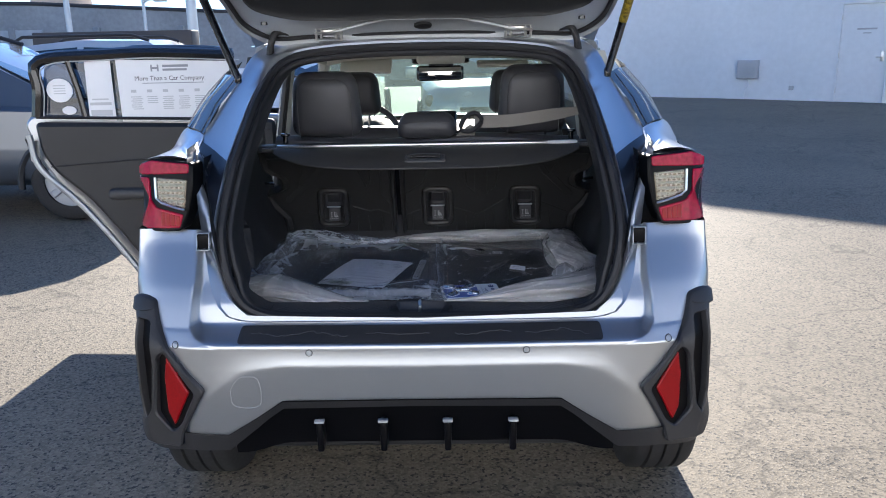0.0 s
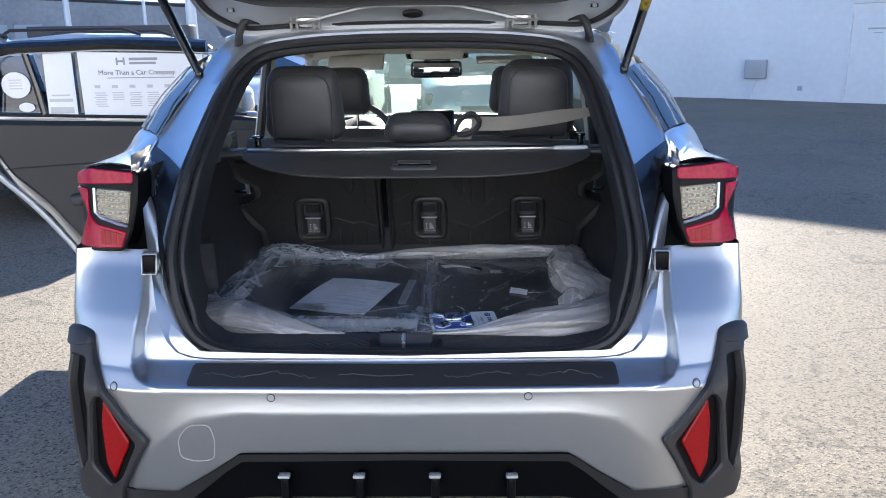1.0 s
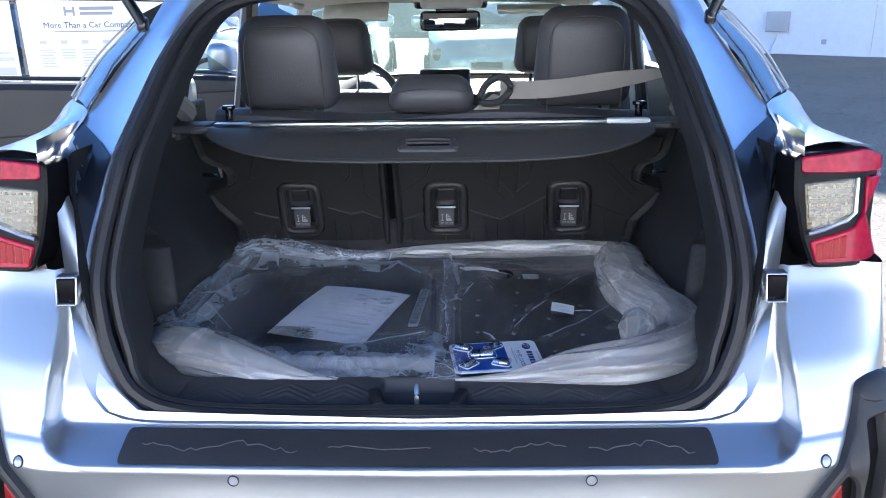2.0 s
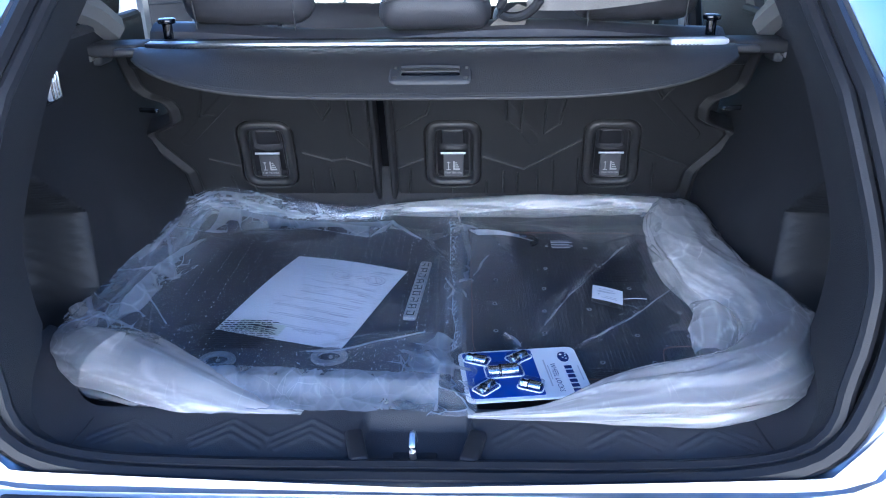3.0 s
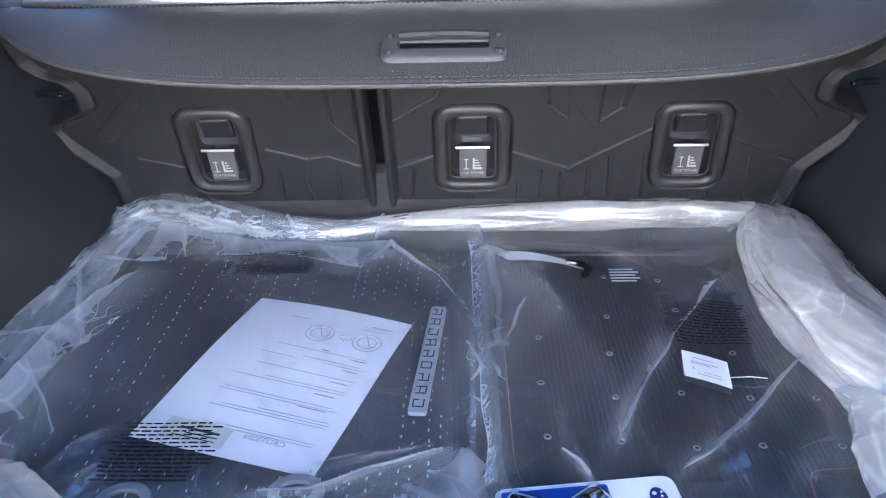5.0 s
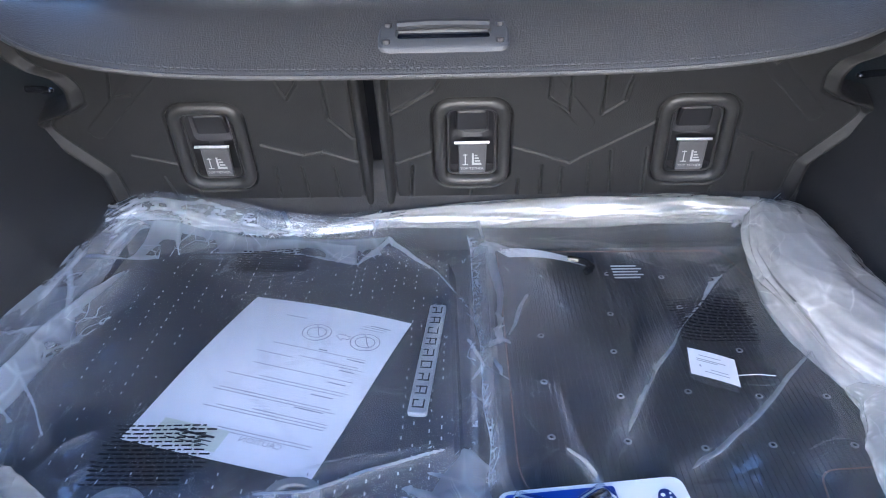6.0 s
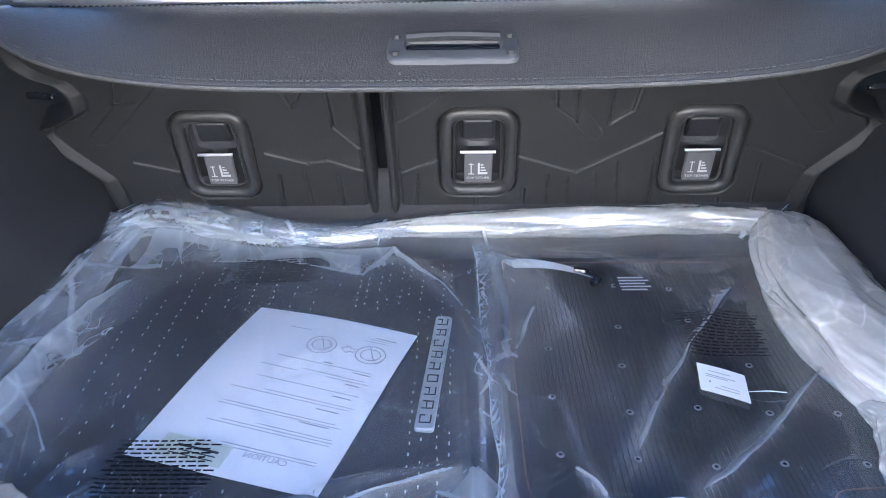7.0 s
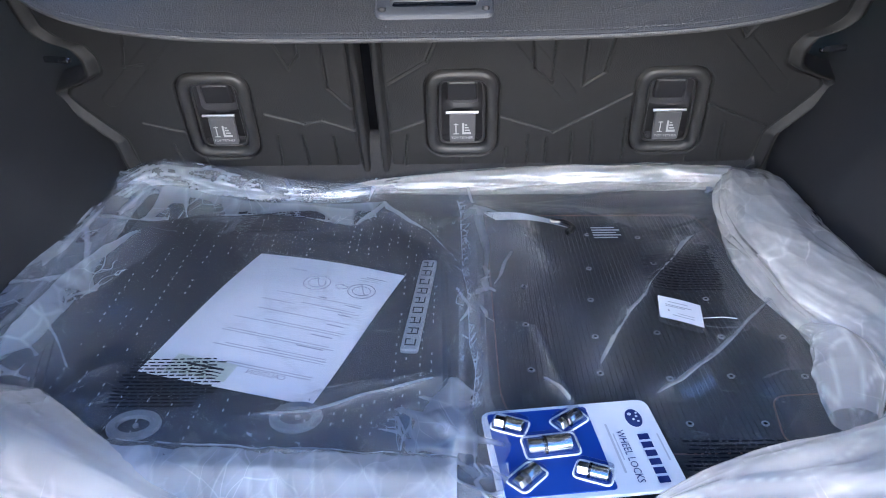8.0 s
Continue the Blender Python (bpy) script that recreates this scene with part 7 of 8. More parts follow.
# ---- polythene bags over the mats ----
# long pulls in the film over the mats: the line they follow, height, width of the whitened side, whiteness (crease milk
# and painted glint in one)
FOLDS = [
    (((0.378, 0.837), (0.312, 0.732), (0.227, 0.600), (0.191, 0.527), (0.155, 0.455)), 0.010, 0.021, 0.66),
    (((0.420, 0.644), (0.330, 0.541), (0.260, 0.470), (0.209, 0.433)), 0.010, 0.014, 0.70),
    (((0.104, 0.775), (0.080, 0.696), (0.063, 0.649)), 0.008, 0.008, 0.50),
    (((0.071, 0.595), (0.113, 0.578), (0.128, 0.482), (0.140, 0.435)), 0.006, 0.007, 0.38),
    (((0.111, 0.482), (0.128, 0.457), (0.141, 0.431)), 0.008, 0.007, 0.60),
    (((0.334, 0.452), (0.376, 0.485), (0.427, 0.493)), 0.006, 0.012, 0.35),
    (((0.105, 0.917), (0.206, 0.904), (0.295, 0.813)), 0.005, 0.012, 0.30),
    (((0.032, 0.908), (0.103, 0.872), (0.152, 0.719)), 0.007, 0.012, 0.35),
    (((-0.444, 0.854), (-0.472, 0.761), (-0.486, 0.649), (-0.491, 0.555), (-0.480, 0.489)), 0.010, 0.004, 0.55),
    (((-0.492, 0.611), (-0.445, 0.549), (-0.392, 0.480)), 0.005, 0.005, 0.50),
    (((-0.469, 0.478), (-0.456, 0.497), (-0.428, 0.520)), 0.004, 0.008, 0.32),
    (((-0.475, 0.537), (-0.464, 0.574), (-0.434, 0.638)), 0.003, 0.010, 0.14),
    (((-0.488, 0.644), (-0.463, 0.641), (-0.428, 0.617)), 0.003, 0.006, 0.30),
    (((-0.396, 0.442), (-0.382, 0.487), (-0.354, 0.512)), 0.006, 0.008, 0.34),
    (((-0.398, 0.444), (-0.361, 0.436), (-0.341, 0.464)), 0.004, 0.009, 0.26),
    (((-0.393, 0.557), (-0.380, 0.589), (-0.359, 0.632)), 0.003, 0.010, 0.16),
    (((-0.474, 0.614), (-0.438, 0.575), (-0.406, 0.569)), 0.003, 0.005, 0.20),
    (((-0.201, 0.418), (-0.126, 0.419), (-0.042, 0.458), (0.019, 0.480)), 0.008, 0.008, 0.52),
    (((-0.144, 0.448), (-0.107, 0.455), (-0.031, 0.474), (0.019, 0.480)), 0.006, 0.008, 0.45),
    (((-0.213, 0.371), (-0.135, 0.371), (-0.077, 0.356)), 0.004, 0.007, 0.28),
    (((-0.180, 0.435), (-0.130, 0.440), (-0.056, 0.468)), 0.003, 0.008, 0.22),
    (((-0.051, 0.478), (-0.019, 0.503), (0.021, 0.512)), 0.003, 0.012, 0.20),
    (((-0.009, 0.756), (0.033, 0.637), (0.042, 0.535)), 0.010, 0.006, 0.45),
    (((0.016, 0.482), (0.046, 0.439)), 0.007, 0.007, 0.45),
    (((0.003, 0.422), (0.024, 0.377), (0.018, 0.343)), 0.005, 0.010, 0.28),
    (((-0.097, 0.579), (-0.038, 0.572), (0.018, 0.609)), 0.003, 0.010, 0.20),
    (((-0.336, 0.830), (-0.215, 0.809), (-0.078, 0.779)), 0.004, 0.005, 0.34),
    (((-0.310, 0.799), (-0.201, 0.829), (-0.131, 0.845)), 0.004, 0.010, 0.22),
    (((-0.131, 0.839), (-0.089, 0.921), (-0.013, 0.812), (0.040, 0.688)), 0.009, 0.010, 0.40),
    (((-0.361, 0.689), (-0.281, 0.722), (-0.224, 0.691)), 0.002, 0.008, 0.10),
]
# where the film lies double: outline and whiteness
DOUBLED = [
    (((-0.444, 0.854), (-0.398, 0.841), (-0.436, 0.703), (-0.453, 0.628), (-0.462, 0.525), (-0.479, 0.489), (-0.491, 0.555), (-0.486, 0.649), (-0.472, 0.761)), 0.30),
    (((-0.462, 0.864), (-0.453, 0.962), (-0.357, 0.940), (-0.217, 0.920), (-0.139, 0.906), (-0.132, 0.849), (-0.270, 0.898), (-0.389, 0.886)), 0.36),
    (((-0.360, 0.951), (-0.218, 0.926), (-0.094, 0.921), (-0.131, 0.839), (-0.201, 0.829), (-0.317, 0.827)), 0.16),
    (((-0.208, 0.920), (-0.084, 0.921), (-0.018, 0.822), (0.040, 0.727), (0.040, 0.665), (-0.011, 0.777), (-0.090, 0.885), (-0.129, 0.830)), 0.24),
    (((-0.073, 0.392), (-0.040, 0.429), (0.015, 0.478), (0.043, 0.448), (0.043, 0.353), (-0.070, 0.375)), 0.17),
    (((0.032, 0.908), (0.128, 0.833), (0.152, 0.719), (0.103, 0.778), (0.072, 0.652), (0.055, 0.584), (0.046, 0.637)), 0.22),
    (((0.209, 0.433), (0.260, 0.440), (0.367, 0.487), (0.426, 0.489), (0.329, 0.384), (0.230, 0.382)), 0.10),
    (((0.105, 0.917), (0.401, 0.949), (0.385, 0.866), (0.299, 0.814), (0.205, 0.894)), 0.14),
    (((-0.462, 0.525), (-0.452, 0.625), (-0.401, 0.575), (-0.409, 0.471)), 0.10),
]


def line_dist(x, y, points):
    """Distance to a bent line, the signed side of it and the share of its length passed."""
    best, side, along = np.full(x.shape, 9.0), np.zeros(x.shape), np.zeros(x.shape)
    lengths = [math.dist(a, b) for a, b in zip(points, points[1:])]
    total, gone = sum(lengths), 0.0
    for a, b, ln in zip(points, points[1:], lengths):
        lx, ly = (b[0] - a[0]) / ln, (b[1] - a[1]) / ln
        t = (x - a[0]) * lx + (y - a[1]) * ly
        d = seg_dist(x, y, a, b)
        near = d < best
        best = np.where(near, d, best)
        side = np.where(near, (x - a[0]) * ly - (y - a[1]) * lx, side)
        along = np.where(near, (gone + np.clip(t, 0, ln)) / total, along)
        gone += ln
    return best, side, along


def inside(x, y, outline):
    """How far within an outline a place lies, by its nearest edge; negative outside."""
    d, odd = np.full(x.shape, 9.0), np.zeros(x.shape, bool)
    for a, b in zip(outline, outline[1:] + outline[:1]):
        d = np.minimum(d, seg_dist(x, y, a, b))
        cross = (a[1] > y) != (b[1] > y)
        odd ^= cross & (x < a[0] + (y - a[1]) * (b[0] - a[0]) / (b[1] - a[1] if b[1] != a[1] else 1.0))
    return np.where(odd, d, -d)


def film_shape(x, y):
    """Top film over the mats, flat where it lies on them, creased and lifted elsewhere: height and creasing."""
    # how crumpled it is: calm over the mats, worse by the borders, the seam and the front
    rough = np.clip(0.06 + 0.9 * smooth(-0.41, -0.50, x) + 0.55 * smooth(0.90, 0.97, y) + 0.6 * smooth(0.07, 0.02, np.abs(x - 0.03)) + 0.7 * smooth(0.37, 0.45, x)
                    + 0.45 * smooth(0.47, 0.38, y) * smooth(0.10, -0.02, x) + 0.5 * smooth(0.09, 0.0, seg_dist(x, y, (0.07, 0.90), (0.11, 0.76))) + 0.5 * smooth(0.10, 0.0, seg_dist(x, y, (-0.12, 0.92), (-0.40, 0.94))), 0, 1)
    patch = smooth(-0.35, 0.5, noise2(x * 6 + 3, y * 6 + 1))
    wx, wy = x + 0.02 * noise2(x * 9, y * 9 + 4), y + 0.02 * noise2(x * 9 + 7, y * 9)
    h1, r1 = facets(wx * 9 + wy * 3, wy * 6 - wx * 2)
    h2, r2 = facets(wx * 24, wy * 17 + wx * 9)
    z = 0.7555 + rough * (0.008 * h1 + 0.0035 * h2 * patch) + 0.002 * h1
    fold = rough * (0.30 + 0.30 * r1 + 0.30 * r2 * patch) + 0.10 * smooth(-0.1, 0.7, noise2(x * 11 + 40, y * 5 + x * 6)) + 0.08 * r1 * patch + 0.05 * r2 * smooth(0.2, 0.6, noise2(x * 8 + 5, y * 8))
    wx, wy = x + 0.004 * noise2(x * 22, y * 22 + 9), y + 0.004 * noise2(x * 22 + 5, y * 22)
    for k, (line, h, spread, white) in enumerate(FOLDS):
        d, side, t = line_dist(wx, wy, line)
        taper = smooth(-0.05, 0.14, t) * smooth(1.05, 0.84, t)
        z = z + 0.8 * h * taper * (0.45 * np.exp(-(d / 0.0045) ** 1.3) + 0.55 * np.exp(-(d / 0.022) ** 2))
        # whiter along the pull, its glint painted in with the milk: sharp on one side, fading on the other
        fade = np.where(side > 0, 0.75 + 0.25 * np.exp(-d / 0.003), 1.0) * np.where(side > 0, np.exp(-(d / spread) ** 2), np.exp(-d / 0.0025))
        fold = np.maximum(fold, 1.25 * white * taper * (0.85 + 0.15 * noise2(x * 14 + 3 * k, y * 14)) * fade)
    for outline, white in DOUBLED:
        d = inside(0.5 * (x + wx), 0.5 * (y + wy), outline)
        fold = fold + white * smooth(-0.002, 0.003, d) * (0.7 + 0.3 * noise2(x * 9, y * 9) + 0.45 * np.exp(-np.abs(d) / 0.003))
        z = z + 0.0012 * smooth(-0.002, 0.003, d)
    z = z + 0.020 * smooth(0.90, 0.98, y) + 0.024 * smooth(0.43, 0.52, np.abs(x))
    return z, np.clip(fold, 0, 1.0)


def film_sheet(name, x0, x1, y0, y1, material, parent, label):
    x, y = np.meshgrid(np.linspace(x0, x1, int((x1 - x0) / 0.0020)), np.linspace(y0, y1, int((y1 - y0) / 0.0020)), indexing="ij")
    z, fold = film_shape(x, y)
    return sheet_part(name, x, y, z, material, parent, label, 180, fold)


def bunch(name, path, radii, squash, n_along, n_round, seed, material, parent, label, amp=0.8, cells=(11.0, 2.2), milk=(0.0, 0.0)):
    """Bunched-up film: a lumpy, sharply creased roll along a path."""
    c = spline(path, n_along)
    rad = np.interp(np.linspace(0, 1, n_along), np.linspace(0, 1, len(radii)), radii)
    d = np.gradient(c, axis=0)
    d /= np.linalg.norm(d, axis=1)[:, None]
    side = np.cross(d, (0, 0, 1))
    side /= np.linalg.norm(side, axis=1)[:, None] + 1e-9
    s1 = np.concatenate([[0], np.cumsum(np.linalg.norm(np.diff(c, axis=0), axis=1))])
    ang, s = np.meshgrid(np.linspace(0, 2 * math.pi, n_round + 1), s1, indexing="ij")
    aa = np.minimum(ang, 2 * math.pi - ang)
    wv = 0.35 * noise2(s * 12 + seed, aa * 1.3)
    # facets drawn out along the roll on a slant, at three sizes
    h1, r1 = facets(s * cells[0] + 0.8 * aa + seed + wv, aa * cells[1] * 0.55 + 0.25 * s * cells[0] + seed * 3)
    h2, r2 = facets(s * cells[0] * 2.3 - 1.3 * aa + seed * 2, aa * cells[1] * 1.3 + 0.5 * s * cells[0] + wv)
    h3, r3 = facets(s * cells[0] * 5.5 + 2.1 * aa, aa * cells[1] * 3.0 + seed)
    patch = smooth(-0.5, 0.5, noise2(s * 15 + seed, aa * 1.5))
    r = rad[None, :] * (0.86 + 0.22 * noise2(s * 7 + seed, aa * 0.8) + amp * (0.50 * (h1 - 0.45) + 0.26 * (h2 - 0.45) * (0.3 + 0.7 * patch) + 0.05 * (h3 - 0.4) * patch))
    milk = np.interp(s / s1[-1], np.linspace(0, 1, len(milk)), milk)
    fold = np.clip(0.25 + milk + 0.40 * patch * r2 + 0.40 * r1 + 0.12 * r3 * patch + 0.25 * noise2(s * 9 + 3 * seed, aa), 0, 1)
    x = c[None, :, 0] + side[None, :, 0] * r * np.cos(ang)
    y = c[None, :, 1] + side[None, :, 1] * r * np.cos(ang)
    z = c[None, :, 2] + r * squash * np.sin(ang)
    low = 0.7085 + 0.057 * smooth(0.315, 0.285, y)
    z = np.maximum(z, low + 0.002 * np.abs(noise2(s * 30, aa)))
    return sheet_part(name, x, y, z, material, parent, label, 180, fold)


def warning_print(x0, x1, y0, y1, rows, lean, seed, parent):
    """A block of small unreadable print on the film, as bars."""
    r = random.Random(seed)
    out = []
    h = (y1 - y0) / rows
    for j in range(rows):
        y = y0 + h * j
        x = x0 + r.uniform(0, 0.01) + lean * (y - y0)
        while x < x1 + lean * (y - y0) - r.uniform(0.004, 0.014):
            w = r.uniform(0.0035, 0.011)
            out.append((x, y, w, h * 0.40))
            x += w + 0.0024
    corners = np.array([(x + i * w, y + j * t) for x, y, w, t in out for i, j in ((0, 0), (1, 0), (1, 1), (0, 1))])
    z = film_shape(corners[:, 0], corners[:, 1])[0] + 0.0028
    verts = [(p[0], p[1], q) for p, q in zip(corners, z)]
    bm = mesh(verts, [tuple(range(4 * k, 4 * k + 4)) for k in range(len(out))])
    return tagged(part("printed_warning", bm, M_PRINT, parent, "black printed warning blocks"), kind="stuff")


bag_l = thing("plastic_bag", "clear crumpled polythene bag round the charcoal mat", "plastic bag", group="mat bags")
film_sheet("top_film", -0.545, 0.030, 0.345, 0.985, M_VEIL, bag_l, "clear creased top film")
bunch("back_fold", [(-0.535, 0.955, 0.772), (-0.47, 0.985, 0.785), (-0.38, 0.975, 0.782), (-0.28, 0.962, 0.774), (-0.19, 0.955, 0.768), (-0.10, 0.962, 0.768)], [0.030, 0.044, 0.040, 0.032, 0.026, 0.012], 0.75, 300, 54, 3.1, M_SEAMFILM, bag_l, "bunched bag edge by the seats", amp=0.6, cells=(5.0, 2.0), milk=(-0.1, -0.2))
bunch("side_fold", [(-0.500, 0.975, 0.772), (-0.520, 0.88, 0.768), (-0.528, 0.76, 0.758), (-0.528, 0.62, 0.752), (-0.535, 0.51, 0.757)], [0.030, 0.052, 0.062, 0.060, 0.040], 0.55, 340, 64, 8.7, M_SEAMFILM, bag_l, "bunched bag edge along the side lining", amp=0.5, cells=(4.0, 2.6))
bunch("front_fold", [(-0.560, 0.535, 0.772), (-0.530, 0.495, 0.776), (-0.515, 0.425, 0.770), (-0.445, 0.378, 0.772), (-0.36, 0.340, 0.771), (-0.28, 0.308, 0.766), (-0.21, 0.282, 0.763), (-0.15, 0.268, 0.762)], [0.018, 0.026, 0.066, 0.082, 0.066, 0.048, 0.026, 0.006], 0.55, 380, 90, 5.3, M_MILKY, bag_l, "milky folded corner of the bag", amp=0.30, cells=(3.4, 2.0))
_x, _v = np.meshgrid(np.linspace(-0.31, 0.022, 220), np.linspace(0, 1, 60), indexing="ij")
_h1, _r1 = facets(_x * 24 + _v * 0.6, _v * 1.6 + _x * 5)
_h2, _r2 = facets(_x * 60 - _v, _v * 4)
_y1 = 0.3735 - 0.070 * (_x + 0.30)
_zf = 0.767 + 0.004 * np.sin(_v * 3.0) + 0.010 * smooth(0.25, 0.6, _v) * smooth(1.0, 0.8, _v)
sheet_part("front_flap", _x, 0.268 + _v * (_y1 - 0.268), _zf + 0.005 * _h1 + 0.002 * _h2, M_SEAMFILM, bag_l, "folded front hem of the bag", 180, 0.30 + 0.14 * _r1 + 0.10 * _r2 * (noise2(_x * 30, _v * 3) > 0) + 0.15 * noise2(_x * 14, _v * 2) + 0.5 * smooth(0.95, 1.0, _v))
_x, _v = np.meshgrid(np.linspace(0.016, 0.066, 50), np.linspace(0, 1, 60), indexing="ij")
_h1, _r1 = facets(_x * 35 + _v, _v * 2.5 + _x * 12)
sheet_part("front_corner", _x + 0.01 * noise2(_v * 6, _x * 9), 0.258 + 0.085 * _v, 0.764 + 0.012 * _h1, M_SEAMFILM, bag_l, "crumpled end of the hem", 180, 0.12 + 0.4 * _r1)
part("torn_tip", loft([[(-0.575 + 0.045 * t + dx * (0.3 + t), 1.0 - 0.035 * t, 0.850 - 0.085 * t) for t in np.linspace(0, 1, 10)] for dx in (-0.002, 0.006, 0.020)], False), M_SEAMFILM, bag_l)
warning_print(-0.312, -0.196, 0.828, 0.898, 13, 0.0, 3, bag_l)
warning_print(-0.345, -0.236, 0.432, 0.522, 15, 0.02, 4, bag_l)

bag_r = thing("plastic_bag", "clear crumpled polythene bag round the upturned mat", "plastic bag", group="mat bags")
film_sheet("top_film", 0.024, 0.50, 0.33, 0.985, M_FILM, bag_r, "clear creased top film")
bunch("back_fold", [(-0.19, 0.958, 0.764), (-0.09, 0.972, 0.772), (0.08, 0.975, 0.778), (0.22, 0.978, 0.780), (0.36, 0.982, 0.782), (0.46, 0.968, 0.782)], [0.010, 0.022, 0.028, 0.032, 0.032, 0.030], 0.75, 340, 54, 6.4, M_MILKY, bag_r, "bunched bag edge by the seats", amp=0.7, cells=(4.5, 2.0), milk=(-0.45, -0.35))
bunch("side_fold", [(0.480, 0.965, 0.776), (0.468, 0.91, 0.786), (0.452, 0.83, 0.784), (0.452, 0.73, 0.780), (0.478, 0.63, 0.776), (0.515, 0.53, 0.776), (0.512, 0.43, 0.778), (0.455, 0.345, 0.782), (0.375, 0.298, 0.784), (0.29, 0.283, 0.780), (0.215, 0.274, 0.774), (0.15, 0.266, 0.769), (0.06, 0.263, 0.766)],
      [0.040, 0.070, 0.082, 0.086, 0.084, 0.076, 0.074, 0.070, 0.064, 0.058, 0.042, 0.016, 0.004], 0.58, 700, 100, 2.2, M_MILKY, bag_r, "thick milky rolled bag edge", amp=0.46, cells=(3.6, 2.6), milk=(0.45, 0.42, 0.25, 0.0, -0.12, -0.12))
bunch("loose_end", [(0.425, 0.56, 0.766), (0.432, 0.51, 0.782), (0.425, 0.45, 0.784), (0.405, 0.39, 0.774)], [0.014, 0.034, 0.040, 0.026], 0.7, 160, 50, 9.9, M_MILKY, bag_r, "loose crumpled bag end", amp=0.5, cells=(7.0, 1.6))
# the edge of the second bag, lying flat on the first
_t, _v = np.meshgrid(np.linspace(0, 1, 260), np.linspace(0, 1, 40), indexing="ij")
_ys = 0.925 - 0.50 * _t
_xl = 0.0245 + 0.016 * _t + 0.003 * noise2(_t * 9, _v * 0)
_wd = 0.020 + 0.034 * smooth(0.55, 0.0, _t)
_h1, _r1 = facets(_t * 22 + _v * 1.2, _v * 2.2 + _t * 9)
_h2, _r2 = facets(_t * 50, _v * 5)
sheet_part("overlap_edge", _xl + _v * _wd, _ys, 0.7640 + 0.006 * _h1 * (1 - 0.6 * _v) + 0.0008 * _h2, M_VEIL, bag_r, "folded edge where the two bags meet", 180, (0.45 + 0.20 * _r1 + 0.10 * _r2) * smooth(1.0, 0.1, _v) + 0.3 * smooth(0.06, 0.0, _v))
warning_print(0.262, 0.366, 0.658, 0.752, 15, 0.10, 6, bag_r)
warning_print(0.226, 0.330, 0.342, 0.386, 8, 0.25, 9, bag_r)

# ---- blister pack of wheel locks on the bags ----
pack = thing("wheel_lock_pack", "blue and white blister pack with five chrome wheel locks", "blister pack")
_k0 = Vector((0.0595, 0.3005, 0.7600))
_kx = Vector((0.168, 0.020, 0.0)).normalized()
_ky = Vector((-0.020, 0.168, 0.0)).normalized()
PK = flat(_k0, _kx, _ky)
card = part("card", plate(rounded([(0, 0), (0.170, 0), (0.170, 0.124), (0, 0.124)], 0.013, 5), PK, 0.003, bevel=0.0008, step=0.02), M_CARD, pack, "white backing card")
part("blue_panel", plate(rounded([(0.006, 0.006), (0.106, 0.006), (0.106, 0.118), (0.006, 0.118)], 0.004), lambda a, b, w: PK(a, b, w + 0.0012), 0.001, bevel=0.0003, step=0.03), M_BLUE, card, "blue printed panel")
lettering("WHEEL LOCKS", 0.0104, lambda a, b, w: PK(0.126 + b, 0.080 - a, 0.0010), M_NAVYINK, card, name="lettering")
part("brand_bars", bars([(0.1445, 0.073 - 0.0112 * k - 0.0085, 0.0105, 0.0080) for k in range(6)], lambda a, b, w: PK(a, b, 0.0010)), M_NAVYINK, card)
tagged(part("small_print", bars([(0.1175, 0.024, 0.0022, 0.066), (0.1215, 0.040, 0.0014, 0.036), (0.163, 0.035, 0.0016, 0.036)], lambda a, b, w: PK(a, b, 0.0010)), M_PALEINK, card), kind="stuff")
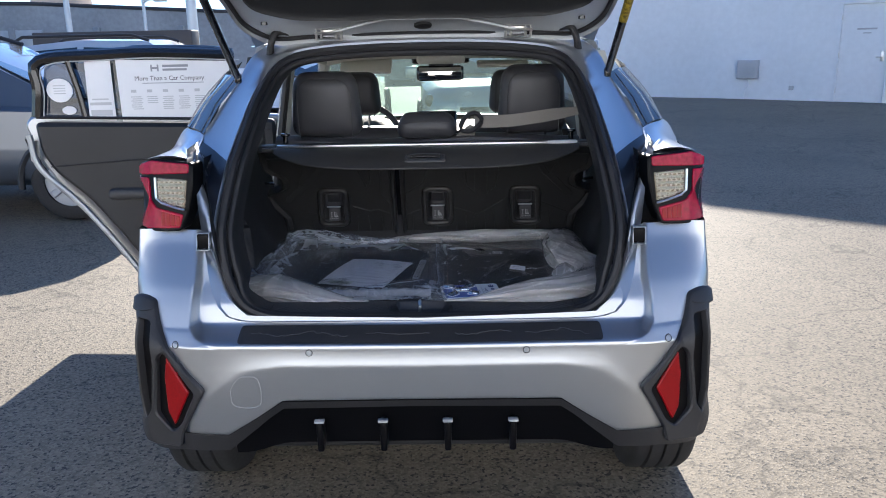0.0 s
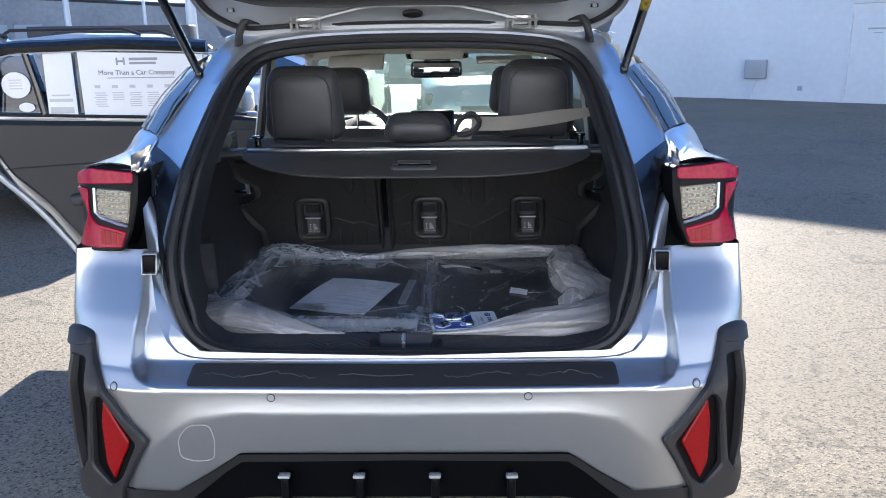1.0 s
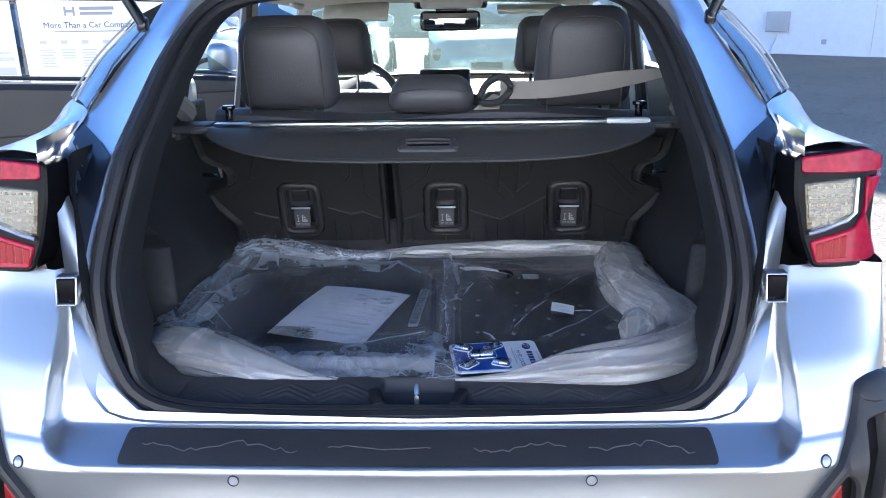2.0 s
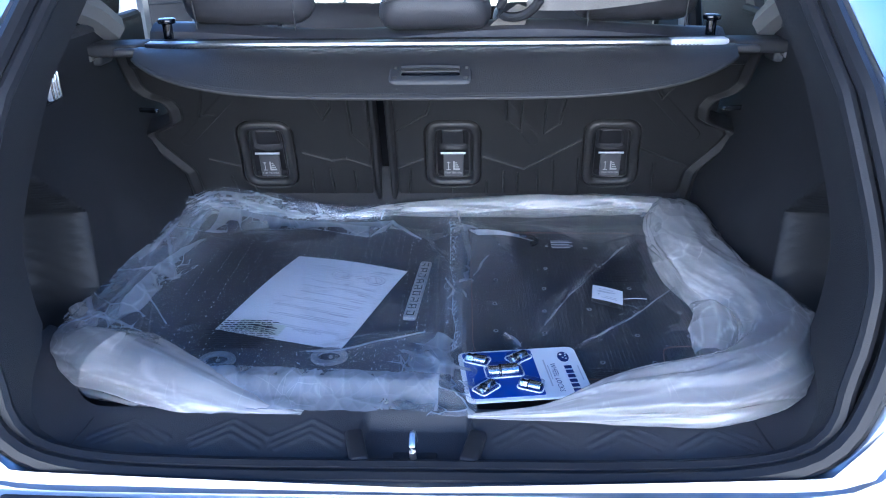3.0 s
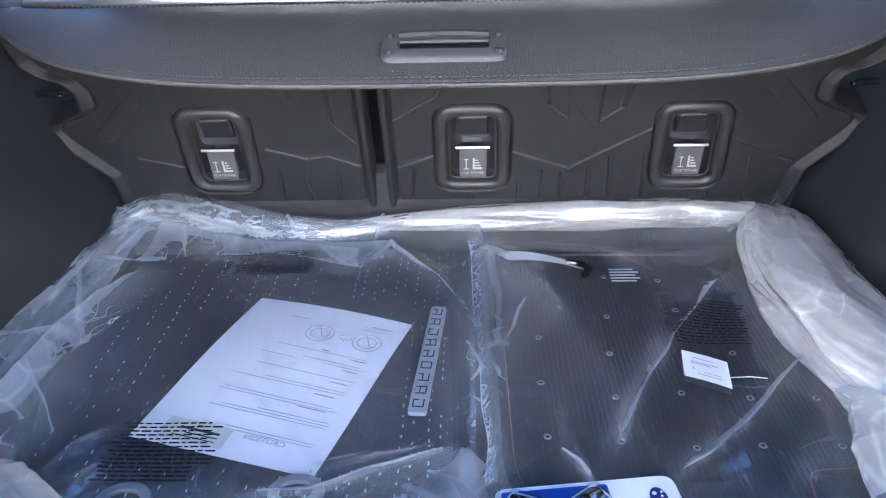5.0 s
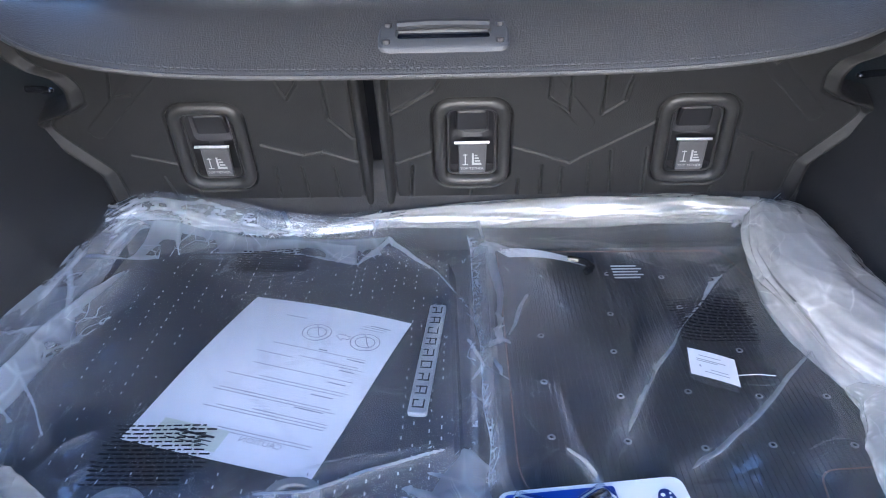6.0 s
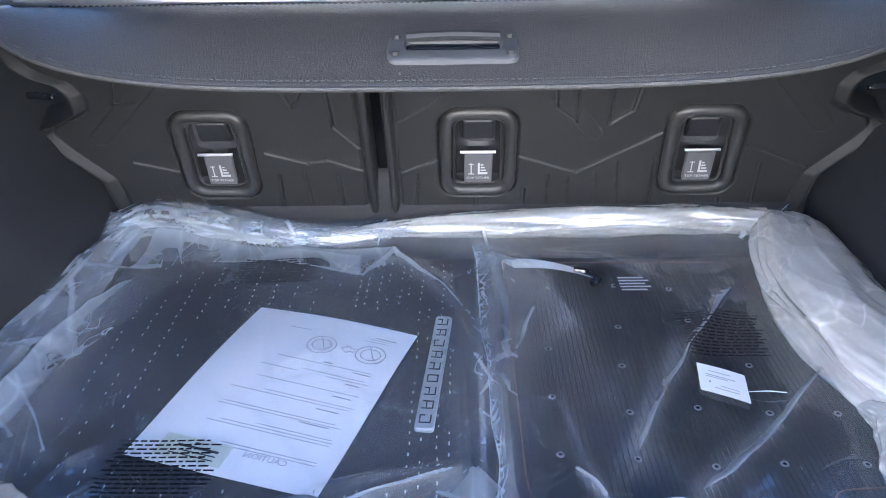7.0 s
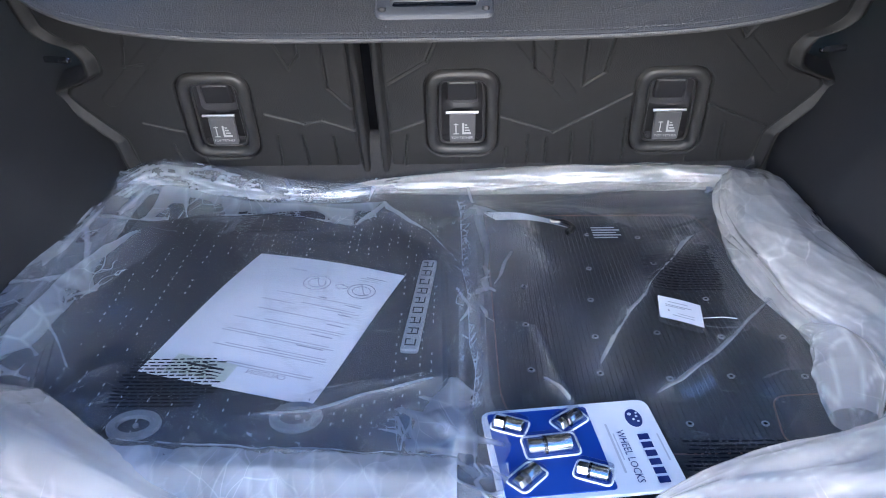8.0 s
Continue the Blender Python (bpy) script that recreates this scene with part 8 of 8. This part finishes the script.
part("emblem", plate([(0.149 + 0.0080 * math.cos(t), 0.096 + 0.0128 * math.sin(t)) for t in np.linspace(0, 2 * math.pi, 26, endpoint=False)], lambda a, b, w: PK(a, b, w + 0.0012), 0.001, bevel=0.0003, step=0.02), M_NAVYINK, card, "dark blue oval emblem")
part("emblem_dots", join(*[disc(rr, 0.0004, 6, at=PK(0.149 + dx, 0.096 + dy, 0.0016)) for dx, dy, rr in ((-0.003, 0.005, 0.0022), (0.003, 0.001, 0.0013), (-0.001, -0.003, 0.0013), (0.003, -0.006, 0.0013), (0.004, 0.006, 0.0013))]), M_CARD, card)
M_BLISTER = glass("blister_plastic", (0.96, 0.98, 1.0), clear=0.92)
for a, b, turn, big in ((0.026, 0.099, -28, 0), (0.085, 0.099, 32, 0), (0.059, 0.066, 2, 1), (0.029, 0.029, 40, 0), (0.090, 0.027, -28, 0)):
    m = Matrix.Translation(PK(a, b, 0.0)) @ Matrix((_kx, _ky, _kx.cross(_ky))).transposed().to_4x4() @ Matrix.Rotation(radians(turn), 4, "Z")
    k = 1.28 if big else 0.86
    g = 1.22 if big else 0.95
    bl = part("blister", moved(rbox(0.039 * k, 0.023 * g, 0.011, 0.004, 3, at=(0, 0, 0.0055)), m), M_BLISTER, card, "clear blister")
    rim = rounded([(-0.0205 * k, -0.0125 * g), (0.0205 * k, -0.0125 * g), (0.0205 * k, 0.0125 * g), (-0.0205 * k, 0.0125 * g)], 0.006)
    part("blister_rim", tube([m @ Vector((p[0], p[1], 0.0018)) for p in dense(rim, 0.008)], 0.0011, 6, closed=True), M_CARD, bl, "pale moulded rim")
    nut = part("socket" if big else "lug_nut", moved(join(disc(0.0078 * g, 0.020 * k, 24, at=(0.005 * k, 0, 0.0025), axis="x", bevel=0.001), disc(0.0069 * g, 0.014 * k, 6 if not big else 24, at=(-0.0105 * k, 0, 0.0025), axis="x", r2=0.0064 * g, bevel=0.0008)), m), M_NUT, card, "chrome wheel lock nut" if not big else "bright key socket")
    part("bore", moved(disc(0.0050, 0.002, 16, at=(0.0150 * k, 0, 0.0025), axis="x"), m), M_GLOSSBLK, nut)
    part("collar", moved(disc(0.0082 * g, 0.0022, 24, at=(-0.0045 * k, 0, 0.0025), axis="x"), m), M_GLOSSBLK, nut)
